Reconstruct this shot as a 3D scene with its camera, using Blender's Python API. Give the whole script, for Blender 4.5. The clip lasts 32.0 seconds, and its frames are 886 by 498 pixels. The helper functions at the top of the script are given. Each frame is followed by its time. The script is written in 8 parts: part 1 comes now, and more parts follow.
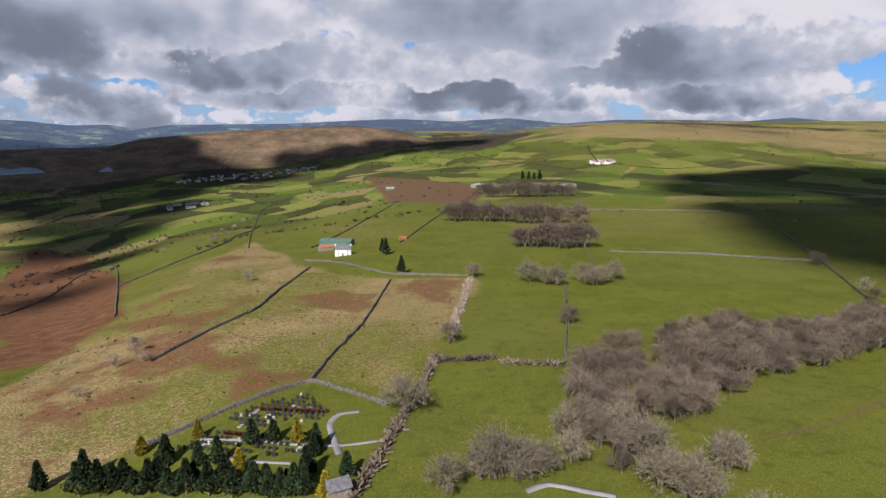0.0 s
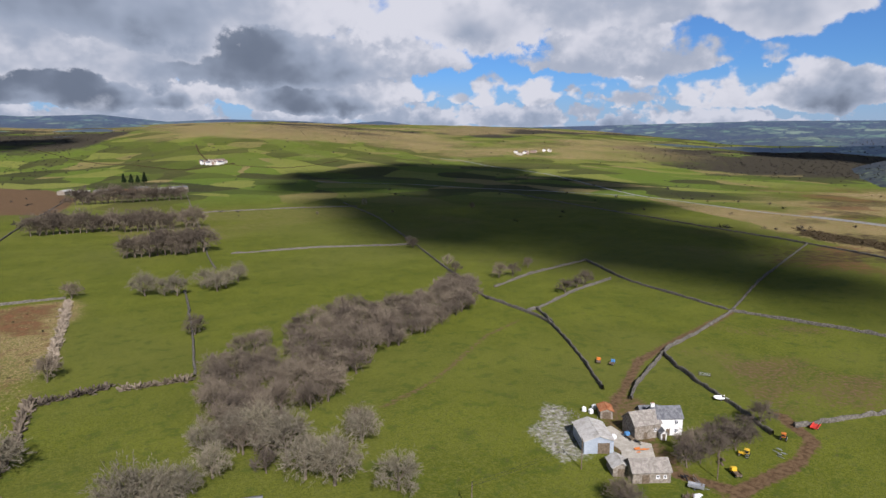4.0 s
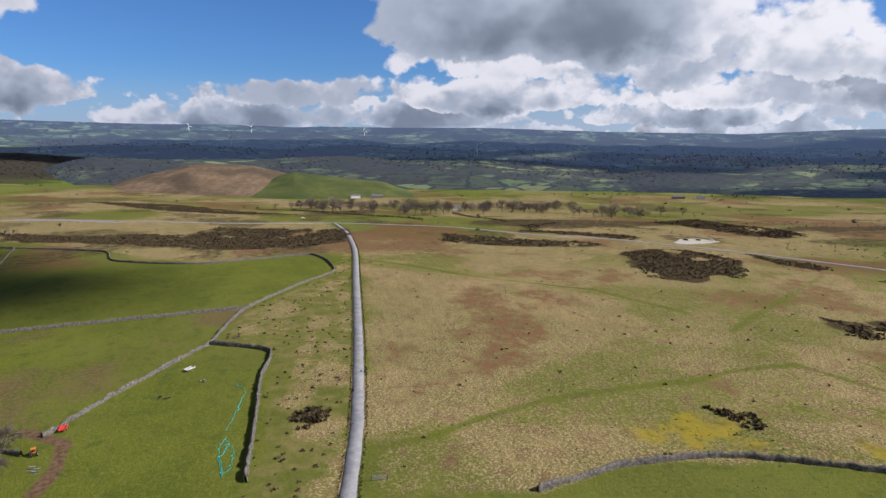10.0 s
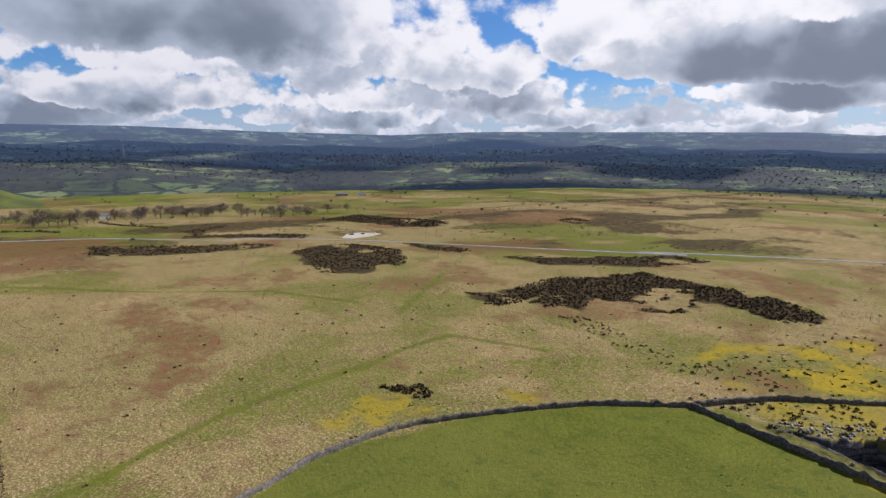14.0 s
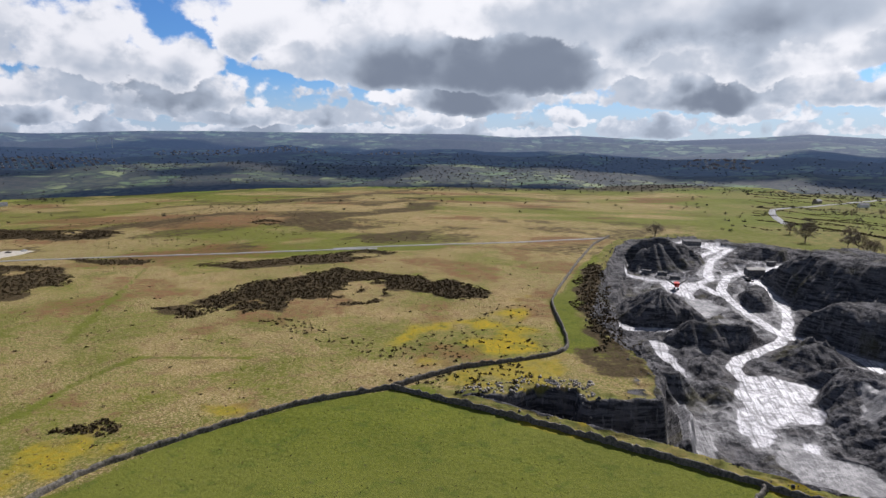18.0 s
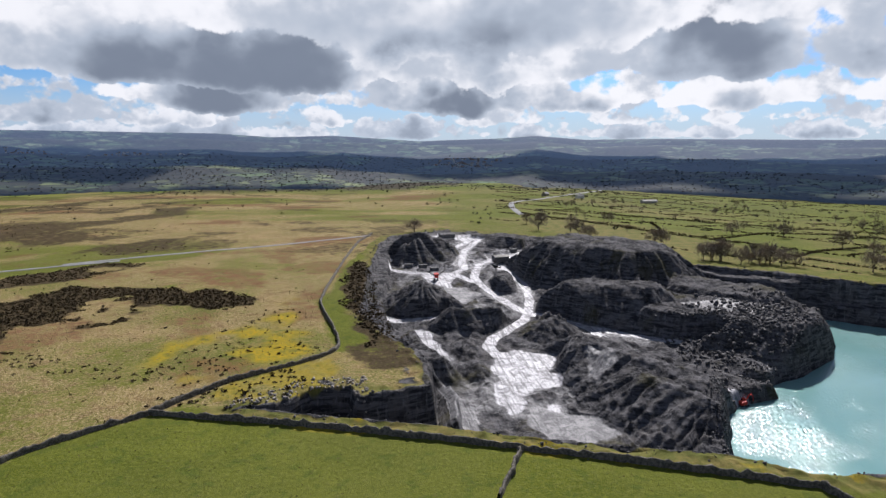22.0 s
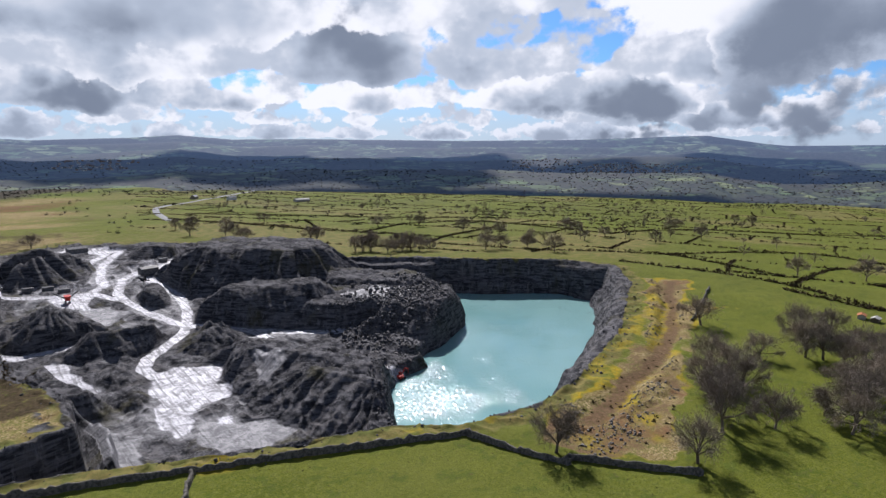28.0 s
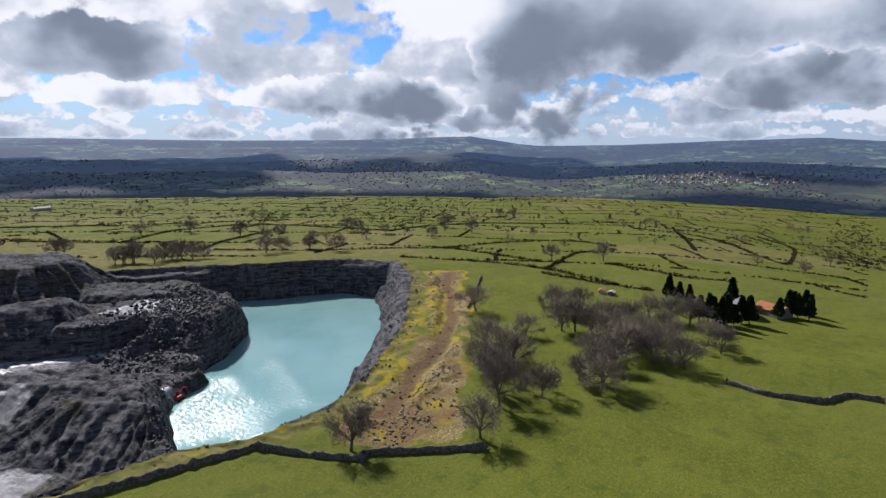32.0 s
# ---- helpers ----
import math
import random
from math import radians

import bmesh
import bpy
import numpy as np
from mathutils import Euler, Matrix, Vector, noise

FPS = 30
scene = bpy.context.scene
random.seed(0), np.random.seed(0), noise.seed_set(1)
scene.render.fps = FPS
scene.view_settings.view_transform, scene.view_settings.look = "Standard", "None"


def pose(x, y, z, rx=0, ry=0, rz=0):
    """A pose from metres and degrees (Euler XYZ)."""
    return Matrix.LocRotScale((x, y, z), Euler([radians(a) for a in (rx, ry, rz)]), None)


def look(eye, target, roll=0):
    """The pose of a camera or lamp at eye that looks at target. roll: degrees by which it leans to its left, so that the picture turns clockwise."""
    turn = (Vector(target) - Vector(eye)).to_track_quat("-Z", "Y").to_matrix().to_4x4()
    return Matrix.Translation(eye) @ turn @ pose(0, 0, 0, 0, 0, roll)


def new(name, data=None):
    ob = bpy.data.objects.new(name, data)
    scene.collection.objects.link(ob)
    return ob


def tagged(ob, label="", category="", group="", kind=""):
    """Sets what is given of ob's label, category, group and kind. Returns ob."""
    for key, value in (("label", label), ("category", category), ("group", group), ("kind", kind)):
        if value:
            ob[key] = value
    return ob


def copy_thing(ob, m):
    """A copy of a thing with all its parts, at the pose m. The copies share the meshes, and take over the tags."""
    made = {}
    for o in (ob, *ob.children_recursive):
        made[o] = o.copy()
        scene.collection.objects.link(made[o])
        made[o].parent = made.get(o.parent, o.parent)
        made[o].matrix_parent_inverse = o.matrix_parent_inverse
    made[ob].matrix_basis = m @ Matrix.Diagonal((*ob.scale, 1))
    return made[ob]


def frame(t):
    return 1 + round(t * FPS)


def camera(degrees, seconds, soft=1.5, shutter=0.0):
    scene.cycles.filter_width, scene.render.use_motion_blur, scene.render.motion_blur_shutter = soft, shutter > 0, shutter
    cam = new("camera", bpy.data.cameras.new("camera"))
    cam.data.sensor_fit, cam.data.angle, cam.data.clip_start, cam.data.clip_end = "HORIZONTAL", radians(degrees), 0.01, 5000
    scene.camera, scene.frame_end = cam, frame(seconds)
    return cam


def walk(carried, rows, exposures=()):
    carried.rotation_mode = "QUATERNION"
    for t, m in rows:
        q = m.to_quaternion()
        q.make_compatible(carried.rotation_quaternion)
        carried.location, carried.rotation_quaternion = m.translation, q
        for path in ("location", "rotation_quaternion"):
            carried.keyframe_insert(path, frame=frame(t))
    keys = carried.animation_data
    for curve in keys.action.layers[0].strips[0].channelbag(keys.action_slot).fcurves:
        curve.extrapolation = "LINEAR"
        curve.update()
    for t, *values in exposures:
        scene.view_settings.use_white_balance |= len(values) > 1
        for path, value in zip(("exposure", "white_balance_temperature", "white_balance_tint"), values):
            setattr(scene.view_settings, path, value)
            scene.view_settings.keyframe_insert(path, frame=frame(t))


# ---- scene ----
cam = camera(71.5, 32.0)
# The aircraft hovers and turns on the spot: seconds and heading in degrees.
HEADINGS = [
    (0.0, -0.00),
    (0.5, -3.21),
    (1.0, -7.01),
    (1.5, -11.41),
    (2.0, -15.90),
    (2.5, -20.30),
    (3.0, -24.68),
    (3.5, -29.46),
    (5.5, -51.33),
    (6.0, -56.88),
    (6.5, -62.50),
    (7.0, -68.08),
    (7.5, -73.63),
    (8.0, -79.03),
    (8.5, -84.37),
    (9.0, -89.82),
    (9.5, -95.32),
    (10.0, -100.79),
    (10.5, -105.10),
    (11.0, -107.85),
    (11.5, -111.68),
    (12.0, -115.46),
    (12.5, -119.03),
    (13.0, -122.93),
    (13.5, -127.03),
    (14.0, -131.05),
    (14.5, -134.82),
    (16.5, -149.65),
    (17.0, -153.58),
    (17.5, -156.90),
    (18.0, -159.20),
    (18.5, -161.46),
    (19.0, -164.09),
    (19.5, -167.07),
    (20.0, -170.07),
    (20.5, -172.89),
    (21.0, -175.59),
    (21.5, -178.33),
    (22.0, -181.09),
    (22.5, -183.80),
    (23.0, -186.49),
    (23.5, -189.17),
    (24.0, -191.79),
    (24.5, -194.38),
    (26.5, -204.67),
    (27.0, -207.29),
    (27.5, -209.91),
    (28.0, -212.54),
    (28.5, -215.12),
    (29.0, -217.67),
    (29.5, -220.21),
    (30.0, -222.78),
    (30.5, -225.34),
    (31.0, -227.88),
    (31.5, -230.26),
    (32.0, -232.83),
]
walk(cam, [(t, pose(0, 0, 75.0, 90 - 9.52, 0.0, yaw)) for t, yaw in HEADINGS], [(0.0, 0.02, 6450, 19), (6.0, -0.08, 6150, 15), (13.0, 0.0, 6250, 17), (20.0, -0.02, 6250, 14), (28.0, 0.02, 6050, 16), (32.0, -0.02, 6050, 16)])

SUN_AZ, SUN_EL = -110.0, 38.0
TO_SUN = Vector((math.cos(radians(SUN_AZ)) * math.cos(radians(SUN_EL)), math.sin(radians(SUN_AZ)) * math.cos(radians(SUN_EL)), math.sin(radians(SUN_EL))))


class Nodes:
    """A short hand for node trees."""

    def __init__(self, tree):
        self.tree = tree
        self.gloss = 0.12
        tree.nodes.clear()

    def add(self, kind, inputs=None, **props):
        n = self.tree.nodes.new(kind)
        for k, v in props.items():
            setattr(n, k, v)
        for k, v in (inputs or {}).items():
            self.put(n.inputs[k], v)
        return n

    def put(self, sock, v):
        if isinstance(v, bpy.types.NodeSocket):
            self.tree.links.new(v, sock)
        elif isinstance(v, tuple) and len(v) == 3 and sock.type == "RGBA":
            sock.default_value = (*v, 1)
        else:
            sock.default_value = v

    def math(self, op, a, b=0.0, c=0.0):
        n = self.add("ShaderNodeMath", operation=op)
        for i, v in enumerate((a, b, c)):
            self.put(n.inputs[i], v)
        return n.outputs[0]

    def vec(self, op, a, b=(0, 0, 0)):
        n = self.add("ShaderNodeVectorMath", operation=op)
        self.put(n.inputs[0], a)
        self.put(n.inputs[1], b)
        return n.outputs[0]

    def noise(self, vector, scale, detail=4.0, rough=0.55, distort=0.0):
        return self.add("ShaderNodeTexNoise", {"Vector": vector, "Scale": scale, "Detail": detail, "Roughness": rough, "Distortion": distort}).outputs["Fac"]

    def step(self, v, lo, hi, to_lo=0.0, to_hi=1.0):
        n = self.add("ShaderNodeMapRange", {"Value": v, "From Min": lo, "From Max": hi, "To Min": to_lo, "To Max": to_hi}, interpolation_type="SMOOTHSTEP")
        return n.outputs[0]

    def mix(self, f, a, b, blend="MIX"):
        n = self.add("ShaderNodeMix", data_type="RGBA", blend_type=blend)
        self.put(n.inputs[0], f)
        self.put(n.inputs[6], a)
        self.put(n.inputs[7], b)
        return n.outputs[2]

    def bump(self, height, strength=0.4, distance=0.1):
        return self.add("ShaderNodeBump", {"Height": height, "Strength": strength, "Distance": distance}).outputs[0]


def make_world():
    """A blue sky behind broken cumulus with flat grey bases."""
    world = bpy.data.worlds.new("sky")
    scene.world = world
    world.use_nodes = True
    n = Nodes(world.node_tree)
    ray = n.add("ShaderNodeTexCoord").outputs["Generated"]
    sky = n.add("ShaderNodeTexSky", sky_type="NISHITA", sun_disc=False, sun_elevation=radians(SUN_EL), sun_rotation=radians(90 - SUN_AZ), altitude=300.0, dust_density=0.6, ozone_density=2.0)
    blue = n.vec("MULTIPLY", sky.outputs[0], (0.048, 0.082, 0.125))
    sep = n.add("ShaderNodeSeparateXYZ", {"Vector": ray})
    flatlen = n.math("SQRT", n.math("ADD", n.math("MULTIPLY", sep.outputs[0], sep.outputs[0]), n.math("MULTIPLY", sep.outputs[1], sep.outputs[1])))
    round_ = n.add("ShaderNodeCombineXYZ", {0: n.math("DIVIDE", sep.outputs[0], flatlen), 1: n.math("DIVIDE", sep.outputs[1], flatlen), 2: n.math("DIVIDE", sep.outputs[2], flatlen)}).outputs[0]
    rise = n.math("DIVIDE", n.math("MAXIMUM", sep.outputs[2], 0.0), flatlen)
    sunward = n.add("ShaderNodeVectorMath", {0: ray, 1: tuple(TO_SUN)}, operation="DOT_PRODUCT").outputs["Value"]
    toward = n.step(sunward, -0.5, 0.9)
    lit = n.mix(toward, (0.86, 0.87, 0.90), (1.15, 1.15, 1.14))
    core = n.mix(toward, (0.175, 0.212, 0.270), (0.22, 0.262, 0.33))
    half = n.mix(toward, (0.41, 0.475, 0.57), (0.55, 0.62, 0.70))
    veil = n.mix(toward, (0.42, 0.53, 0.70), (0.66, 0.75, 0.86))
    # the gap of open sky in the east
    gap = n.math("MULTIPLY", n.step(n.add("ShaderNodeVectorMath", {0: ray, 1: (math.cos(radians(9)), math.sin(radians(9)), 0.17)}, operation="DISTANCE").outputs["Value"], 0.30, 0.12), 0.36)
    gap = n.math("MULTIPLY", gap, n.step(rise, 0.085, 0.125))
    full = n.mix(n.step(rise, 0.015, 0.12, 0.75, 0.0), blue, veil)
    # banks of cumulus, the far low ones first: foot, depth, size of the lumps, cover, seed
    for foot, deep, size, cover, seed in ((0.008, 0.036, 20.0, 0.18, 1.7), (0.024, 0.060, 13.0, 0.185, 5.1), (0.044, 0.10, 8.5, 0.195, 9.3), (0.078, 0.16, 5.6, 0.20, 13.9), (0.120, 0.28, 3.6, 0.22, 21.2)):
        v = n.vec("ADD", n.vec("MULTIPLY", round_, (size, size, size * 1.25)), (seed * 3.1, seed * 1.7, seed))
        shape = n.add("ShaderNodeTexNoise", {"Vector": v, "Scale": 0.42, "Detail": 8.0, "Roughness": 0.56, "Lacunarity": 2.2}).outputs["Fac"]
        above = n.add("ShaderNodeTexNoise", {"Vector": n.vec("ADD", v, (0.0, 0.0, 0.36)), "Scale": 0.42, "Detail": 5.0, "Roughness": 0.55, "Lacunarity": 2.2}).outputs["Fac"]
        puff = n.add("ShaderNodeTexVoronoi", {"Vector": n.vec("ADD", v, n.vec("MULTIPLY", n.add("ShaderNodeTexNoise", {"Vector": v, "Scale": 2.0, "Detail": 3.0}).outputs["Color"], (0.55, 0.55, 0.55))), "Scale": 1.7, "Smoothness": 0.5, "Detail": 2.0, "Roughness": 0.55}, feature="SMOOTH_F1").outputs["Distance"]
        u = n.math("DIVIDE", n.math("SUBTRACT", rise, foot), deep)
        crown = n.math("MULTIPLY", n.math("POWER", n.math("MAXIMUM", u, 0.0), 1.6), 0.20)
        base = n.step(n.math("ADD", u, n.math("MULTIPLY", n.math("SUBTRACT", shape, 0.5), 0.9)), 0.22, 0.0, 0.0, 0.30)
        d = n.math("SUBTRACT", n.math("ADD", shape, n.math("MULTIPLY", n.math("SUBTRACT", 0.42, puff), 0.20)), n.math("ADD", crown, base))
        d = n.math("SUBTRACT", n.math("ADD", d, cover), gap)
        mask = n.step(d, 0.445, 0.505)
        soft = n.add("ShaderNodeTexNoise", {"Vector": v, "Scale": 0.42, "Detail": 2.5, "Roughness": 0.5, "Lacunarity": 2.2}).outputs["Fac"]
        deepness = n.math("SUBTRACT", n.math("ADD", n.math("MULTIPLY", soft, 0.6), n.math("MULTIPLY", d, 0.4)), n.math("MULTIPLY", u, 0.075))
        thick = n.step(deepness, 0.455, 0.66)
        relief = n.step(n.math("SUBTRACT", shape, above), -0.10, 0.11)
        glow = n.math("MULTIPLY", n.math("SUBTRACT", 1.0, n.math("MULTIPLY", thick, 0.92)), n.step(relief, 0.0, 1.0, 0.50, 1.0))
        glow = n.math("ADD", glow, n.math("MULTIPLY", n.step(puff, 0.48, 0.12), n.math("MULTIPLY", relief, 0.16)))
        tone = n.mix(n.step(glow, 0.36, 0.92), n.mix(n.step(glow, 0.04, 0.46), core, half), lit)
        tone = n.mix(0.40 if foot < 0.02 else 0.20 if foot < 0.04 else 0.06, tone, veil)
        full = n.mix(mask, full, tone)
    full = n.mix(n.step(rise, 0.26, 0.6, 0.0, 0.75), full, (0.17, 0.20, 0.26))
    below = n.mix(n.step(sep.outputs[2], -0.03, 0.0), (0.16, 0.18, 0.16), full)
    bg = n.add("ShaderNodeBackground", {"Color": below, "Strength": 0.85})
    out = n.add("ShaderNodeOutputWorld")
    n.put(out.inputs[0], bg.outputs[0])
    world.cycles.sampling_method = "MANUAL"
    world.cycles.sample_map_resolution = 512


make_world()
sun = new("sun", bpy.data.lights.new("sun", "SUN"))
sun.data.energy, sun.data.angle, sun.data.color = 7.0, radians(1.4), (1.0, 0.965, 0.925)
sun.matrix_world = look((0, 0, 900), Vector((0, 0, 900)) - TO_SUN)
# ---- materials ----
def surface(name, build, rough=0.85):
    """A material whose colour, roughness and bump come from build(nodes, position)."""
    m = bpy.data.materials.new(name)
    m.use_nodes = True
    n = Nodes(m.node_tree)
    pos = n.add("ShaderNodeNewGeometry").outputs["Position"]
    got = build(n, pos)
    colour, r, normal, metal = (list(got) + [None] * 4)[:4]
    p = n.add("ShaderNodeBsdfPrincipled", {"Base Color": colour, "Roughness": rough if r is None else r})
    n.put(p.inputs["Specular IOR Level"], n.gloss)
    if normal is not None:
        n.put(p.inputs["Normal"], normal)
    if metal is not None:
        p.inputs["Metallic"].default_value = metal
    n.put(n.add("ShaderNodeOutputMaterial").inputs[0], p.outputs[0])
    return m


def mottled(name, a, b, scale=0.5, rough=0.85, grain=4.0, bump=0.3, deep=0.05, by_object=0.0, metal=None):
    """Two colours in patches, a finer grain, and relief."""
    def build(n, pos):
        big = n.noise(pos, scale, 5.0, 0.6)
        fine = n.noise(pos, scale * grain, 4.0, 0.6)
        col = n.mix(n.step(big, 0.35, 0.65), a, b)
        col = n.mix(n.step(fine, 0.3, 0.75, 0.0, 0.45), col, tuple(v * 0.55 for v in a))
        if by_object:
            rnd = n.add("ShaderNodeObjectInfo").outputs["Random"]
            col = n.mix(1.0, col, n.add("ShaderNodeCombineColor", {0: n.step(rnd, 0, 1, 1 - by_object, 1 + by_object), 1: n.step(rnd, 0, 1, 1 - by_object, 1 + by_object), 2: n.step(rnd, 0, 1, 1 - by_object, 1 + by_object * 0.7)}).outputs[0], "MULTIPLY")
        return col, n.step(fine, 0.2, 0.8, rough - 0.1, min(1.0, rough + 0.1)), n.bump(fine, bump, deep), metal
    return surface(name, build, rough)


def ground_build(n, pos):
    za = n.add("ShaderNodeAttribute", attribute_name="cover_a")
    zb = n.add("ShaderNodeAttribute", attribute_name="cover_b")
    zc = n.add("ShaderNodeAttribute", attribute_name="cover_c")
    a = n.add("ShaderNodeSeparateColor", {0: za.outputs["Color"]}).outputs
    b = n.add("ShaderNodeSeparateColor", {0: zb.outputs["Color"]}).outputs
    c = n.add("ShaderNodeSeparateColor", {0: zc.outputs["Color"]}).outputs
    flat = n.vec("MULTIPLY", pos, (1, 1, 0.2))
    n300 = n.noise(flat, 0.006, 4, 0.55)
    n40 = n.noise(flat, 0.035, 5, 0.6)
    n8 = n.noise(flat, 0.16, 5, 0.62)
    n2 = n.noise(flat, 0.7, 5, 0.65)
    n05 = n.noise(flat, 3.0, 3, 0.6)

    def soft(w, k=0.5, source=None):
        # ragged edge: the mask is cut by the medium noise
        mixd = n.math("ADD", n.math("MULTIPLY", source or n8, 0.55), n.math("MULTIPLY", n2, 0.45))
        return n.step(n.math("ADD", w, n.math("MULTIPLY", n.math("SUBTRACT", mixd, 0.5), k * 2.2)), 0.22, 0.78)
    # improved pasture
    grass = n.mix(n.step(n40, 0.3, 0.7), (0.082, 0.094, 0.011), (0.128, 0.137, 0.018))
    grass = n.mix(n.step(n2, 0.46, 0.60, 0, 0.5), grass, (0.135, 0.14, 0.034))
    grass = n.mix(n.step(n05, 0.48, 0.58, 0, 0.6), grass, (0.036, 0.058, 0.010))
    grass = n.mix(n.step(n.noise(flat, 1.1, 4, 0.65), 0.52, 0.62, 0, 0.5), grass, (0.155, 0.165, 0.026))
    grass = n.mix(n.step(n300, 0.42, 0.62, 0, 0.45), grass, (0.115, 0.118, 0.030))
    grass = n.mix(n.step(n8, 0.52, 0.64, 0, 0.45), grass, (0.05, 0.078, 0.014))
    # rougher grazing
    rough = n.mix(n.step(n8, 0.35, 0.65), (0.10, 0.105, 0.028), (0.185, 0.150, 0.052))
    rough = n.mix(n.step(n2, 0.45, 0.7, 0, 0.6), rough, (0.075, 0.085, 0.022))
    col = n.mix(soft(c[2], 0.8), grass, rough)
    # far patchwork of fields
    cells = n.add("ShaderNodeTexVoronoi", {"Vector": n.vec("ADD", n.vec("MULTIPLY", pos, (1, 0.72, 0)), n.vec("MULTIPLY", n.add("ShaderNodeTexNoise", {"Vector": flat, "Scale": 0.004, "Detail": 2.0}).outputs["Color"], (120, 120, 0))), "Scale": 0.0115}, feature="F1").outputs["Color"]
    pick = n.add("ShaderNodeSeparateColor", {0: cells}).outputs
    ramp = n.add("ShaderNodeValToRGB", {0: pick[0]})
    e = ramp.color_ramp
    e.interpolation = "CONSTANT"
    e.elements[0].color = (0.10, 0.15, 0.022, 1)
    for at, col4 in ((0.22, (0.060, 0.085, 0.018, 1)), (0.42, (0.20, 0.215, 0.05, 1)), (0.58, (0.04, 0.046, 0.020, 1)), (0.72, (0.25, 0.195, 0.085, 1)), (0.84, (0.032, 0.034, 0.018, 1))):
        e.elements.new(at).color = col4
    e.elements[-1].color = (0.075, 0.095, 0.026, 1)
    patch = n.mix(n.step(n8, 0.35, 0.7, 0, 0.5), ramp.outputs[0], (0.055, 0.06, 0.02))
    col = n.mix(n.math("MULTIPLY", c[1], n.step(n300, 0.30, 0.55, 1.0, 0.8)), col, patch)
    # dark far woods
    wood = n.mix(n.step(n2, 0.35, 0.65), (0.030, 0.028, 0.018), (0.058, 0.048, 0.034))
    col = n.mix(soft(c[0], 1.2, n40), col, wood)
    # dry moor grass
    heath = n.mix(n.step(n40, 0.32, 0.66), (0.165, 0.145, 0.045), (0.27, 0.195, 0.085))
    heath = n.mix(n.step(n300, 0.42, 0.60, 0, 0.55), heath, (0.14, 0.138, 0.036))
    heath = n.mix(n.step(n2, 0.47, 0.58, 0, 0.6), heath, (0.33, 0.25, 0.125))
    heath = n.mix(n.step(n8, 0.50, 0.62, 0, 0.6), heath, (0.165, 0.098, 0.050))
    drag = n.noise(n.vec("MULTIPLY", pos, (0.10, 1.3, 0.2)), 0.35, 4, 0.6)
    heath = n.mix(n.step(drag, 0.50, 0.60, 0, 0.22), heath, (0.11, 0.085, 0.034))
    heath = n.mix(n.step(n05, 0.50, 0.58, 0, 0.75), heath, (0.078, 0.060, 0.028))
    heath = n.mix(n.step(n.noise(flat, 1.4, 3, 0.6), 0.53, 0.61, 0, 0.65), heath, (0.42, 0.32, 0.18))
    col = n.mix(soft(a[0], 0.7), col, heath)
    brack = n.mix(n.step(n8, 0.3, 0.7), (0.095, 0.048, 0.026), (0.185, 0.092, 0.046))
    brack = n.mix(n.step(n2, 0.45, 0.7, 0, 0.6), brack, (0.06, 0.040, 0.02))
    col = n.mix(soft(a[1], 0.9), col, brack)
    moss = n.mix(n.step(n2, 0.35, 0.62), (0.36, 0.235, 0.012), (0.215, 0.185, 0.025))
    moss = n.mix(n.step(n8, 0.50, 0.66, 0, 0.8), moss, (0.12, 0.12, 0.025))
    col = n.mix(soft(za.outputs["Alpha"], 1.0), col, moss)
    gorse = n.mix(n.step(n2, 0.35, 0.65), (0.028, 0.022, 0.010), (0.078, 0.056, 0.030))
    col = n.mix(soft(a[2], 1.5), col, gorse)
    mud = n.mix(n.step(n2, 0.35, 0.65), (0.080, 0.050, 0.027), (0.155, 0.100, 0.055))
    col = n.mix(soft(b[2], 0.7, n2), col, mud)
    # quarry
    streak = n.noise(n.vec("MULTIPLY", pos, (0.35, 0.35, 2.6)), 0.35, 5, 0.65)
    n4 = n.noise(pos, 0.30, 5, 0.65)
    rock = n.mix(n.step(streak, 0.40, 0.60), (0.028, 0.028, 0.030), (0.115, 0.111, 0.113))
    rock = n.mix(n.step(n8, 0.50, 0.62, 0, 0.55), rock, (0.125, 0.116, 0.110))
    rock = n.mix(n.step(n4, 0.52, 0.60, 0, 0.55), rock, (0.022, 0.022, 0.024))
    rock = n.mix(n.step(n2, 0.55, 0.66, 0, 0.55), rock, (0.20, 0.192, 0.186))
    rock = n.mix(n.step(n40, 0.56, 0.66, 0, 0.55), rock, (0.062, 0.056, 0.022))
    col = n.mix(n.step(b[0], 0.35, 0.65), col, rock)
    wetn = n.noise(n.vec("MULTIPLY", pos, (1, 1, 0.3)), 0.22, 6, 0.66, 1.2)
    ruts = n.noise(n.vec("MULTIPLY", n.add("ShaderNodeVectorRotate", {"Vector": pos, "Angle": -0.12}, rotation_type="Z_AXIS").outputs[0], (1.0, 0.07, 0.1)), 0.9, 4, 0.6, 0.15)
    slurry = n.mix(n.step(wetn, 0.38, 0.62), (0.085, 0.082, 0.086), (0.155, 0.150, 0.150))
    greym = soft(zc.outputs["Alpha"], 0.45, wetn)
    col = n.mix(greym, col, slurry)
    pale = n.mix(n.step(wetn, 0.36, 0.60), (0.17, 0.165, 0.172), (0.42, 0.41, 0.425))
    pale = n.mix(n.step(ruts, 0.50, 0.60, 0, 0.75), pale, (0.085, 0.082, 0.085))
    palem = soft(b[1], 0.45, wetn)
    col = n.mix(palem, col, pale)
    grit = n.mix(n.step(n2, 0.3, 0.7), (0.26, 0.235, 0.20), (0.42, 0.40, 0.37))
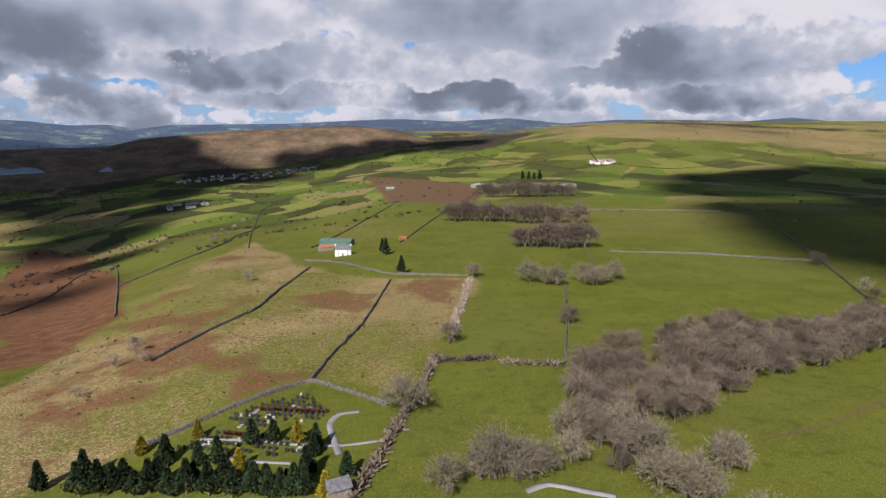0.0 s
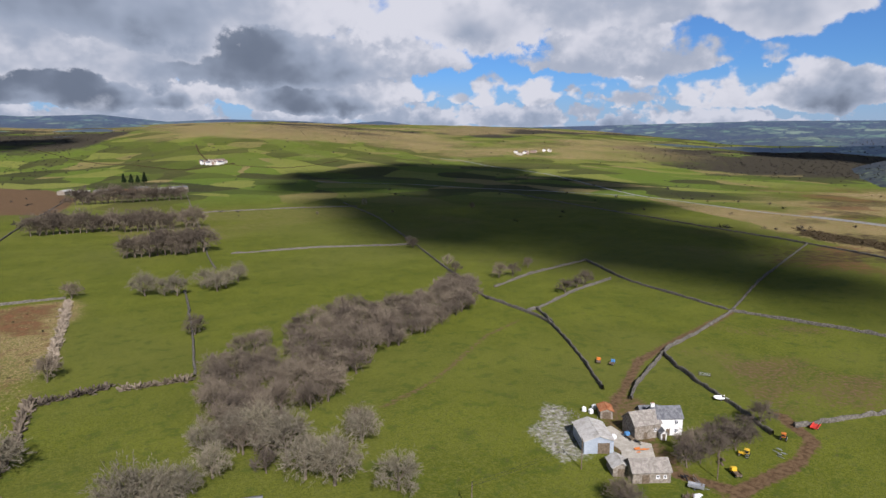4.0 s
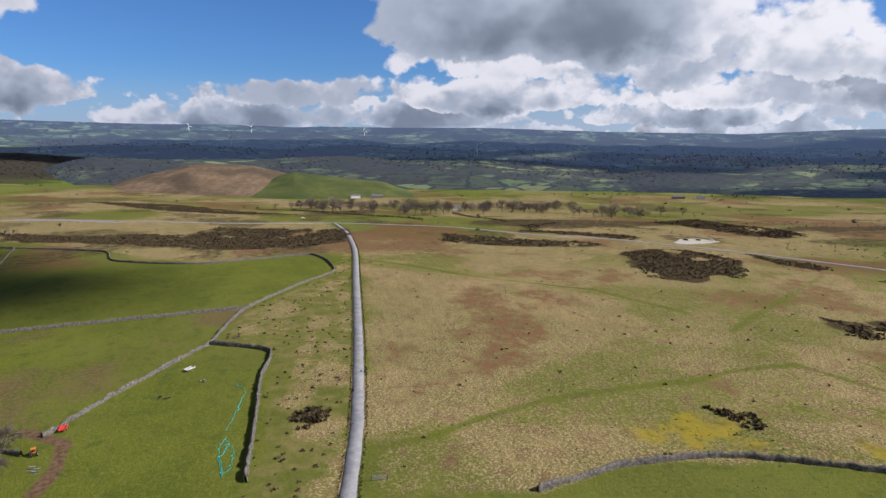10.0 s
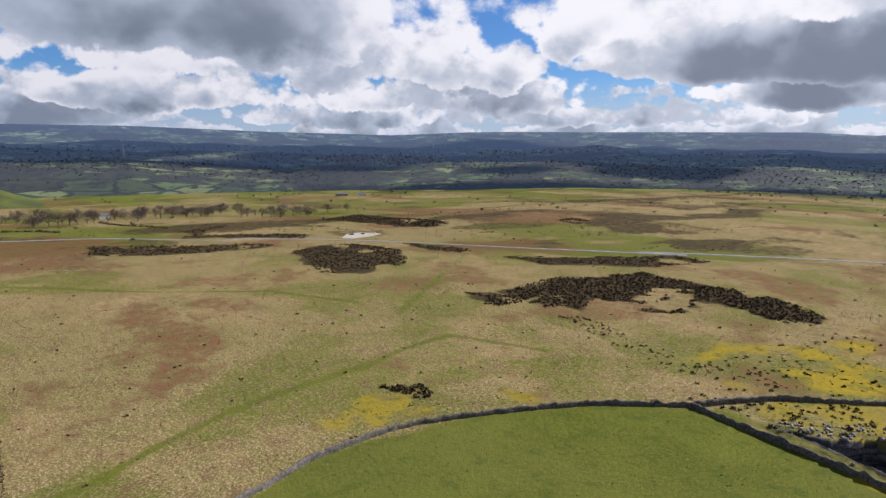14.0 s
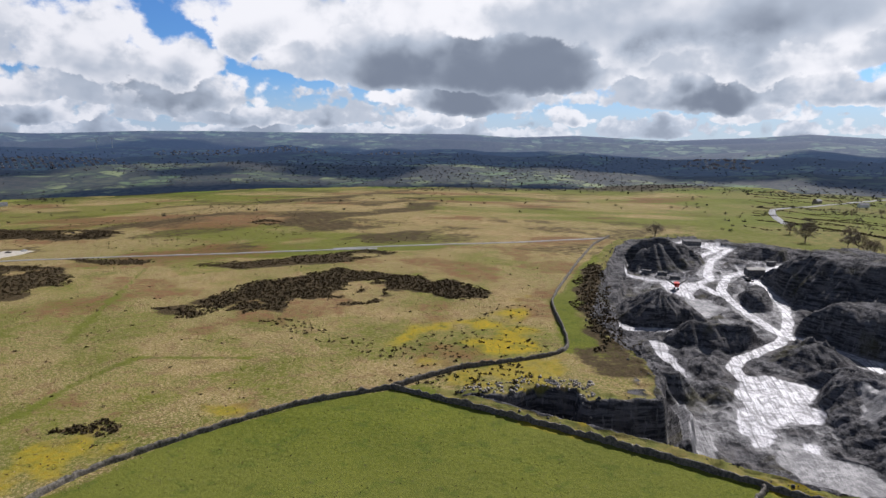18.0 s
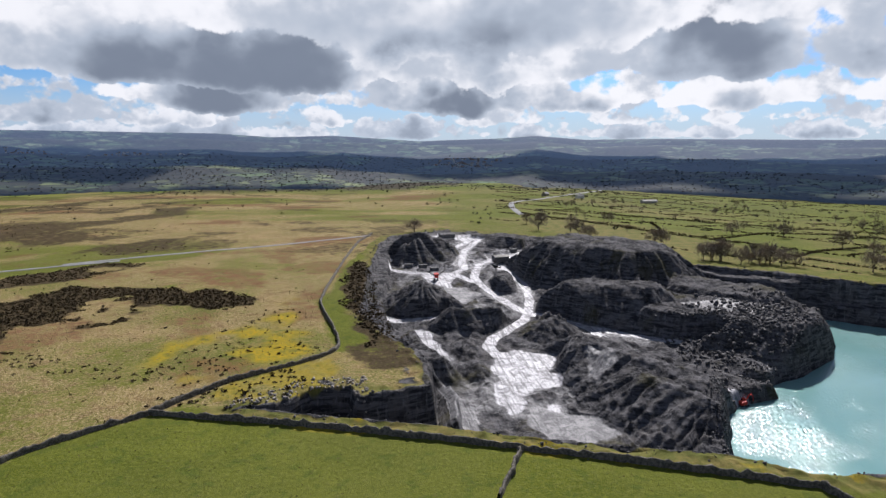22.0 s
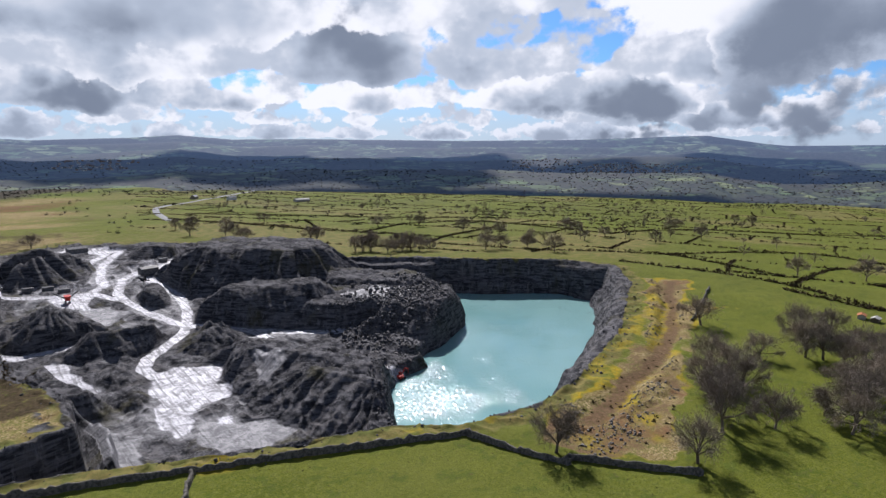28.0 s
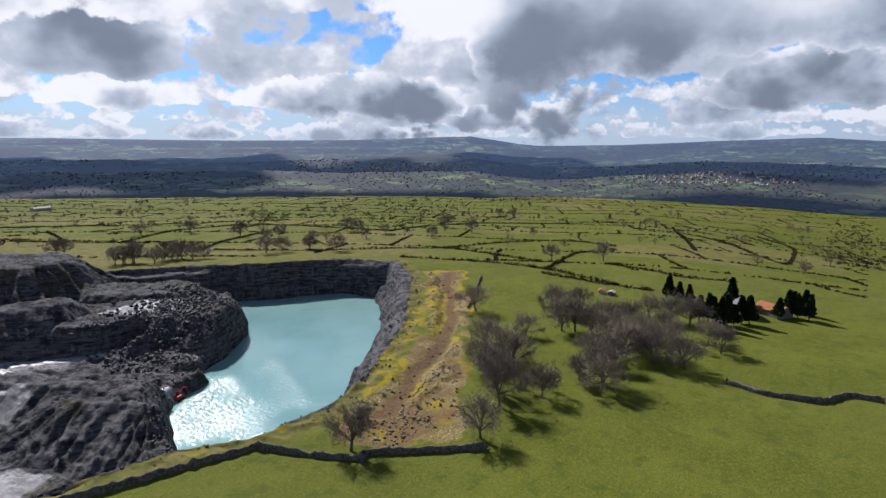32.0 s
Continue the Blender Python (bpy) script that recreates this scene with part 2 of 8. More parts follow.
    gritm = soft(zb.outputs["Alpha"], 0.5, n2)
    col = n.mix(gritm, col, grit)
    r = n.math("SUBTRACT", 0.93, n.math("MULTIPLY", n.math("MAXIMUM", palem, n.math("MULTIPLY", greym, 0.7)), n.step(wetn, 0.42, 0.62, 0.25, 0.55)))
    n.gloss = n.math("ADD", 0.03, n.math("MULTIPLY", n.math("MAXIMUM", palem, greym), 0.35))
    h = n.math("ADD", n.math("MULTIPLY", n2, 0.6), n.math("MULTIPLY", n05, 0.35))
    h = n.math("ADD", h, n.math("MULTIPLY", b[0], n.math("ADD", n.math("MULTIPLY", ruts, 1.0), n.math("MULTIPLY", n.math("MULTIPLY", n4, 2.0), n.math("SUBTRACT", 1.0, n.math("MULTIPLY", n.math("MAXIMUM", palem, greym), 0.9))))))
    return col, r, n.bump(h, 0.8, 0.5)


GROUND = surface("ground_cover", ground_build)
STONE = mottled("dry_stone", (0.072, 0.066, 0.054), (0.19, 0.172, 0.145), 1.4, 0.92, 3.0, 0.8, 0.12)
TARMAC = mottled("worn_tarmac", (0.20, 0.20, 0.205), (0.29, 0.285, 0.28), 0.25, 0.9, 8.0, 0.2, 0.01)


def water_build(n, pos):
    big = n.noise(n.vec("MULTIPLY", pos, (1, 1, 1)), 0.012, 3, 0.5, 1.0)
    col = n.mix(n.step(big, 0.35, 0.65), (0.15, 0.29, 0.275), (0.20, 0.345, 0.325))
    broad = n.noise(pos, 0.06, 3, 0.5)
    rip = n.add("ShaderNodeTexNoise", {"Vector": n.vec("MULTIPLY", pos, (1.0, 0.6, 1.0)), "Scale": 0.75, "Detail": 4.0, "Roughness": 0.62}).outputs["Fac"]
    return col, 0.09, n.bump(rip, n.step(broad, 0.35, 0.65, 0.22, 0.62), 0.6)


WATER_MAT = surface("milky_turquoise_water", water_build)
WATER_MAT.node_tree.nodes["Principled BSDF"].inputs["Specular IOR Level"].default_value = 0.5


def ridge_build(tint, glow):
    """Far hills with air haze put in: dark woods, pale fields, a blue emission veil."""
    def build(n, pos):
        flat = n.vec("MULTIPLY", pos, (1, 1, 5.0))
        bent = n.vec("ADD", flat, n.vec("MULTIPLY", n.add("ShaderNodeTexNoise", {"Vector": flat, "Scale": 0.01, "Detail": 3.0}).outputs["Color"], (70, 70, 70)))
        big = n.noise(n.vec("MULTIPLY", pos, (1, 1, 3.0)), 0.0026, 5, 0.6)
        mid = n.noise(flat, 0.014, 6, 0.68)
        fine = n.noise(flat, 0.06, 4, 0.65)
        pick = n.add("ShaderNodeSeparateColor", {0: n.add("ShaderNodeTexVoronoi", {"Vector": bent, "Scale": 0.010}, feature="F1").outputs["Color"]}).outputs
        edge = n.add("ShaderNodeTexVoronoi", {"Vector": bent, "Scale": 0.010}, feature="DISTANCE_TO_EDGE").outputs["Distance"]
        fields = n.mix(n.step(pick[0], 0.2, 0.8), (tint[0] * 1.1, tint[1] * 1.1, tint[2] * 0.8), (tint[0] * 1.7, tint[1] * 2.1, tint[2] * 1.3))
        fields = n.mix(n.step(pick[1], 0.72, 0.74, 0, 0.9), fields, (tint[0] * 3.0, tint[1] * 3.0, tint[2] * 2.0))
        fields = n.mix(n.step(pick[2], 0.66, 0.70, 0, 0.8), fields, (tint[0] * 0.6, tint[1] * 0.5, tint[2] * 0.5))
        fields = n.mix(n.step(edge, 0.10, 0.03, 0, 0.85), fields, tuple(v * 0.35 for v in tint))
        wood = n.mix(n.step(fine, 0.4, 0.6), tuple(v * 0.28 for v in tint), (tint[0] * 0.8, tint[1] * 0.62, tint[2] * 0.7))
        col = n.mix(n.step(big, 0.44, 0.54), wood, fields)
        return n.mix(n.step(mid, 0.50, 0.56, 0, 0.9), col, wood), 0.95, None
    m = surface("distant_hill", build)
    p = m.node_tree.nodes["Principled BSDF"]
    # Blue emission stands in for haze; glow is set higher for farther ranges.
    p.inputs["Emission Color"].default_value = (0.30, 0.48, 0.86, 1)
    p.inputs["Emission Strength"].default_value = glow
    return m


# nearest range first: tints shift to blue with distance, haze put into the colour
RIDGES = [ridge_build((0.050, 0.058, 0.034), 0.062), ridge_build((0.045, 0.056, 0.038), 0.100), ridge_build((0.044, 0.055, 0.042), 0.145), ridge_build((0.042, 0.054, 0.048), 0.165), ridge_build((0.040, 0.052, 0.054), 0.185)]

# ---- plan of the land ----
EYE = 75.0


def vnoise(x, y, seed=0):
    """Smooth value noise in 0..1 on arrays."""
    xi, yi = np.floor(x), np.floor(y)
    u, v = x - xi, y - yi
    u, v = u * u * (3 - 2 * u), v * v * (3 - 2 * v)

    def corner(a, b):
        q = np.sin(a * 127.1 + b * 311.7 + seed * 74.7) * 43758.5453
        return q - np.floor(q)
    lo = corner(xi, yi) * (1 - u) + corner(xi + 1, yi) * u
    hi = corner(xi, yi + 1) * (1 - u) + corner(xi + 1, yi + 1) * u
    return lo * (1 - v) + hi * v


def fbm(x, y, size, seed=0, octaves=4):
    """Layered noise in about -1..1; size is the largest lump in metres."""
    total, amp, norm = 0.0, 1.0, 0.0
    x, y = 0.92 * x - 0.39 * y, 0.39 * x + 0.92 * y
    for k in range(octaves):
        total = total + amp * (vnoise(x / size, y / size, seed + k) * 2 - 1)
        norm, amp, size = norm + amp, amp * 0.5, size * 0.5
        x, y = 0.80 * x - 0.60 * y + 3.7, 0.60 * x + 0.80 * y - 1.9
    return total / norm


def smooth(a, b, x):
    u = np.clip((x - a) / (b - a), 0, 1)
    return u * u * (3 - 2 * u)


def inside(pts, x, y):
    """Signed distance to a closed plan outline, positive inside."""
    best = np.full(x.shape, 1e18)
    odd = np.zeros(x.shape, bool)
    n = len(pts)
    for i in range(n):
        (ax, ay), (bx, by) = pts[i], pts[(i + 1) % n]
        ex, ey = bx - ax, by - ay
        h = np.clip(((x - ax) * ex + (y - ay) * ey) / (ex * ex + ey * ey + 1e-9), 0, 1)
        best = np.minimum(best, (x - ax - h * ex) ** 2 + (y - ay - h * ey) ** 2)
        if ay != by:
            odd ^= ((ay > y) != (by > y)) & (x < ex * (y - ay) / ey + ax)
    return np.where(odd, 1, -1) * np.sqrt(best)


def along(pts, x, y):
    """Distance to an open plan line."""
    best = np.full(x.shape, 1e18)
    for (ax, ay), (bx, by) in zip(pts[:-1], pts[1:]):
        ex, ey = bx - ax, by - ay
        h = np.clip(((x - ax) * ex + (y - ay) * ey) / (ex * ex + ey * ey + 1e-9), 0, 1)
        best = np.minimum(best, (x - ax - h * ex) ** 2 + (y - ay - h * ey) ** 2)
    return np.sqrt(best)


# Lie of the land: for a bearing, heights near the eye and sight angles further off.
REACH = np.log([60, 250, 400, 700, 1000, 1400, 2000, 2800, 3600, 4750, 5200])
BEARINGS, LIE = [], []


def lie(bearing, z250, z400, z700, z1000, e1400, e2000, e2800, e3600, e4750):
    far = [EYE + d * math.tan(math.radians(e)) for d, e in
           ((1400, e1400), (2000, e2000), (2800, e2800), (3600, e3600), (4750, min(e4750, e3600 + 0.35)))]
    BEARINGS.append(bearing)
    LIE.append([0, z250, z400, z700, z1000, *far, far[-1] - 60])


lie(-180, 0, -8, -40, -75, -6.2, -4.3, -3.8, -3.6, -3.4)
lie(-160, 0, -3, -20, -42, -5.2, -4.1, -3.8, -3.6, -3.4)
lie(-125, 0, 0, -14, -32, -4.8, -4.0, -3.8, -3.6, -3.4)
lie(-90, 0, 0, -6, -20, -4.3, -3.2, -2.3, -2, -1.8)
lie(-60, 0, 0, -4, -14, -4.2, -3.2, -2.3, -2, -1.8)
lie(-30, 0, 0, -9, -26, -4.7, -3.4, -2.3, -2, -1.8)
lie(0, 0, 0, -6, -24, -4.6, -3.3, -2.3, -2, -1.8)
lie(25, 0, 0, 0, -4, -3.5, -2.1, -0.5, 0.2, 0.3)
lie(50, 0, 0, 0, 0, -2.8, -1.1, 0.6, 1.3, 2)
lie(72, 0, 0, 0, 0, -2.7, 0, 2.05, 1.8, 2.1)
lie(90, 0, 0, 0, -3, -3.2, -1.7, 0.3, 1.1, 2)
lie(108, -1, -5, -22, -48, -5, -3.2, -0.9, 0, 0.3)
lie(126, -8, -26, -62, -95, -6.8, -4.4, -2.4, -1.6, -1.5)
lie(150, -10, -30, -70, -100, -7, -4.6, -2.4, -1.6, -1.5)
lie(180, 0, -8, -40, -75, -6.2, -4.3, -3.8, -3.6, -3.4)
LIE = np.array(LIE)
BEARINGS = np.array(BEARINGS)

RIM = [(58, -170), (46, -172), (38, -183), (26, -186), (21, -178), (12, -182), (2, -187), (3, -203), (6, -219), (19, -241), (33, -277), (38, -354), (42, -480),
       (36, -530), (-5, -585), (-72, -554), (-126, -507), (-150, -420), (-169, -391), (-210, -367), (-243, -333),
       (-291, -306), (-305, -270), (-272, -229), (-190, -165), (-139, -138), (-114, -129), (-96, -130), (-75, -140),
       (-41, -146), (-2, -157), (30, -163)]
LAKE = [(-196, -340), (-225, -358), (-264, -333), (-288, -300), (-303, -270), (-272, -231), (-190, -167), (-139, -141),
        (-104, -142), (-84, -160), (-90, -180), (-105, -213), (-118, -224), (-133, -229), (-126, -238), (-140, -243),
        (-155, -252), (-184, -275), (-196, -291), (-207, -316)]
WATER = -23.0
BENCH_TRACK = [(-293, -218), (-268, -201), (-248, -182), (-226, -168), (-218, -160), (-195, -146), (-178, -137), (-164, -132), (-152, -128), (-142, -122), (-122.7, -114.1)]
MOSS_BENCH = [(-288, -229), (-274, -198), (-183, -131), (-126.3, -92.4), (-108.5, -98.5), (-105.2, -111.1), (-121.6, -124.2), (-139.3, -127.7), (-174, -137), (-222, -178)]
# Spoil heaps: two ends of the ridge, half-width, height, how flat the top is.
HEAPS = [
    (14, -462, 6, -470, 33, 15, 0.20),
    (5, -333, 6, -336, 26, 12.5, 0.04),
    (-95, -405, -125, -382, 50, 21, 0.40),
    (-78, -322, -112, -314, 30, 15, 0.22),
    (-56, -287, -60, -289, 15, 7, 0.04),
    (-10, -302, -34, -304, 13, 8, 0.10),
    (-70, -250, -97, -203, 31, 10, 0.06),
    (-78, -212, -92, -188, 25, 10, 0.04),
    (-126, -300, -160, -278, 34, 9.5, 0.55),
    (-150, -340, -172, -322, 28, 9, 0.50),
    (-2, -240, 6, -254, 11, 7, 0.30),
    (-42, -366, -46, -384, 10, 6, 0.30),
    (-92, -560, -70, -566, 30, 8, 0.20),
    (-14, -262, -18, -272, 9, 4, 0.0),
    (-75, -500, -60, -512, 18, 8, 0.20),
    (-132, -400, -150, -380, 26, 13, 0.2),
    (12, -268, 6, -282, 9, 5, 0.2),
    (-60, -246, -58, -228, 7, 4, 0.1),
    (-20, -240, -18, -250, 6, 2.5, 0.1),
]
# Haul roads and level ground on the quarry floor.
HAULS = [
    [(-129, -544), (-98, -531), (-79, -490), (-58, -459), (-42, -446), (-34, -432), (-28, -398), (-32, -375), (-39, -352), (-47, -330), (-52, -321), (-48, -310), (-38, -295), (-29, -284), (-26, -273), (-29, -262)],
    [(-52, -321), (-57, -346), (-58, -379), (-54, -400), (-47, -431)],
    [(-53, -320), (-63, -313), (-78, -298), (-93, -288), (-112, -276), (-132, -275)],
    [(-78, -298), (-86, -269), (-93, -252), (-100, -235), (-109, -223), (-121, -220)],
    [(-16, -619), (-44, -585), (-44, -550), (-36, -524), (-27, -488), (-22, -444), (-23, -421), (-14, -405), (2, -406), (21, -413), (30, -422), (34, -439), (28, -452), (12, -462), (-9, -478), (-23, -513), (-32, -536), (-25, -561), (-1, -598), (18, -609)],
    [(-35, -329), (-22, -324), (-8, -316), (8, -312), (18, -310), (25, -316)],
    [(-27, -385), (-16, -404), (-7, -378)],
]
PALE_FLATS = [
    [(-29, -265), (-41, -270), (-55, -260), (-51, -244), (-50, -228), (-41, -225), (-36, -220), (-33, -205), (-27, -202), (-23, -218), (-26, -230), (-27, -249)],
    [(-41, -212), (-48, -212), (-47, -204), (-42, -205)],
    [(11, -301), (1, -292), (-9, -256), (-5, -252), (0, -267), (6, -283)],
    [(25, -575), (-17, -575), (-59, -570), (-56, -550), (-23, -545), (13, -560)],
    [(5, -410), (-14, -401), (-11, -373), (4, -384)],
    [(-1, -199), (-5, -203), (-7, -199), (-4, -196)],
]
GREY_FLATS = [
    [(-7, -375), (-22, -372), (-26, -354), (-18, -338), (-11, -351)],
    [(-1, -216), (-8, -223), (-15, -211), (-17, -188), (-12, -184), (2, -190)],
    [(-37, -212), (-45, -205), (-56, -199), (-61, -189), (-52, -178), (-37, -184), (-31, -196)],
    [(-65, -243), (-75, -242), (-73, -230), (-63, -222), (-59, -226)],
    [(-128, -300), (-150, -306), (-172, -292), (-160, -278), (-140, -284)],
]


def land(x, y):
    """The country's height without the quarry."""
    d = np.log(np.maximum(np.hypot(x, y), 60.0))
    b = np.degrees(np.arctan2(y, x))
    k = np.clip(np.searchsorted(BEARINGS, b) - 1, 0, len(BEARINGS) - 2)
    f = (b - BEARINGS[k]) / (BEARINGS[k + 1] - BEARINGS[k])
    f = f * f * (3 - 2 * f)
    j = np.clip(np.searchsorted(REACH, d) - 1, 0, len(REACH) - 2)
    g = (d - REACH[j]) / (REACH[j + 1] - REACH[j])
    lo = LIE[k, j] * (1 - g) + LIE[k, j + 1] * g
    hi = LIE[k + 1, j] * (1 - g) + LIE[k + 1, j + 1] * g
    r = np.exp(d)
    z = lo * (1 - f) + hi * f
    z = z + fbm(x, y, 900, 3, 4) * 16 * smooth(900, 2600, r) + fbm(x, y, 160, 9, 3) * (0.7 + 2.5 * smooth(500, 1500, r))
    z = z + fbm(x, y, 14, 5, 2) * 0.18
    return z


def height(x, y):
    x, y = np.asarray(x, float), np.asarray(y, float)
    z = land(x, y)
    pick = (x > -340) & (x < 90) & (y > -620) & (y < -110)
    if not pick.any():
        return z
    px, py = x[pick], y[pick]
    wob = fbm(px, py, 24, 21, 4)
    rim = inside(RIM, px, py) + wob * 3.0 + fbm(px, py, 5, 23, 2) * 0.9
    wet = inside(LAKE, px, py) + wob * 1.6
    r = np.hypot(px, py)
    base = -18.5 + 10 * smooth(200, 480, r)
    wx, wy = px + fbm(px, py, 18, 35, 2) * 7, py + fbm(px, py, 18, 36, 2) * 7
    lumps = fbm(px, py, 30, 31, 4) * 2.0 + (0.25 - np.abs(fbm(wx, wy * 0.6, 13, 33, 3))) * 4.5
    floor = base + lumps
    for k, (ax, ay, bx, by, wide, tall, flat) in enumerate(HEAPS):
        near = (np.abs(px - (ax + bx) / 2) < wide + 40) & (np.abs(py - (ay + by) / 2) < wide + 40)
        if not near.any():
            continue
        hx, hy = px[near], py[near]
        ex, ey = bx - ax, by - ay
        h = np.clip(((hx - ax) * ex + (hy - ay) * ey) / (ex * ex + ey * ey), 0, 1)
        dx, dy = hx - ax - h * ex, hy - ay - h * ey
        q = np.hypot(dx, dy) + fbm(hx, hy, 16, 41, 3) * wide * 0.10
        slope = np.clip((1 - q / wide) / (1 - flat), 0, 1)
        # run-off rills that follow the fall of the slope
        arc = h * math.hypot(ex, ey) + np.arctan2(dy, dx) * wide * 0.8
        rill = np.abs(fbm(arc, q * 0.22, 9, 43 + k, 3)) * 0.75 + np.abs(fbm(arc + 2 * fbm(hx, hy, 9, 44, 2), q * 0.12, 3.6, 83 + k, 2)) * 0.5
        tip = base[near] + tall * 1.12 * slope + (0.26 - rill) * 14.0 * np.sqrt(slope * (1 - slope) + 1e-6) * (tall / 14)
        floor = floor.copy()
        floor[near] = np.where(q < wide, np.maximum(floor[near], tip), floor[near])
    floor = floor + (0.22 - np.abs(fbm(wx, wy, 10, 51, 4))) * 2.2 + np.abs(fbm(px, py, 3, 55, 2)) * 0.8
    level = np.zeros(px.shape)
    for k, road in enumerate(HAULS):
        level = np.maximum(level, smooth(7.5, 3.4, along(road, px, py) + fbm(px, py, 12, 57, 2) * 1.2))
    for flat in PALE_FLATS + GREY_FLATS[:3]:
        level = np.maximum(level, smooth(-5, 1, inside(flat, px, py) + fbm(px, py, 9, 58, 2) * 2.0))
    floor = floor + (base + fbm(px, py, 9, 59, 3) * 0.12 - floor) * level
    floor = np.where(wet > 0, floor + (WATER - 9 - floor) * smooth(0, 9, wet), np.maximum(floor, WATER + 0.6 + np.minimum(-wet * 0.25, 3)))
    # a sheer face by the spur, two lifts with a bench elsewhere
    spur = smooth(-12, 4, px) * smooth(-232, -218, py)
    ledge = 0.42 * smooth(0.4, 2.6, rim) + 0.05 * smooth(3, 10, rim) + 0.53 * smooth(9.5, 12.0, rim)
    ledge = ledge * (1 - spur) + spur * smooth(0.4, 3.0, rim)
    # the broken slope above the eastern shore
    loose = smooth(-130, -160, px) * smooth(-300, -270, py)
    tumbled = smooth(0.0, 24, rim + fbm(px, py, 9, 37, 4) * 5.0)
    ledge = ledge * (1 - loose) + loose * (0.75 * tumbled + 0.25 * smooth(14, 20, rim))
    cliff = z[pick] + (floor - z[pick]) * ledge
    # berms and hollows of the old bench, and the rough ground along the rim
    bench = smooth(-4, 5, inside(MOSS_BENCH, px, py)) * (rim < 0)
    lane = along(BENCH_TRACK, px, py)
    z[pick] = z[pick] + bench * ((0.30 - np.abs(fbm(px + 0.6 * py, py - 0.6 * px, 15, 38, 3))) * 4.5 * smooth(3, 9, lane) - 1.2 * smooth(7, 3, lane) + fbm(px, py, 4, 39, 2) * 0.4)
    verge = smooth(-11, -3, rim) * (rim <= 0) * (1 - bench)
    z[pick] = z[pick] + verge * ((0.25 - np.abs(fbm(px, py, 8, 40, 3))) * 2.2)
    z[pick] = np.where(rim > 0, cliff, z[pick])
    return z


# ---- plan of covers, roads and walls, in metres ----
HEATH_SLOPE = [(-103.5, 132.9), (-153, 202), (-179, 324), (-189, 446), (-185, 595), (-94, 412), (-31, 350), (15, 344), (-1.8, 206.6), (-15.7, 172.2), (-43.0, 190.1), (-71.2, 160.4), (-94.8, 144.2)]
HEATH_MOOR = [(123.6, -8.7), (233.3, -13.9), (505, -26), (535, -82), (432, -289), (253, -350), (163, -423), (160, -434), (52, -521), (54, -293), (36.5, -222.1), (80.4, -166.1), (100.8, -144.1), (116.3, -115.7), (124.9, -67.0), (118.3, -43.8)]
HEATH_VERGE = [(123.4, 18.8), (226.1, 21.1), (244.0, 43.6), (290, 38), (365, -1), (455, -16), (177.6, -7.4), (123.5, -2.6)]
HEATH_CROSS = [(777, 597), (576, 307), (471, 155), (412, 80), (455, 13), (538, -16), (672, -1), (679, 146), (741, 378)]
HEATH_FAR = [(897, 47), (669, -53), (491, -329), (272, -376), (175, -454), (610, -1538), (664, -910), (672, -365), (797, -124)]
BRACKEN_SLOPE = [(-182, 242), (-514, 700), (-670, 994), (-533, 901), (-314, 580), (-177, 322), (-171, 261)]
BRACKEN_HILL = [(-275, 3245), (-359, 2756), (-736, 2285), (-814, 2211), (-1147, 2785)]
BRACKEN_KNOLL = [(1839, 497), (2377, 541), (2920, 408), (2887, 112), (2124, 37), (2011, 278), (1709, 402)]
MOSS_HOLLOW = [(88, -176), (98, -209), (92, -240), (80, -258), (70, -292), (58, -275), (44, -232), (36, -223), (58, -200), (72, -185)]
# dark gorse and heather beds on the moor
GORSE = [
    [(219, -229), (216, -248), (220, -282), (204, -297), (193, -328), (169, -324), (137, -322), (112, -319), (88, -302), (88, -289), (102, -277), (130, -290), (143, -286), (134, -276), (134, -260), (148, -249), (174, -253), (165, -228), (177, -228), (181, -218), (201, -223)],
    [(225, -214), (217, -222), (196, -219), (194, -210), (205, -206)],
    [(292, -308), (268, -326), (254, -337), (234, -368), (205, -401), (185, -389), (197, -353), (232, -322), (251, -305)],
    [(394, -306), (364, -314), (335, -316), (324, -299), (348, -292), (376, -292)],
    [(416, -524), (417, -558), (370, -531), (379, -507)],
    [(536, -420), (528, -446), (483, -430), (477, -392), (495, -386)],
    [(408, -210), (428, -241), (423, -267), (396, -278), (366, -278), (305, -231), (316, -224), (304, -201), (315, -188), (332, -186), (364, -194)],
    [(634, -359), (705, -460), (623, -446), (501, -446), (473, -402), (502, -377), (541, -381), (589, -370)],
    [(548, -104), (509, -152), (469, -216), (449, -217), (444, -184), (461, -125), (492, -94)],
    [(588, 277), (573, 227), (559, 193), (576, 152), (564, 119), (623, 105), (596, -21), (501, -17), (466, 33), (476, 79), (487, 103), (510, 154), (522, 185), (529, 228), (542, 256)],
    [(1004, 355), (999, 226), (810, 39), (818, 95), (854, 201), (920, 273)],
    [(634, -254), (610, -183), (565, -201), (530, -256), (504, -280), (482, -256), (523, -216), (554, -181)],
]
SPUR = [(80, -166), (65, -190), (36, -222), (8, -221), (2, -190), (12, -184), (38, -184), (58, -170)]
SPUR_HEATHER = [(36, -226), (19, -243), (7, -219), (5, -203), (20, -203), (30, -213)]
GORSE_E = [(50, -321), (47, -406), (27, -320), (10.5, -263.0), (22.4, -227.6)]
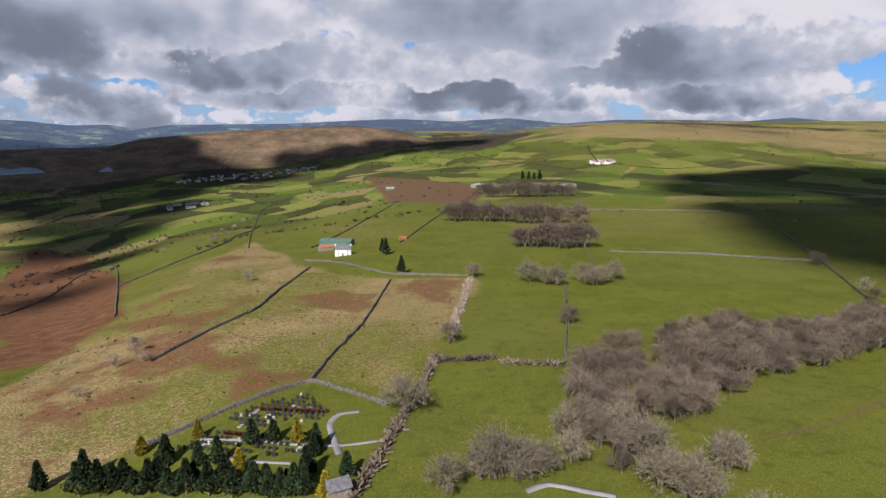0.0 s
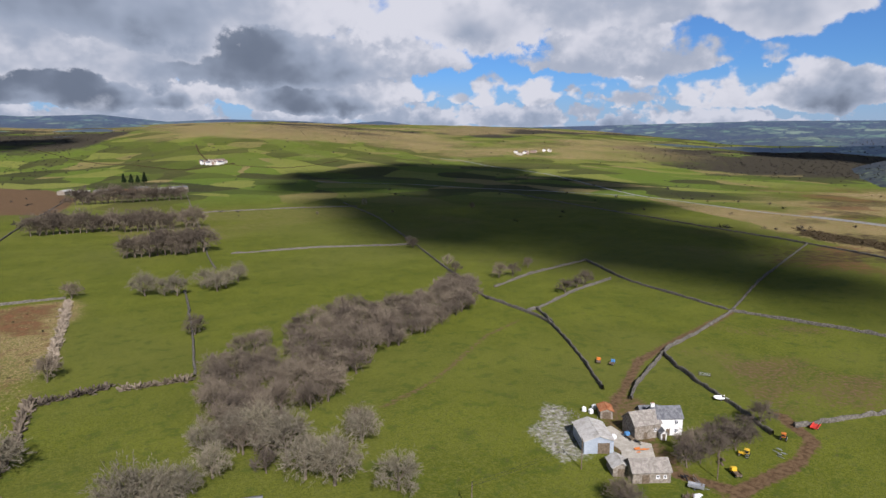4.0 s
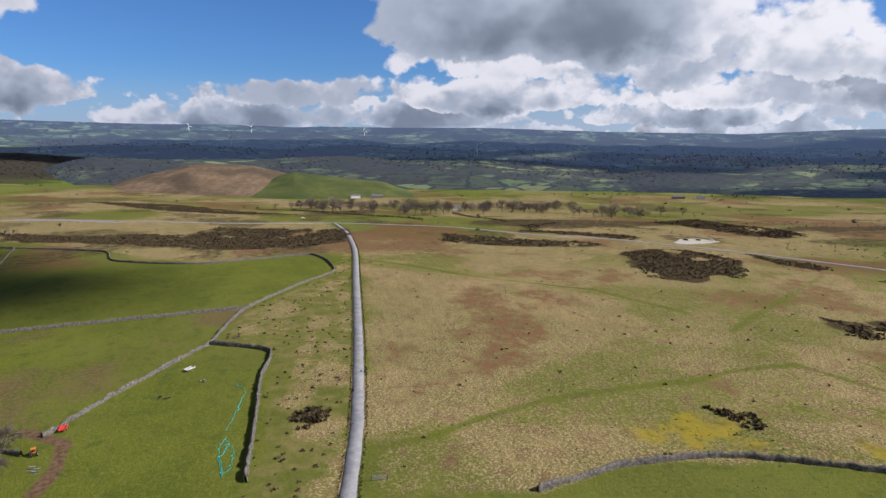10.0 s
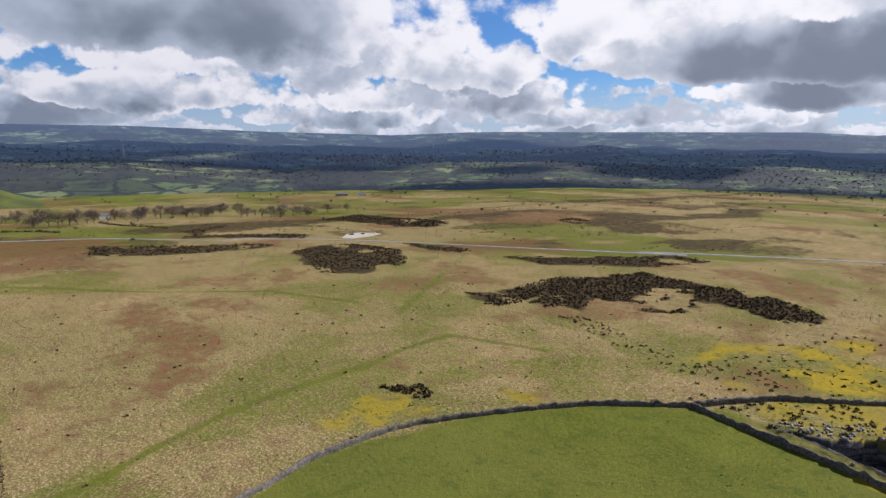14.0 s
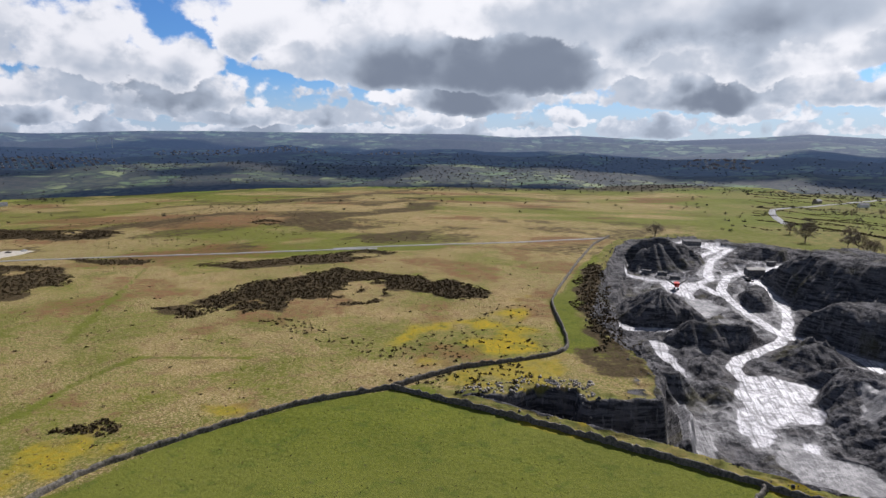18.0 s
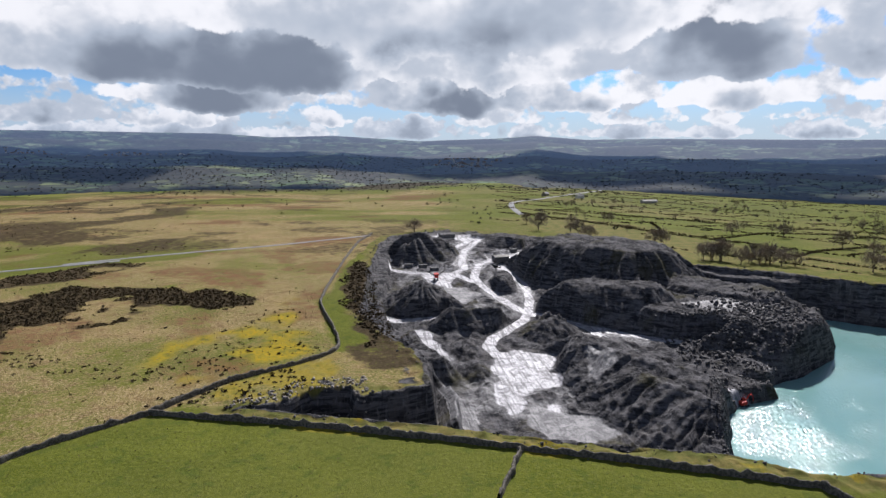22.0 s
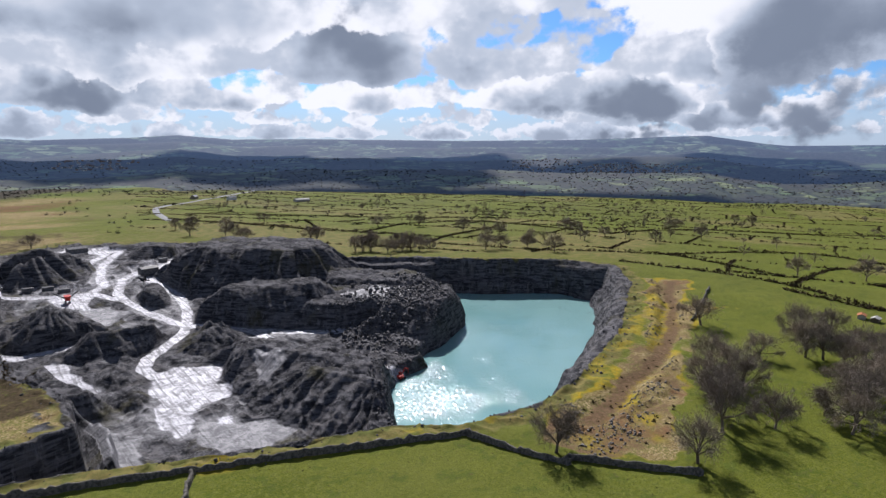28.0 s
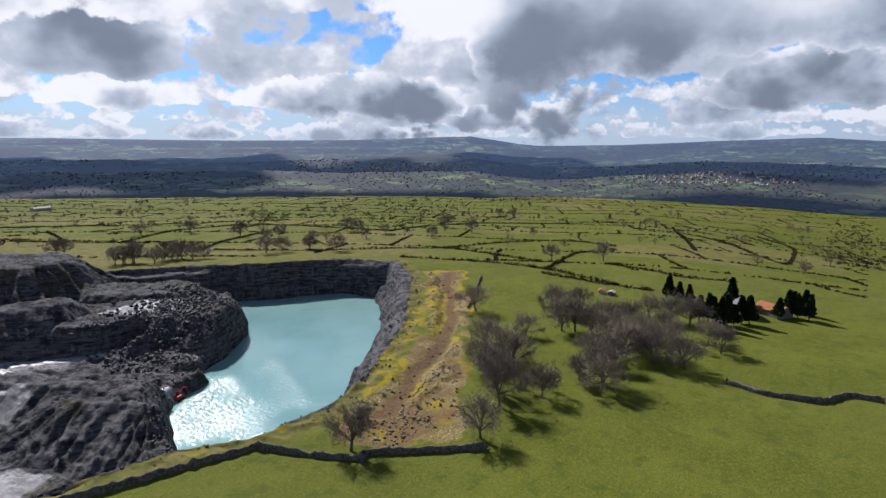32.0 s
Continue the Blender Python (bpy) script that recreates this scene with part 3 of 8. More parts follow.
STRAW = [
    [(386, -22), (156, -9), (153, -25), (183, -59), (223, -132), (274, -145), (333, -106), (368, -50)],
    [(228, -148), (216, -159), (186, -155), (195, -138), (207, -134)],
    [(178, -150), (170, -172), (146, -173), (132, -167), (143, -155), (162, -148)],
    [(214, -209), (196, -222), (153, -207), (124, -200), (105, -190), (121, -182), (144, -186), (177, -191)],
    [(152, -106), (146, -120), (141, -131), (133, -149), (118, -148), (120, -134), (124, -114), (132, -111)],
    [(556, -29), (471, -120), (400, -186), (360, -162), (408, -94), (438, -23)],
    [(317, -239), (318, -308), (272, -284), (237, -316), (238, -272), (262, -236)],
]
BRAKE =  [[(316, -64), (320, -89), (237, -88), (206, -73), (188, -51), (209, -46), (232, -57)], [(341, -156), (372, -191), (309, -164), (307, -148)], [(152, -106), (144, -124), (136, -115), (147, -104)]]
GREEN_TRACKS = [
    [(413, -21), (377, -55), (345, -78), (323, -103), (296, -137), (246, -159)],
    [(169, -110), (176, -131), (178, -150), (178, -159), (162, -165), (141, -173)],
    [(308, -287), (266, -230), (237, -189), (218, -163)],
    [(207, 6), (233, 4), (256, -2), (284, -3), (320, -1)],
    [(145, -11), (149, -26), (156, -39), (163, -57), (168, -77), (171, -111)],
]
MOSS_SPOTS = [[(148, -96), (146, -110), (135, -116), (129, -105), (129, -91), (133, -86)], [(143, -79), (148, -96), (129, -83), (134, -75)], [(131, -134), (122, -140), (110, -137), (117, -127)]]
PLOUGH_FAR = [(-212, 1734), (47, 1276), (73, 1056), (28, 798), (-76, 897)]
PLOUGH_NEAR = [(192, 132), (260, 147), (291, 38), (243.7, 46.3), (168.9, 75.2), (173.1, 95.7)]
MUD_YARD = [(121.9, 106.4), (143.6, 113.5), (160.4, 124.1), (147.5, 107.6), (125.5, 79.1), (125.1, 68.9), (119.5, 62.7), (116.5, 76.7), (112.8, 87.7)]
RUBBLE = [(104.9, 115.4), (120.3, 122.1), (125.9, 115.8), (110.5, 96.7), (101.3, 95.9)]
GREEN_LANE = [(124.5, 18.3), (177.8, 15.1), (233.3, 10.5), (307, 5), (307, 12), (233.1, 19.4), (177.7, 21.1)]
ROAD = [(122.4, -2.5), (161.9, -6.7), (233.3, -10.8), (333, -15), (456, -20), (574, -18), (654, -8)]
ROAD_EAST = [(654, -8), (602, -118), (514, -197), (510, -219), (432, -289), (302, -352), (207, -405), (236, -394), (127, -473), (54, -536)]
ROAD_WEST = [(654, -8), (664, 115), (715, 322), (670, 203), (719, 367), (808, 620), (1016, 1005), (1084, 1406), (1098, 1600)]
ROAD_TOP = [(801, 627), (716, 787), (597, 1000), (494, 1146)]
ROAD_SOUTH = [(-116, -776), (-146, -1096), (-279, -1307), (-458, -1640)]
LANE = [(18.0, 123.9), (23.5, 127.0), (30.5, 124.5), (37.3, 122.1)]
MUD_A = [(133.1, 110.0), (147.3, 116.4), (176, 132), (211, 139), (263, 149)]
MUD_B = [(119.7, 77.1), (124.2, 65.2), (149.2, 64.5), (162.3, 67.6), (171.3, 80.2)]
MUD_C = [(122.2, 64.2), (124.6, 47.9), (126.2, 31.6)]
FIELD_PATH = [(81.9, 148.4), (105.0, 156.9), (149, 185), (174, 194)]
WALL_QUARRY = [(118.3, -43.8), (124.9, -67.0), (124.8, -92.8), (116.3, -115.7), (100.8, -144.1), (80.4, -166.1)]
WALL_QUARRY_B = [(80.4, -166.1), (41.1, -158.7), (5.7, -150.5), (-21.5, -144.2), (-52.1, -135.2), (-86.9, -125.2)]
WALL_QUARRY_C = [(-86.9, -125.2), (-92.9, -110.0), (-99.1, -98.7), (-100.4, -101.2), (-121.4, -78.5)]
WALL_SPUR = [(-22.2, -142.6), (-17.5, -129.6), (-14.4, -122.0)]
WALL_MOOR = [(80.4, -166.1), (65.5, -190.5), (35.5, -222.6), (54, -293), (57, -364), (59, -487), (53, -545)]
WALL_A = [(133.8, 19.8), (167.4, 21.1), (197.6, 22.7), (226.4, 22.3), (238.5, 45.6)]
WALL_B = [(238.5, 45.6), (192.8, 65.4), (166.8, 74.2)]
WALL_C = [(238.5, 45.6), (291, 38), (346, 11), (374, -4), (436, 12), (412, 80), (433, 138), (475, 159), (500, 227), (530, 335), (582, 537), (677, 811)]
WALL_D = [(265, 150), (276, 109), (284, 71), (291, 38)]
WALL_E = [(265, 150), (270, 178), (280, 224), (306, 276)]
WALL_F = [(265, 150), (221, 139), (190, 132), (175.9, 111.0), (165.4, 89.3), (157.3, 75.4)]
WALL_G = [(190, 132), (157.7, 118.5), (145.1, 111.3)]
WALL_H = [(265, 150), (342, 178), (500, 227)]
WALL_I = [(144.3, 120.9), (164, 151), (182, 183), (186, 202), (188, 235)]
WALL_J = [(193, 203), (234, 218), (274, 228)]
WALL_K = [(186, 202), (193, 203), (183, 182)]
WALL_L = [(206, 249), (246, 264), (306, 276)]
WALL_M = [(186, 230), (216, 311), (260, 427), (314, 579), (354, 744)]
WALL_P = [(-16.3, 169.1), (-28.6, 179.9), (-43.0, 188.7), (-58.1, 173.9), (-70.9, 159.7), (-80.9, 148.1)]
WALL_Q = [(-43.0, 188.7), (-40.4, 217.3), (-34.7, 253.3), (-30, 342)]
WALL_R = [(-108, 218), (-98, 256), (-90, 286), (-90, 335), (-87, 396)]
WALL_S = [(42.3, 203.9), (55, 265), (67, 333)]
WALL_T = [(-99, 434), (-71, 411), (-32, 360), (15, 350)]
WALL_U = [(-176, 549), (-287, 930), (-348, 1202), (-306, 1367), (-102, 1330)]
WALL_V = [(-111, 510), (-89, 668), (-71, 883)]
WALL_W = [(-34, 487), (-2, 679), (50, 981)]
WALL_X = [(255, 1222), (165, 744), (107, 451), (96, 384)]
WALL_Y = [(120, 436), (185, 426), (245, 400)]
WALL_Z = [(166, 731), (263, 721), (347, 690)]
WALL_AA = [(-251, 461), (-231, 511), (-216, 607), (-275, 918)]
WALL_AB = [(-311, 420), (-329, 495), (-383, 656), (-326, 602), (-177, 322)]
WALL_AC = [(-204.7, -41.1), (-201.5, -29.8), (-204.4, -15.2), (-214.7, -9.0), (-216.3, 0.2)]
WALL_AD = [(-297, -197), (-232, -161), (-232, -165)]
SKYLINE = [(-177.9, 0.35), (-173.9, 0.63), (-165.7, 0.39), (-158.8, 0.07), (-151.4, 0.02), (-149.7, 0.2), (-145.4, 0.86), (-133.6, 0.52), (-123.4, 0.43), (-118.5, 0.49), (-110.6, 0.62), (-108.1, 0.61), (-103.9, 0.55), (-99.6, 0.91), (-95.6, 0.67), (-89.0, 0.43), (-81.2, 0.88), (-75.6, 0.77), (-71.2, 1.05), (-66.5, 1.08), (-57.9, 1.17), (-48.8, 1.24), (-43.5, 1.22), (-36.3, 0.93), (-28.6, 1.14)]
SKYLINE += [(-21.5, 1.37), (-13.8, 1.6), (-5.2, 1.64), (0.3, 1.72), (2.3, 1.63), (8.2, 1.81), (14.0, 1.75), (27.2, 1.99), (37.4, 1.84), (47.5, 1.64), (56.7, 1.69), (61.0, 2.24), (64.7, 1.96), (68.3, 2.17), (74.6, 2.27), (79.0, 2.01), (84.0, 2.49), (89.2, 2.2), (94.3, 2.4), (104.3, 1.94), (113.5, 1.74), (116.1, 1.34), (118.1, 1.68), (120.9, 1.59), (123.4, 1.84), (125.2, 1.92)]
OAKS = [(-100.4, -105.0), (-125.1, -82.5), (-159.3, -83.1), (-173.1, -70.2), (-180.4, -72.4), (-209.9, -55.4), (-145.5, -89.5), (-156.9, -98.8), (-166.5, -110.5), (-181.7, -110.0), (-251.4, -125.1), (-263.9, -118.7), (-225.3, -109.2), (-210.3, -117.4), (-227.3, -104.1), (-228.3, -97.4), (-240.0, -96.6), (-224.5, -89.0), (-224.0, -81.3), (-215.3, -71.9), (-209.1, -66.0), (-235.1, -49.7), (-266.0, -69.5), (-268.7, -79.2), (-267.4, -86.9), (-233.9, -79.7), (-210.1, -77.9), (-187.6, -122.3), (-229.7, -154.8)]
OAKS_B = [(-173.8, -101.9), (-179.2, -80.3), (-236.0, -66.9), (-245.9, -57.0), (-257.6, -96.5), (-247.9, -88.1), (-244.6, -73.7), (-196.4, -76.4), (-203.3, -85.3), (-219.3, -67.5)]
WILLOWS = [(62.9, 108.3), (52.1, 117.7), (47.7, 123.8), (47.3, 134.4), (17.8, 129.2), (11.8, 129.5), (43.7, 146.1), (38.8, 144.9), (66.4, 132.1), (-10.6, 164.5), (87, 329), (79, 336), (56.6, 330.3), (61.6, 325.2), (48.2, 333.8), (81, 324), (97, 341)]
WILLOWS_B = [(0.8, 124.6), (8.5, 128.9), (17.4, 129.0), (22.9, 131.2), (31.3, 147.5), (30.4, 136.1), (51.1, 141.7), (52.4, 133.6), (50.2, 147.7), (52.7, 124.1), (57.4, 126.4), (68.2, 136.3), (43.6, 144.8), (43.4, 161.1), (43.9, 176.7), (41.2, 131.3)]
LONE = [(53.4, 252.9), (2.2, 226.1), (17.3, 348.5), (239, 385), (211, 292), (454, 595), (228, 219), (240, 222), (249, 225), (223, 266), (233, 266), (258, 280), (99.2, 238.8), (107.8, 243.1), (117.4, 251.8), (66.4, 219.2), (72.1, 222.9), (61.6, 218.3), (82.8, 226.1), (89.9, 231.8)]
THORNS = [(-288, 624), (-121.5, 233.2), (-115, 355), (-120.2, 190.8), (-120.4, 216.3), (-111.3, 219.1), (-238, 642), (-238, 669), (-296, 868), (-237, 623), (-300, 828), (-321, 982), (-240, 593), (217, 309), (245, 400), (269, 632), (345, 600), (363, 703)]
FARM_TREES = [(128.8, 83.0), (133.5, 82.3), (138.3, 81.7), (134.9, 77.0), (144.1, 79.5), (150.9, 79.5), (160.1, 80.5), (128.5, 77.5), (124.2, 78.3), (141.7, 76.4), (148.2, 76.3), (148.2, 83.7), (98.4, 76.6), (98.2, 73.4)]
MOOR_EDGE = [(979, 39), (996, 24), (909, 5), (985, -11), (903, -21), (989, -38), (890, -49), (838, -61), (957, -88), (968, -106), (791, -100), (804, -116), (803, -144), (876, -172), (887, -212), (897, -238), (848, -248), (896, -287), (922, -313), (859, -321), (775, -334), (732, -347), (783, -389), (784, -412), (742, -394), (850, -264), (826, -292), (919, -358)]
RIM_TREES = [(16, -568), (11, -563), (3, -569), (-4, -575), (-103, -585), (-131, -572), (-136, -562), (-140, -537), (-185, -500), (-186, -411), (-193, -412), (-199, -412), (-205, -397), (-214, -404), (-218, -398), (-229, -405), (-230, -393), (-240, -394), (-279, -376), (-293, -375), (-319, -374)]
PLAIN = [(-300, -602), (-341, -584), (-350, -510), (-228, -409), (-245, -416), (-337, -455), (-366, -471), (-360, -417), (-449, -467), (-452, -454), (-447, -411), (-578, -436), (-653, -481), (-866, -540), (-854, -506), (-389, -198), (-414, -170), (-529, -363), (-460, -362), (-188, -494), (-143, -620), (-117, -652), (-100, -643), (-137, -535), (-194, -417), (-199, -414), (-221, -414), (-321, -345), (-314, -368)]
YEWS_DARK = [(-68.6, 141.3), (-59.3, 138.7), (-54.5, 138.9), (-48.9, 147.6), (-43.9, 149.1), (-31.9, 141.2), (-31.3, 132.0), (-31.8, 144.1), (-95.6, 134.4), (-86.8, 137.9), (-22.0, 131.2), (-31.5, 127.3)]
YEWS_GOLD = [(-64.7, 152.6), (-48.3, 135.1), (-25.3, 122.6), (-77.8, 147.8), (-37.3, 147.9)]
PINES = [(-83.8, 130.3), (-78.9, 129.8), (-76.4, 131.3), (-70.3, 128.3), (-66.6, 128.7), (-60.9, 126.1), (-57.2, 126.2), (-51.4, 124.4), (-46.0, 123.3), (-41.4, 124.3), (-37.3, 122.9), (-34.2, 125.1), (-32.4, 122.8), (-74.7, 133.2), (-65.5, 130.7), (-56.2, 128.7), (-48.4, 126.6), (-39.3, 125.6), (-34.9, 123.3), (-30.0, 123.2)]
FIRS = [(-279.3, -57.9), (-280.2, -55.0), (-287.4, -53.4), (-271.5, -58.6), (-279.4, -63.3), (-280.6, -65.7), (-279.5, -69.2), (-313, -93), (-310.9, -87.2), (-309.2, -81.6), (-311.2, -43.0), (-318.6, -39.9), (-318.2, -35.6), (-330.8, -34.1), (-321.2, -65.0), (-288.1, -50.4), (-331.2, -39.5), (-319.3, -31.3)]
FIRS_FAR = [(-24.8, 358.4), (-41, 431), (-44, 438), (174, 1349), (183, 1322), (197, 1340), (205, 1312)]
BLOCK_A = [(6, 618), (12, 618), (17, 618), (22, 618), (27, 617), (32, 617), (37, 618), (42, 617), (47, 617), (52, 618), (58, 618), (63, 617), (68, 617)]
BLOCK_B = [(75, 602), (80, 602), (85, 602), (90, 602), (95, 602), (100, 602), (105, 602), (110, 603), (115, 603), (130, 618), (133, 603)]
BLOCK_C = [(57, 459), (62, 459), (66, 458), (71, 458), (76, 458), (81, 458), (85, 458), (87, 455), (92, 455), (96, 455), (101, 455), (106, 455)]
BLOCK_D = [(61, 932), (69, 933), (76, 931), (84, 931), (92, 931), (99, 932), (107, 933), (115, 933), (123, 933), (130, 933), (138, 934), (146, 932), (153, 931), (160, 930), (168, 929), (175, 927), (183, 926), (190, 926)]
HEDGE_A = [(-2.8, 209.4), (-6.8, 181.6), (-12.7, 154.4), (-16.4, 134.0), (-19.4, 122.4)]
HEDGE_B = [(0.2, 206.6), (9.2, 207.8), (17.7, 208.9)]
HEDGE_C = [(20.9, 205.4), (28.5, 203.3), (40.1, 202.1)]
HEDGE_D = [(3.7, 239.7), (6.6, 264.9), (11.9, 308.0), (15.4, 341.9)]
BELT = [(45.9, 194.3), (53.1, 203.0), (69.3, 195.5), (84.2, 217.3), (114.7, 239.9), (140.4, 234.1), (194, 265), (186, 236), (155.5, 211.9), (117.1, 194.9), (102.7, 190.8), (73.4, 161.3), (57.5, 149.0), (44.4, 139.0), (35.3, 143.0), (38.9, 176.6)]
FIELD_1 = [(-121, -816), (-169, -682), (-225, -591), (-270, -528)]
FIELD_2 = [(-260, -720), (-225, -585)]
FIELD_3 = [(-254, -547), (-345, -618), (-441, -630), (-460, -515), (-478, -432)]
FIELD_4 = [(-325, -283), (-341, -229), (-345, -178), (-329, -126)]
FIELD_5 = [(-271, -429), (-315, -358), (-393, -298), (-374, -198)]
FIELD_6 = [(-412, -535), (-321, -487), (-268, -441)]
FIELD_7 = [(-393, -298), (-468, -290), (-533, -256), (-522, -203)]
FIELD_8 = [(-478, -432), (-670, -454), (-760, -400), (-886, -349)]
FIELD_9 = [(-771, -279), (-770, -195), (-637, -114), (-601, -78), (-921, -117), (-1009, -176)]
FIELD_10 = [(-332, -175), (-328, -140), (-326, -107)]
FIELD_11 = [(-398, -158), (-380, -108), (-391, -78)]
FIELD_12 = [(-878, -261), (-564, -147)]
FIELD_13 = [(-161, -930), (-259, -855), (-399, -748), (-526, -658)]
FIELD_14 = [(-345, -178), (-442, -204), (-493, -192)]
FIELD_15 = [(826, -172), (722, -172), (647, -195)]
FIELD_16 = [(930, 49), (786, -35), (674, -104)]
FIELD_17 = [(953, 100), (902, 24), (846, -41)]
FIELD_18 = [(58, 2453), (207, 1960), (315, 1528), (443, 1540)]
FIELD_19 = [(480, 2070), (406, 1616), (514, 1425), (712, 1517)]
FIELD_20 = [(-1108, 1534), (-1062, 1825), (-775, 1748), (-572, 1817)]
FIELD_21 = [(-828, 1186), (-815, 1465), (-640, 1535)]
FIELD_22 = [(-645, 1030), (-588, 1128), (-507, 1186)]

# ---- the ground sheet ----
def mesh_from(name, verts, faces, material=None, smooth_shade=False):
    """A mesh from numpy arrays of vertices and of equal-sided faces."""
    me = bpy.data.meshes.new(name)
    verts, faces = np.asarray(verts, np.float32), np.asarray(faces, np.int32)
    k = faces.shape[1]
    me.vertices.add(len(verts))
    me.vertices.foreach_set("co", verts.ravel())
    me.loops.add(faces.size)
    me.loops.foreach_set("vertex_index", faces.ravel())
    me.polygons.add(len(faces))
    me.polygons.foreach_set("loop_start", np.arange(0, faces.size, k, dtype=np.int32))
    me.polygons.foreach_set("loop_total", np.full(len(faces), k, np.int32))
    if smooth_shade:
        me.polygons.foreach_set("use_smooth", np.ones(len(faces), bool))
    me.update(calc_edges=True)
    if material:
        me.materials.append(material)
    return me


def zone(pts, x, y, edge=4.0, ragged=3.0, lump=18.0, seed=0):
    """A cover mask of 0..1 with a ragged edge."""
    out = np.zeros(x.shape, np.float32)
    px, py = [p[0] for p in pts], [p[1] for p in pts]
    pad = edge + ragged
    pick = (x > min(px) - pad) & (x < max(px) + pad) & (y > min(py) - pad) & (y < max(py) + pad)
    if pick.any():
        u, v = x[pick], y[pick]
        out[pick] = smooth(-edge, edge, inside(pts, u, v) + fbm(u, v, lump, seed, 3) * ragged)
    return out


def strip(pts, x, y, half, soft=1.0, seed=0):
    out = np.zeros(x.shape, np.float32)
    px, py = [p[0] for p in pts], [p[1] for p in pts]
    pad = half + soft + 3
    pick = (x > min(px) - pad) & (x < max(px) + pad) & (y > min(py) - pad) & (y < max(py) + pad)
    if pick.any():
        u, v = x[pick], y[pick]
        out[pick] = smooth(half + soft, half - soft, along(pts, u, v) + fbm(u, v, 9, seed, 2) * half * 0.35)
    return out


def make_ground():
    fine = np.arange(-150, -64, 0.125)
    rest = np.arange(-64, 210, 0.37)
    az = np.radians(np.concatenate([fine, rest]))
    rad = np.concatenate([np.geomspace(40, 130, 45), np.geomspace(130, 560, 410)[1:], np.geomspace(560, 4950, 125)[1:]])
    R, A = np.meshgrid(rad, az, indexing="ij")
    x, y = (R * np.cos(A)).ravel(), (R * np.sin(A)).ravel()
    x, y = np.append(x, 0.0), np.append(y, 0.0)
    z = height(x, y)
    nr, na = len(rad), len(az)
    i = np.arange(nr - 1)[:, None] * na
    j = np.arange(na)[None, :]
    jn = (j + 1) % na
    quads = np.stack([i + j, i + na + j, i + na + jn, i + jn], -1).reshape(-1, 4)
    hub = len(x) - 1
    j = np.arange(0, na - 1, 2)
    fan = np.stack([np.full(len(j), hub), j, (j + 1) % na, (j + 2) % na], -1)
    me = mesh_from("ground", np.stack([x, y, z], -1), np.concatenate([quads, fan]), GROUND, True)
    r = np.hypot(x, y)
    b = np.degrees(np.arctan2(y, x))
    a4, b4, c4 = (np.zeros((len(x), 4), np.float32) for _ in range(3))
    far = smooth(700, 1100, r)
    rimd0 = inside(RIM, x, y)
    # dry moor grass
    a4[:, 0] = np.maximum.reduce([zone(HEATH_SLOPE, x, y, 8, 14, 60, 1) * (0.42 + 0.5 * smooth(-0.3, 0.3, fbm(x, y, 70, 60, 4))), zone(HEATH_MOOR, x, y, 3, 3, 18, 2) * (0.45 + 0.32 * smooth(-0.25, 0.25, fbm(x, y, 45, 61, 4))), *[zone(q, x, y, 11, 12, 26, 12 + i) * 0.9 for i, q in enumerate(STRAW)],
                                  zone(HEATH_VERGE, x, y, 3, 4, 14, 3) * 0.75 * smooth(-0.35, 0.4, fbm(x, y, 16, 62, 4)), zone(HEATH_CROSS, x, y, 6, 6, 40, 4) * 0.7, zone(MOSS_BENCH, x, y, 4, 5, 12, 9) * 0.6,
                                  zone(HEATH_FAR, x, y, 30, 40, 120, 5) * smooth(-0.15, 0.25, fbm(x, y * 0.5, 110, 63, 3))])
    common = smooth(-97, -88, b) * smooth(34, 22, b) * smooth(400, 470, r) * smooth(1750, 1350, r) * (rimd0 < -8)
    a4[:, 0] = np.maximum(a4[:, 0], common * (0.30 + 0.5 * smooth(-0.3, 0.3, fbm(x, y * 1.6, 170, 56, 4))))
    moorland = smooth(20, 45, b) * smooth(95, 75, b) * smooth(1200, 2000, r)
    a4[:, 0] = np.maximum(a4[:, 0], moorland * smooth(-0.3, 0.2, fbm(x, y, 400, 64, 4)) * 0.62)
    a4[:, 0] = np.maximum(a4[:, 0], far * smooth(0.1, 0.5, fbm(x, y, 500, 65, 3)) * 0.6 * smooth(2300, 3200, r))
    a4[:, 1] = np.maximum.reduce([zone(BRACKEN_SLOPE, x, y, 8, 20, 80, 1), zone(BRACKEN_HILL, x, y, 30, 60, 300, 2), zone(BRACKEN_KNOLL, x, y, 20, 30, 200, 3),
                                  zone(HEATH_SLOPE, x, y, 8, 8, 50, 4) * smooth(0.0, 0.40, fbm(x, y, 42, 66, 3)) * 0.62,
                                  zone(HEATH_MOOR, x, y, 3, 3, 18, 5) * smooth(0.0, 0.4, fbm(x, y, 40, 67, 3)) * 0.5, *[zone(q, x, y, 10, 12, 16, 32 + i) * 0.55 for i, q in enumerate(BRAKE)]])
    a4[:, 2] = np.maximum.reduce([zone(p, x, y, 2.5, 7, 18, k) for k, p in enumerate((*GORSE, GORSE_E))])
    a4[:, 2] *= smooth(-0.50, -0.20, fbm(x, y, 22, 68, 4))
    a4[:, 2] = np.maximum(a4[:, 2], zone(HEATH_FAR, x, y, 20, 20, 80, 6) * smooth(0.02, 0.25, fbm(x, y * 0.6, 60, 68, 4)) * 0.75)
    rimd = rimd0
    a4[:, 1] = np.maximum(a4[:, 1], common * smooth(0.0, 0.35, fbm(x, y * 1.5, 120, 54, 4)) * 0.6)
    a4[:, 2] = np.maximum(a4[:, 2], common * smooth(0.12, 0.32, fbm(x, y * 1.4, 70, 53, 4)) * 0.55)
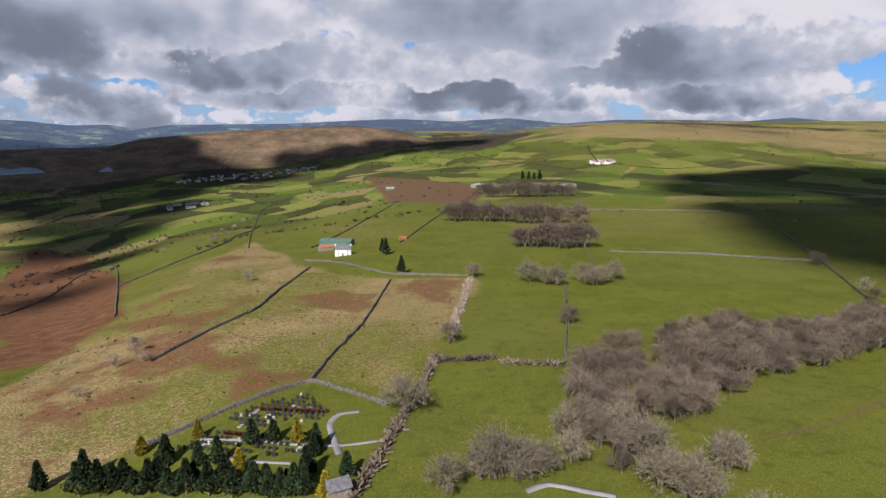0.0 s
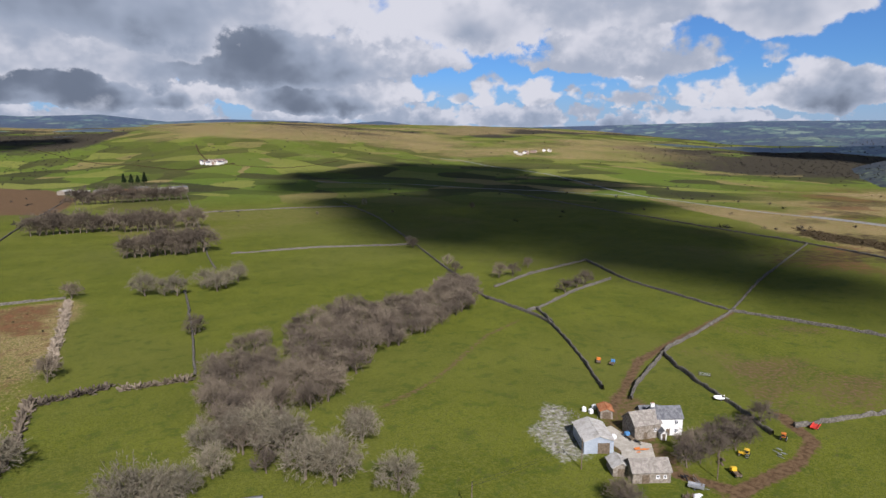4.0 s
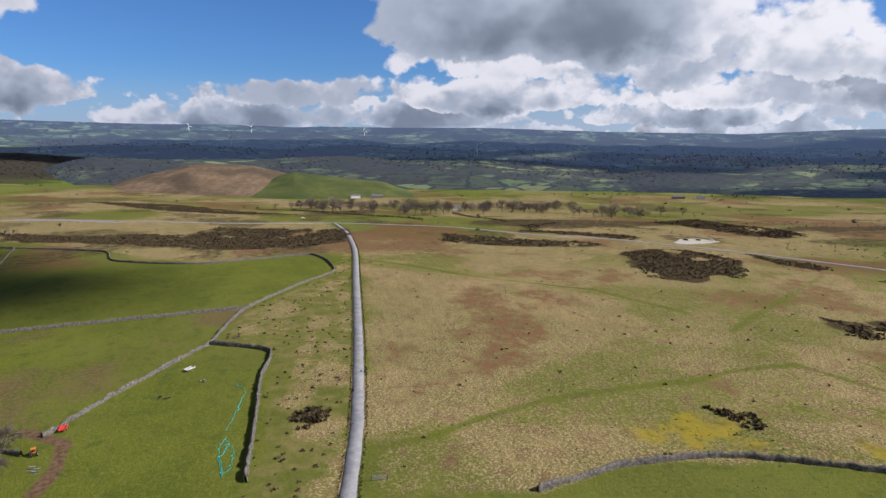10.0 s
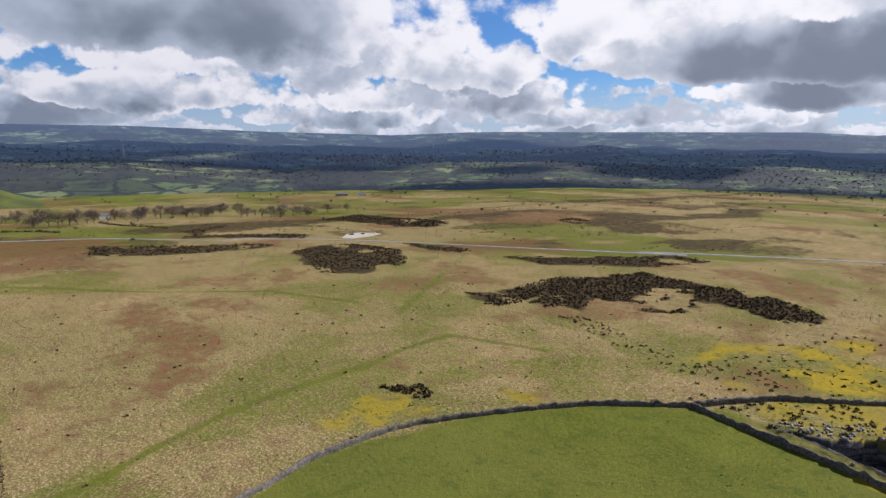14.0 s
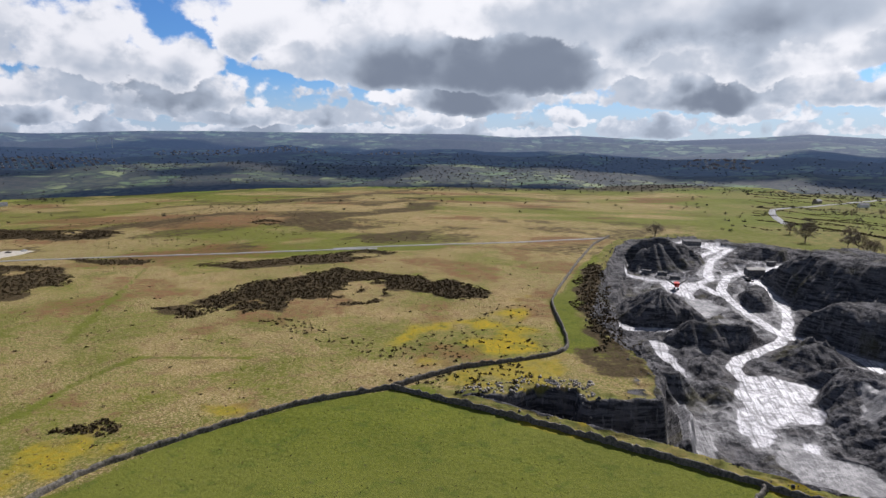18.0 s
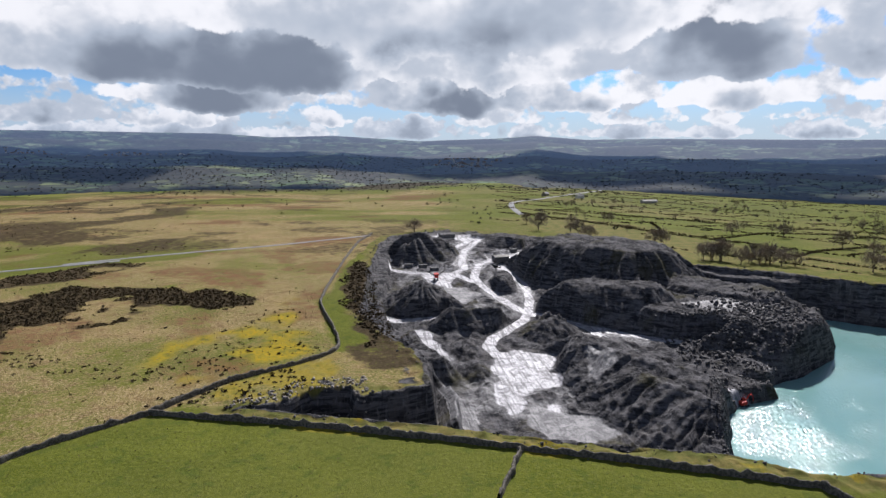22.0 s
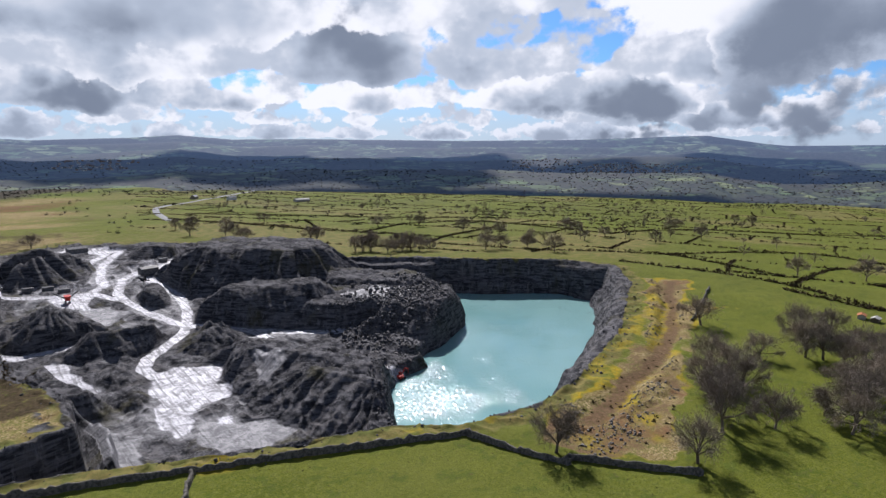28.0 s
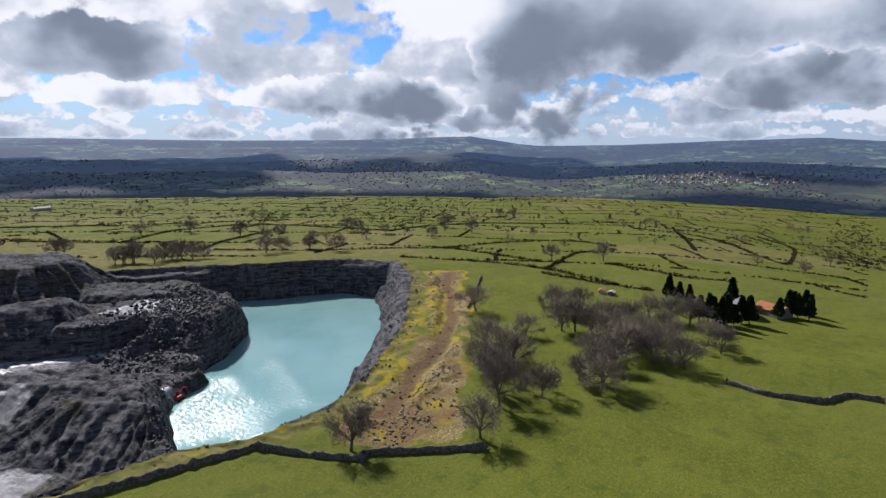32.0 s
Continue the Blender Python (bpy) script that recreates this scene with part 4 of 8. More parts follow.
    a4[:, 3] = np.maximum.reduce([zone(MOSS_HOLLOW, x, y, 9, 16, 30, 1) * (0.25 + 0.6 * smooth(-0.3, 0.3, fbm(x, y, 20, 59, 3))), *[zone(q, x, y, 6, 8, 8, 2) * 0.62 for q in MOSS_SPOTS], zone(MOSS_BENCH, x, y, 3, 8, 18, 3) * (0.18 + 0.50 * smooth(-0.25, 0.25, fbm(x, y, 14, 58, 4))),
                                  smooth(-13, -7, rimd) * (rimd < 1) * smooth(0.0, 0.35, fbm(x, y, 10, 70, 4)) * 0.6 * (y > -180) * (x < 70)])
    b4[:, 0] = smooth(-1.5, 1.0, rimd + fbm(x, y, 7, 71, 3) * 1.5)
    stony = smooth(0.02, 0.22, fbm(x, y, 9, 46, 4))
    b4[:, 0] = np.maximum(b4[:, 0], smooth(-11, -3, rimd) * stony * zone(SPUR, x, y, 8, 2, 9, 1))
    b4[:, 0] = np.maximum(b4[:, 0], smooth(-17, -3, rimd) * smooth(-0.12, 0.12, fbm(x, y, 8, 47, 4)) * zone(MOSS_BENCH, x, y, 8, 4, 9, 1))
    a4[:, 0] = np.maximum(a4[:, 0], zone(SPUR, x, y, 4, 4, 12, 3) * 0.6)
    a4[:, 3] = np.maximum(a4[:, 3], zone(SPUR, x, y, 4, 4, 12, 3) * 0.55 * smooth(-0.2, 0.3, fbm(x, y, 16, 45, 3)))
    a4[:, 2] = np.maximum(a4[:, 2], zone(SPUR_HEATHER, x, y, 3, 5, 12, 3) * 0.75)
    b4[:, 1] = np.maximum.reduce([strip(p, x, y, 2.7, 0.7, k) for k, p in enumerate(HAULS)])
    b4[:, 1] = np.maximum.reduce([b4[:, 1], *[zone(p, x, y, 2, 4, 9, k) for k, p in enumerate(PALE_FLATS)]])
    bed = -18.5 + 10 * smooth(200, 480, r)
    b4[:, 1] *= 0.15 + 0.85 * smooth(2.4, 1.0, z - bed)
    b4[:, 1] = np.maximum(b4[:, 1], 0.40 * smooth(16, 22, rimd) * smooth(1.8, 0.6, z - bed) * smooth(370, 430, r) * (x > -110) * (z > WATER + 3))
    grey = np.maximum.reduce([zone(p, x, y, 2, 4, 9, k) for k, p in enumerate(GREY_FLATS)])
    grey = np.maximum(grey, 0.55 * smooth(14, 20, rimd) * smooth(1.6, 0.4, z - bed) * (z > WATER + 2) * smooth(-0.2, 0.2, fbm(x, y, 26, 57, 3)))
    c4[:, 3] = grey * (rimd > 8)
    b4[:, 2] = np.maximum.reduce([zone(PLOUGH_FAR, x, y, 10, 10, 80, 1), zone(PLOUGH_NEAR, x, y, 4, 6, 30, 2) * 0.55 * smooth(-0.3, 0.4, fbm(x, y, 30, 72, 3)),
                                  zone(MUD_YARD, x, y, 3, 6, 8, 3) * 0.62, strip(MUD_A, x, y, 1.8, 1.4, 4) * 0.9, strip(MUD_B, x, y, 1.8, 1.2, 5),
                                  strip(MUD_C, x, y, 1.6, 1.2, 6), strip(BENCH_TRACK, x, y, 3.4, 2.4, 7) * 0.75, strip(FIELD_PATH, x, y, 1.2, 1.2, 8) * 0.6])
    bench = smooth(0.3, 0.7, np.maximum(strip(BENCH_TRACK, x, y, 8, 16, 3), zone(MOSS_BENCH, x, y, 3, 9, 14, 9)) + 0.55 * fbm(x, y, 15, 49, 4))
    bench = bench * (zone(MOSS_BENCH, x, y, 34, 6, 12, 9) > 0)
    a4[:, 3] = np.maximum(a4[:, 3], bench * (1 - bench) * 3.2 * smooth(-0.3, 0.2, fbm(x, y, 26, 48, 3)))
    b4[:, 2] = np.maximum(b4[:, 2], bench * (0.15 + 0.40 * smooth(-0.1, 0.3, fbm(x, y, 13, 52, 4))))
    a4[:, 0] = np.maximum(a4[:, 0], bench * 0.75)
    a4[:, 1] = np.maximum(a4[:, 1], bench * 0.5 * smooth(-0.1, 0.3, fbm(x, y, 24, 50, 3)))
    b4[:, 3] = np.maximum(zone(RUBBLE, x, y, 3, 5, 8, 1) * 0.5, 0.0)
    c4[:, 0] = far * smooth(-0.02, 0.22, fbm(x, y, 420, 73, 4)) * 0.95 * (1 - common)
    c4[:, 0] = np.maximum(c4[:, 0], smooth(2000, 2500, r) * smooth(3500, 2900, r) * smooth(-45, -25, b) * smooth(38, 15, b) * 0.9)
    c4[:, 0] *= 1 - 0.8 * smooth(-35, -15, b) * smooth(1950, 1700, r)
    c4[:, 0] *= 1 - 0.85 * smooth(28, 42, b) * smooth(112, 102, b) * smooth(2600, 2200, r)
    c4[:, 1] = far * (1 - 0.45 * moorland) * (1 - common)
    plain = smooth(1900, 1500, r) * smooth(-86, -96, b) * (rimd < -12)
    c4[:, 1] *= 1 - plain
    c4[:, 0] *= 1 - 0.7 * plain
    tone = vnoise((0.86 * x + 0.51 * y) / 85, (-0.51 * x + 0.86 * y) / 130, 7)
    c4[:, 2] = np.maximum.reduce([plain * smooth(350, 500, r) * 0.75 * smooth(0.5, 0.75, tone), zone(GREEN_LANE, x, y, 2, 2, 10, 1) * 0.0, smooth(-12, -2, rimd) * (rimd < 1),
                                  0.5 * smooth(250, 500, r) * smooth(0.0, 0.4, fbm(x, y, 150, 74, 3)), zone(HEATH_VERGE, x, y, 3, 3, 10, 3) * 0.55])
    green = np.maximum.reduce([strip(q, x, y, 1.6, 1.4, 2) for q in GREEN_TRACKS]) + zone(GREEN_LANE, x, y, 2, 2, 12, 4)
    a4[:, :3] *= (1 - 0.6 * np.clip(green, 0, 1))[:, None]
    for name, data in (("cover_a", a4), ("cover_b", b4), ("cover_c", c4)):
        at = me.attributes.new(name, "FLOAT_COLOR", "POINT")
        at.data.foreach_set("color", data.ravel())
    ob = new("ground", me)
    return tagged(ob, "rolling pasture and moorland with a dark open quarry pit", "ground", kind="structure")


ground = make_ground()


def h1(x, y):
    return float(height(np.array([x], float), np.array([y], float))[0])


# ---- the lake ----
def make_lake():
    n = 90
    gx, gy = np.meshgrid(np.linspace(-330, -70, n), np.linspace(-375, -120, n))
    v = np.stack([gx.ravel(), gy.ravel(), np.full(gx.size, WATER)], -1)
    i = np.arange(n - 1)[:, None] * n + np.arange(n - 1)[None]
    keep = inside(LAKE, gx, gy) > -14
    q = np.stack([i, i + 1, i + n + 1, i + n], -1).reshape(-1, 4)
    q = q[keep.ravel()[q].all(1)]
    ob = new("water", mesh_from("water", v, q, WATER_MAT, True))
    tagged(ob, "milky turquoise lake filling the flooded quarry pit", "lake", kind="structure")


make_lake()


# ---- roads ----
def resample(pts, step):
    """Points at even steps along a rounded plan line."""
    pts = [Vector((*p, 0)) for p in pts]
    out = []
    for k in range(len(pts) - 1):
        p0, p1, p2, p3 = pts[max(k - 1, 0)], pts[k], pts[k + 1], pts[min(k + 2, len(pts) - 1)]
        m = max(1, round((p2 - p1).length / step))
        for s in range(m):
            t = s / m
            a = (p2 - p0) * 0.35
            c = (p3 - p1) * 0.35
            out.append((2 * t**3 - 3 * t**2 + 1) * p1 + (t**3 - 2 * t**2 + t) * a + (-2 * t**3 + 3 * t**2) * p2 + (t**3 - t**2) * c)
    out.append(pts[-1])
    return np.array([(p.x, p.y) for p in out])


def ribbon(name, pts, width, material, label, step=5.0, lift=0.22, kind="structure", category="road"):
    c = resample(pts, step)
    d = np.gradient(c, axis=0)
    d /= np.linalg.norm(d, axis=1)[:, None] + 1e-9
    nrm = np.stack([-d[:, 1], d[:, 0]], -1)
    rows = []
    edge = 1 + 0.05 * np.sin(np.arange(len(c)) * 1.7)
    for s, drop in ((-0.56, -0.5), (-0.5, 0.0), (0.0, 0.06), (0.5, 0.0), (0.56, -0.5)):
        p = c + nrm * (s * width * edge)[:, None]
        rows.append(np.stack([p[:, 0], p[:, 1], np.maximum(height(p[:, 0], p[:, 1]), height(c[:, 0], c[:, 1]) - 0.1) + lift + drop], -1))
    v = np.stack(rows, 1)
    k = v.shape[1]
    i = np.arange(len(c) - 1)[:, None] * k + np.arange(k - 1)[None]
    q = np.stack([i, i + 1, i + k + 1, i + k], -1).reshape(-1, 4)[:, ::-1]
    ob = new(name, mesh_from(name, v.reshape(-1, 3), q, material, True))
    return tagged(ob, label, category, kind=kind)


ribbon("road", ROAD, 3.4, TARMAC, "narrow grey tarmac moorland road between grass verges")
ribbon("road_east", ROAD_EAST, 4.2, TARMAC, "grey tarmac road crossing the open moor")
ribbon("road_west", ROAD_WEST, 5.0, TARMAC, "grey tarmac road running over the common", 10)
ribbon("road_top", ROAD_TOP, 5.0, TARMAC, "pale lane along the top pastures", 10)
ribbon("road_south", ROAD_SOUTH, 9.0, TARMAC, "pale road leaving the quarry", 10)
ribbon("lane", LANE, 1.7, TARMAC, "narrow lane bending beside bare trees", 3)


# ---- dry stone walls ----
def stone_wall(pts, label, tall=1.35, thick=0.75, step=2.2, seed=0):
    c = resample(pts, step)
    rng = np.random.default_rng(seed)
    d = np.gradient(c, axis=0)
    d /= np.linalg.norm(d, axis=1)[:, None] + 1e-9
    nrm = np.stack([-d[:, 1], d[:, 0]], -1)
    c = c + nrm * rng.normal(0, 0.16, len(c))[:, None]
    top = tall * (0.92 + rng.normal(0, 0.13, len(c)) + 0.25 * fbm(c[:, 0], c[:, 1], 14, seed, 3))
    top = np.maximum(top, 0.35 * tall)
    base = height(c[:, 0], c[:, 1])
    rows = []
    for s, zf in ((-0.5, None), (-0.38, 0.55), (-0.28, 0.98), (0.0, 1.06), (0.28, 0.98), (0.38, 0.55), (0.5, None)):
        p = c + nrm * (s * thick * (1 + rng.normal(0, 0.12, len(c))))[:, None]
        zz = base - 0.6 if zf is None else base + top * zf + rng.normal(0, 0.05, len(c))
        rows.append(np.stack([p[:, 0], p[:, 1], zz], -1))
    v = np.stack(rows, 1)
    k = v.shape[1]
    i = np.arange(len(c) - 1)[:, None] * k + np.arange(k - 1)[None]
    q = np.stack([i, i + 1, i + k + 1, i + k], -1).reshape(-1, 4)[:, ::-1]
    ob = new("dry_stone_wall", mesh_from("dry_stone_wall", v.reshape(-1, 3), q, STONE))
    return tagged(ob, label, "wall", "field walls", "structure")


NEAR_WALLS = (WALL_QUARRY, WALL_QUARRY_B, WALL_QUARRY_C, WALL_SPUR, WALL_MOOR, WALL_A, WALL_AC)
for k, w in enumerate(NEAR_WALLS):
    stone_wall(w, "dark mossy dry stone wall edging the pasture", 1.7, 1.0, 1.2, k)
for k, w in enumerate((WALL_B, WALL_C, WALL_D, WALL_E, WALL_F, WALL_G, WALL_H, WALL_I, WALL_J, WALL_K, WALL_L, WALL_P, WALL_AD[:2])):
    stone_wall(w, "grey dry stone field wall with a tumbled top", 1.4, 0.9, 2.0, 20 + k)
for k, w in enumerate((WALL_M, WALL_Q, WALL_R, WALL_S, WALL_T, WALL_U, WALL_V, WALL_W, WALL_X, WALL_Y, WALL_Z, WALL_AA, WALL_AB)):
    stone_wall(w, "weathered dry stone wall between upland fields", 1.3, 1.0, 3.0, 50 + k)


# ---- far ridges, a backdrop of hills ----
RIDGE_ROWS = []


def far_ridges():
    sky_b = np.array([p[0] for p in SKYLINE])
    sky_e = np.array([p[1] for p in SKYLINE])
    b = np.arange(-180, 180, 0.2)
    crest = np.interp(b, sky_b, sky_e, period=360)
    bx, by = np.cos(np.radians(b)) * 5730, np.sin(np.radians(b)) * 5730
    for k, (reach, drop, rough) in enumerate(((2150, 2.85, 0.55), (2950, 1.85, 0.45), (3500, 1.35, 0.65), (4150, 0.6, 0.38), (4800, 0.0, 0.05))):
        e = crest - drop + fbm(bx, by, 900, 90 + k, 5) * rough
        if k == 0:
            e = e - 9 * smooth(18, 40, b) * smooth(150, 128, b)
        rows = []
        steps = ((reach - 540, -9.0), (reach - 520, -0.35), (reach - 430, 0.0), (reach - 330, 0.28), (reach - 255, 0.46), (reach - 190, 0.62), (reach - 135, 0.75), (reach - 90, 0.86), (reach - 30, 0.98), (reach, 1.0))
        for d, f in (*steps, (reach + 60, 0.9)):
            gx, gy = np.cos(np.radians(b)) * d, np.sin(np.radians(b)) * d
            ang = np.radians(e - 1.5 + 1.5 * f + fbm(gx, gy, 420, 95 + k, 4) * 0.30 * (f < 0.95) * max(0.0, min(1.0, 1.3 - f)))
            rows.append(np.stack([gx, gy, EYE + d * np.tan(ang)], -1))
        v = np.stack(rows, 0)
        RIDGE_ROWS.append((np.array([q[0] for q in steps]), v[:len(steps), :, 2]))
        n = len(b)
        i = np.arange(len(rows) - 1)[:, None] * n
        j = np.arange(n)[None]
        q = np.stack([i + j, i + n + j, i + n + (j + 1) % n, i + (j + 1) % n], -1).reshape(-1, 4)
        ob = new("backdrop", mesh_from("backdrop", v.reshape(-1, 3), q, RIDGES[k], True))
        tagged(ob, "distant hills along the skyline, blue-grey with painted haze", "hills", kind="structure")


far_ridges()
FAR_BRACKEN = mottled("far_bracken", (0.085, 0.064, 0.040), (0.19, 0.130, 0.078), 0.012, 0.95, 7.0, 0.5, 4.0)
FAR_PASTURE = mottled("far_pasture", (0.050, 0.068, 0.020), (0.100, 0.112, 0.030), 0.010, 0.95, 8.0, 0.3, 3.0)


def local_hill(crest, near, reach, foot, material, label, seed):
    """A hillside across a valley: its crest by bearing and sight angle."""
    b = np.arange(min(q[0] for q in crest), max(q[0] for q in crest), 0.12)
    rows = sorted(crest)
    e = np.interp(b, [q[0] for q in rows], [q[1] for q in rows])
    v = []
    for g in (*np.linspace(0, 1, 14), 1.15):
        d = near + (reach - near) * g
        x, y = np.cos(np.radians(b)) * d, np.sin(np.radians(b)) * d
        ang = foot + (e - foot) * (1 - (1 - min(g, 1.0)) ** 1.5) + fbm(x, y, 260, seed, 4) * 0.32 * min(g * 4, 1.0) * (1 - g if g < 1 else 0)
        v.append(np.stack([x, y, EYE + d * np.tan(np.radians(ang)) - (90 if g > 1 else 0)], -1))
    v = np.stack(v, 0)
    n = len(b)
    i = np.arange(v.shape[0] - 1)[:, None] * n + np.arange(n - 1)[None]
    q = np.stack([i, i + n, i + n + 1, i + 1], -1).reshape(-1, 4)
    ob = new("hill", mesh_from("hill", v.reshape(-1, 3), q, material, True))
    tagged(ob, label, "hill", kind="structure")


local_hill([(146, -4.2), (140, -2.2), (132, -0.9), (126, -0.3), (118.4, -0.1), (115.8, 0.57), (110.0, 1.15), (102.1, 1.65), (98.3, 1.78), (94.4, 1.42), (90.4, 0.3), (88.5, -1.0)], 2230, 2850, -3.6, FAR_BRACKEN, "red-brown bracken hillside beyond the village", 101)
local_hill([(17.75, -3.25), (16.4, -2.78), (14.46, -2.31), (11.53, -1.6), (9.49, -1.53), (6.12, -1.75), (3.73, -2.33), (1.28, -3.06), (-1.22, -4.06)], 1330, 1640, -4.9, FAR_BRACKEN, "tan bracken knoll rising beyond the moor edge", 103)
local_hill([(10.5, -4.9), (8.0, -4.2), (6.0, -3.1), (2.74, -2.3), (-1.25, -2.83), (-5.36, -3.27), (-8.48, -4.48)], 1300, 1560, -5.0, FAR_PASTURE, "green pasture slope beside the bracken knoll", 104)


def top_z(x, y):
    """Heights of the ground or of the far ridges that stand there."""
    z = height(x, y)
    d, b = np.hypot(x, y), np.degrees(np.arctan2(y, x))
    for ds, zs in RIDGE_ROWS:
        col = ((b + 180) / 0.2).astype(int) % zs.shape[1]
        j = np.clip(np.searchsorted(ds, d) - 1, 0, len(ds) - 2)
        g = np.clip((d - ds[j]) / (ds[j + 1] - ds[j]), 0, 1)
        on = (d >= ds[0]) & (d <= ds[-1])
        z = np.where(on, np.maximum(z, zs[j, col] * (1 - g) + zs[j + 1, col] * g), z)
    return z


def top_of(x, y):
    return float(top_z(np.array([x], float), np.array([y], float))[0])


# ---- helpers for things and parts ----
def part(name, me, material, parent, label="", m=None):
    """Links a mesh (or a bmesh) as one object under a thing or a part."""
    if isinstance(me, bmesh.types.BMesh):
        bm, me = me, bpy.data.meshes.new(name)
        bm.to_mesh(me)
        bm.free()
    if material and not me.materials:
        me.materials.append(material)
    ob = new(name, me)
    ob.parent = parent
    if m is not None:
        ob.matrix_basis = m
    if label:
        ob["label"] = label
    return ob


def thing(name, label, category, group="", m=None):
    ob = new(name)
    ob.empty_display_size = 0.5
    if m is not None:
        ob.matrix_basis = m
    return tagged(ob, label, category, group)


BARK = mottled("bark", (0.115, 0.092, 0.070), (0.19, 0.155, 0.12), 2.0, 0.95, 4.0, 0.6, 0.03, 0.2)
# lightened to stand in for light coming through backlit crowns
TWIG = mottled("winter_twigs", (0.20, 0.165, 0.13), (0.31, 0.255, 0.205), 0.8, 0.95, 4.0, 0.0, 0.01, 0.28)
PALE_TWIG = mottled("lichened_twigs", (0.15, 0.13, 0.09), (0.25, 0.22, 0.165), 0.8, 0.95, 4.0, 0.0, 0.01, 0.2)
# darker copy of TWIG without that lightening, made for the front-lit belt
BELT_TWIG = mottled("belt_twigs", (0.115, 0.092, 0.072), (0.19, 0.155, 0.12), 0.3, 0.95, 4.0, 0.0, 0.01, 0.3)
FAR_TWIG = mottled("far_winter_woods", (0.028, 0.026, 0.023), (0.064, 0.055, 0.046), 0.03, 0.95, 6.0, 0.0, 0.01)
YEW = mottled("dark_conifer_leaf", (0.014, 0.026, 0.012), (0.038, 0.058, 0.024), 1.2, 0.8, 4.0, 0.0, 0.01, 0.25)
GOLD = mottled("golden_conifer_leaf", (0.15, 0.125, 0.012), (0.27, 0.215, 0.02), 1.2, 0.8, 4.0, 0.0, 0.01, 0.25)
GORSE_MAT = mottled("gorse_and_heather", (0.048, 0.038, 0.018), (0.12, 0.085, 0.048), 0.5, 0.95, 4.0, 0.0, 0.01)


def tubes_mesh(name, segs, material, sides=4):
    """Tapered tubes from rows of (start, end, radius, end radius)."""
    s = np.array([(*a, *b, r, q) for a, b, r, q in segs])
    a, b, r, q = s[:, :3], s[:, 3:6], s[:, 6], s[:, 7]
    d = b - a
    d /= np.linalg.norm(d, axis=1)[:, None] + 1e-9
    ref = np.where(np.abs(d[:, 2:3]) > 0.9, np.array([[1.0, 0, 0]]), np.array([[0, 0, 1.0]]))
    u = np.cross(d, ref)
    u /= np.linalg.norm(u, axis=1)[:, None] + 1e-9
    w = np.cross(d, u)
    ang = np.arange(sides) * 2 * np.pi / sides
    ring = u[:, None] * np.cos(ang)[None, :, None] + w[:, None] * np.sin(ang)[None, :, None]
    v = np.concatenate([a[:, None] + ring * r[:, None, None], b[:, None] + ring * q[:, None, None]], 1)
    base = np.arange(len(s))[:, None] * 2 * sides
    k = np.arange(sides)[None]
    kn = (k + 1) % sides
    f = np.stack([base + k, base + kn, base + sides + kn, base + sides + k], -1).reshape(-1, 4)
    return mesh_from(name, v.reshape(-1, 3), f, material, True)


def grow(seed, tall, spread, limbs, forks, sprays, wind=(0.0, 0.0)):
    """Segments of a bare broad-crowned tree: stout wood and fine twigs."""
    rng = np.random.default_rng(seed)
    wood, twigs = [], []
    r0 = tall * 0.030
    fork_z = tall * rng.uniform(0.16, 0.26)
    top = np.array([rng.normal(0, 0.3), rng.normal(0, 0.3), fork_z])
    wood.append(((0, 0, -0.5), tuple(top * 0.5), r0 * 1.35, r0 * 1.05))
    wood.append((tuple(top * 0.5), tuple(top), r0 * 1.05, r0 * 0.9))
    for i in range(limbs):
        yaw = 2 * math.pi * (i + rng.uniform(-0.3, 0.3)) / limbs
        lift = rng.uniform(0.35, 1.25) if i % 3 else 1.35
        end = top + np.array([math.cos(yaw) * math.cos(lift) * spread * 0.55, math.sin(yaw) * math.cos(lift) * spread * 0.55, math.sin(lift) * (tall - fork_z) * 0.58])
        end[:2] += np.array(wind) * tall * 0.1
        mid = (top + end) / 2 + rng.normal(0, tall * 0.03, 3)
        wood += [(tuple(top), tuple(mid), r0 * 0.62, r0 * 0.45), (tuple(mid), tuple(end), r0 * 0.45, r0 * 0.26)]
        for j in range(forks):
            s = mid + (end - mid) * rng.uniform(0.0, 1.0)
            out = s - np.array([0, 0, tall * 0.30])
            out = out / (np.linalg.norm(out) + 1e-6) + rng.normal(0, 0.42, 3)
            out /= np.linalg.norm(out)
            e = s + out * tall * rng.uniform(0.16, 0.30)
            wood.append((tuple(s), tuple(e), r0 * 0.2, r0 * 0.09))
            for k in range(sprays):
                p = s + (e - s) * rng.uniform(0.25, 1.0)
                o2 = out * 0.6 + rng.normal(0, 0.55, 3) + np.array([0, 0, 0.18])
                o2 /= np.linalg.norm(o2)
                twigs.append((p, p + o2 * tall * rng.uniform(0.07, 0.17)))
    # the fuzzy dome of outer twigs
    heart = np.array([wind[0], wind[1], tall * 0.56])
    for k in range(limbs * forks * 6):
        d = rng.normal(0, 1, 3)
        d[2] = d[2] * 0.8 + 0.28
        d /= np.linalg.norm(d)
        lump = 1 + 0.13 * math.sin(d[0] * 5 + seed) + 0.13 * math.sin(d[1] * 6 + seed * 2) + 0.08 * math.sin(d[2] * 9)
        shell = np.array([spread * 0.5, spread * 0.5, tall * 0.44]) * lump
        q = rng.uniform(0.45, 0.95)
        p = heart + d * shell * q
        twigs.append((p, p + (d + rng.normal(0, 0.35, 3)) * tall * rng.uniform(0.06, 0.13)))
    return wood, twigs


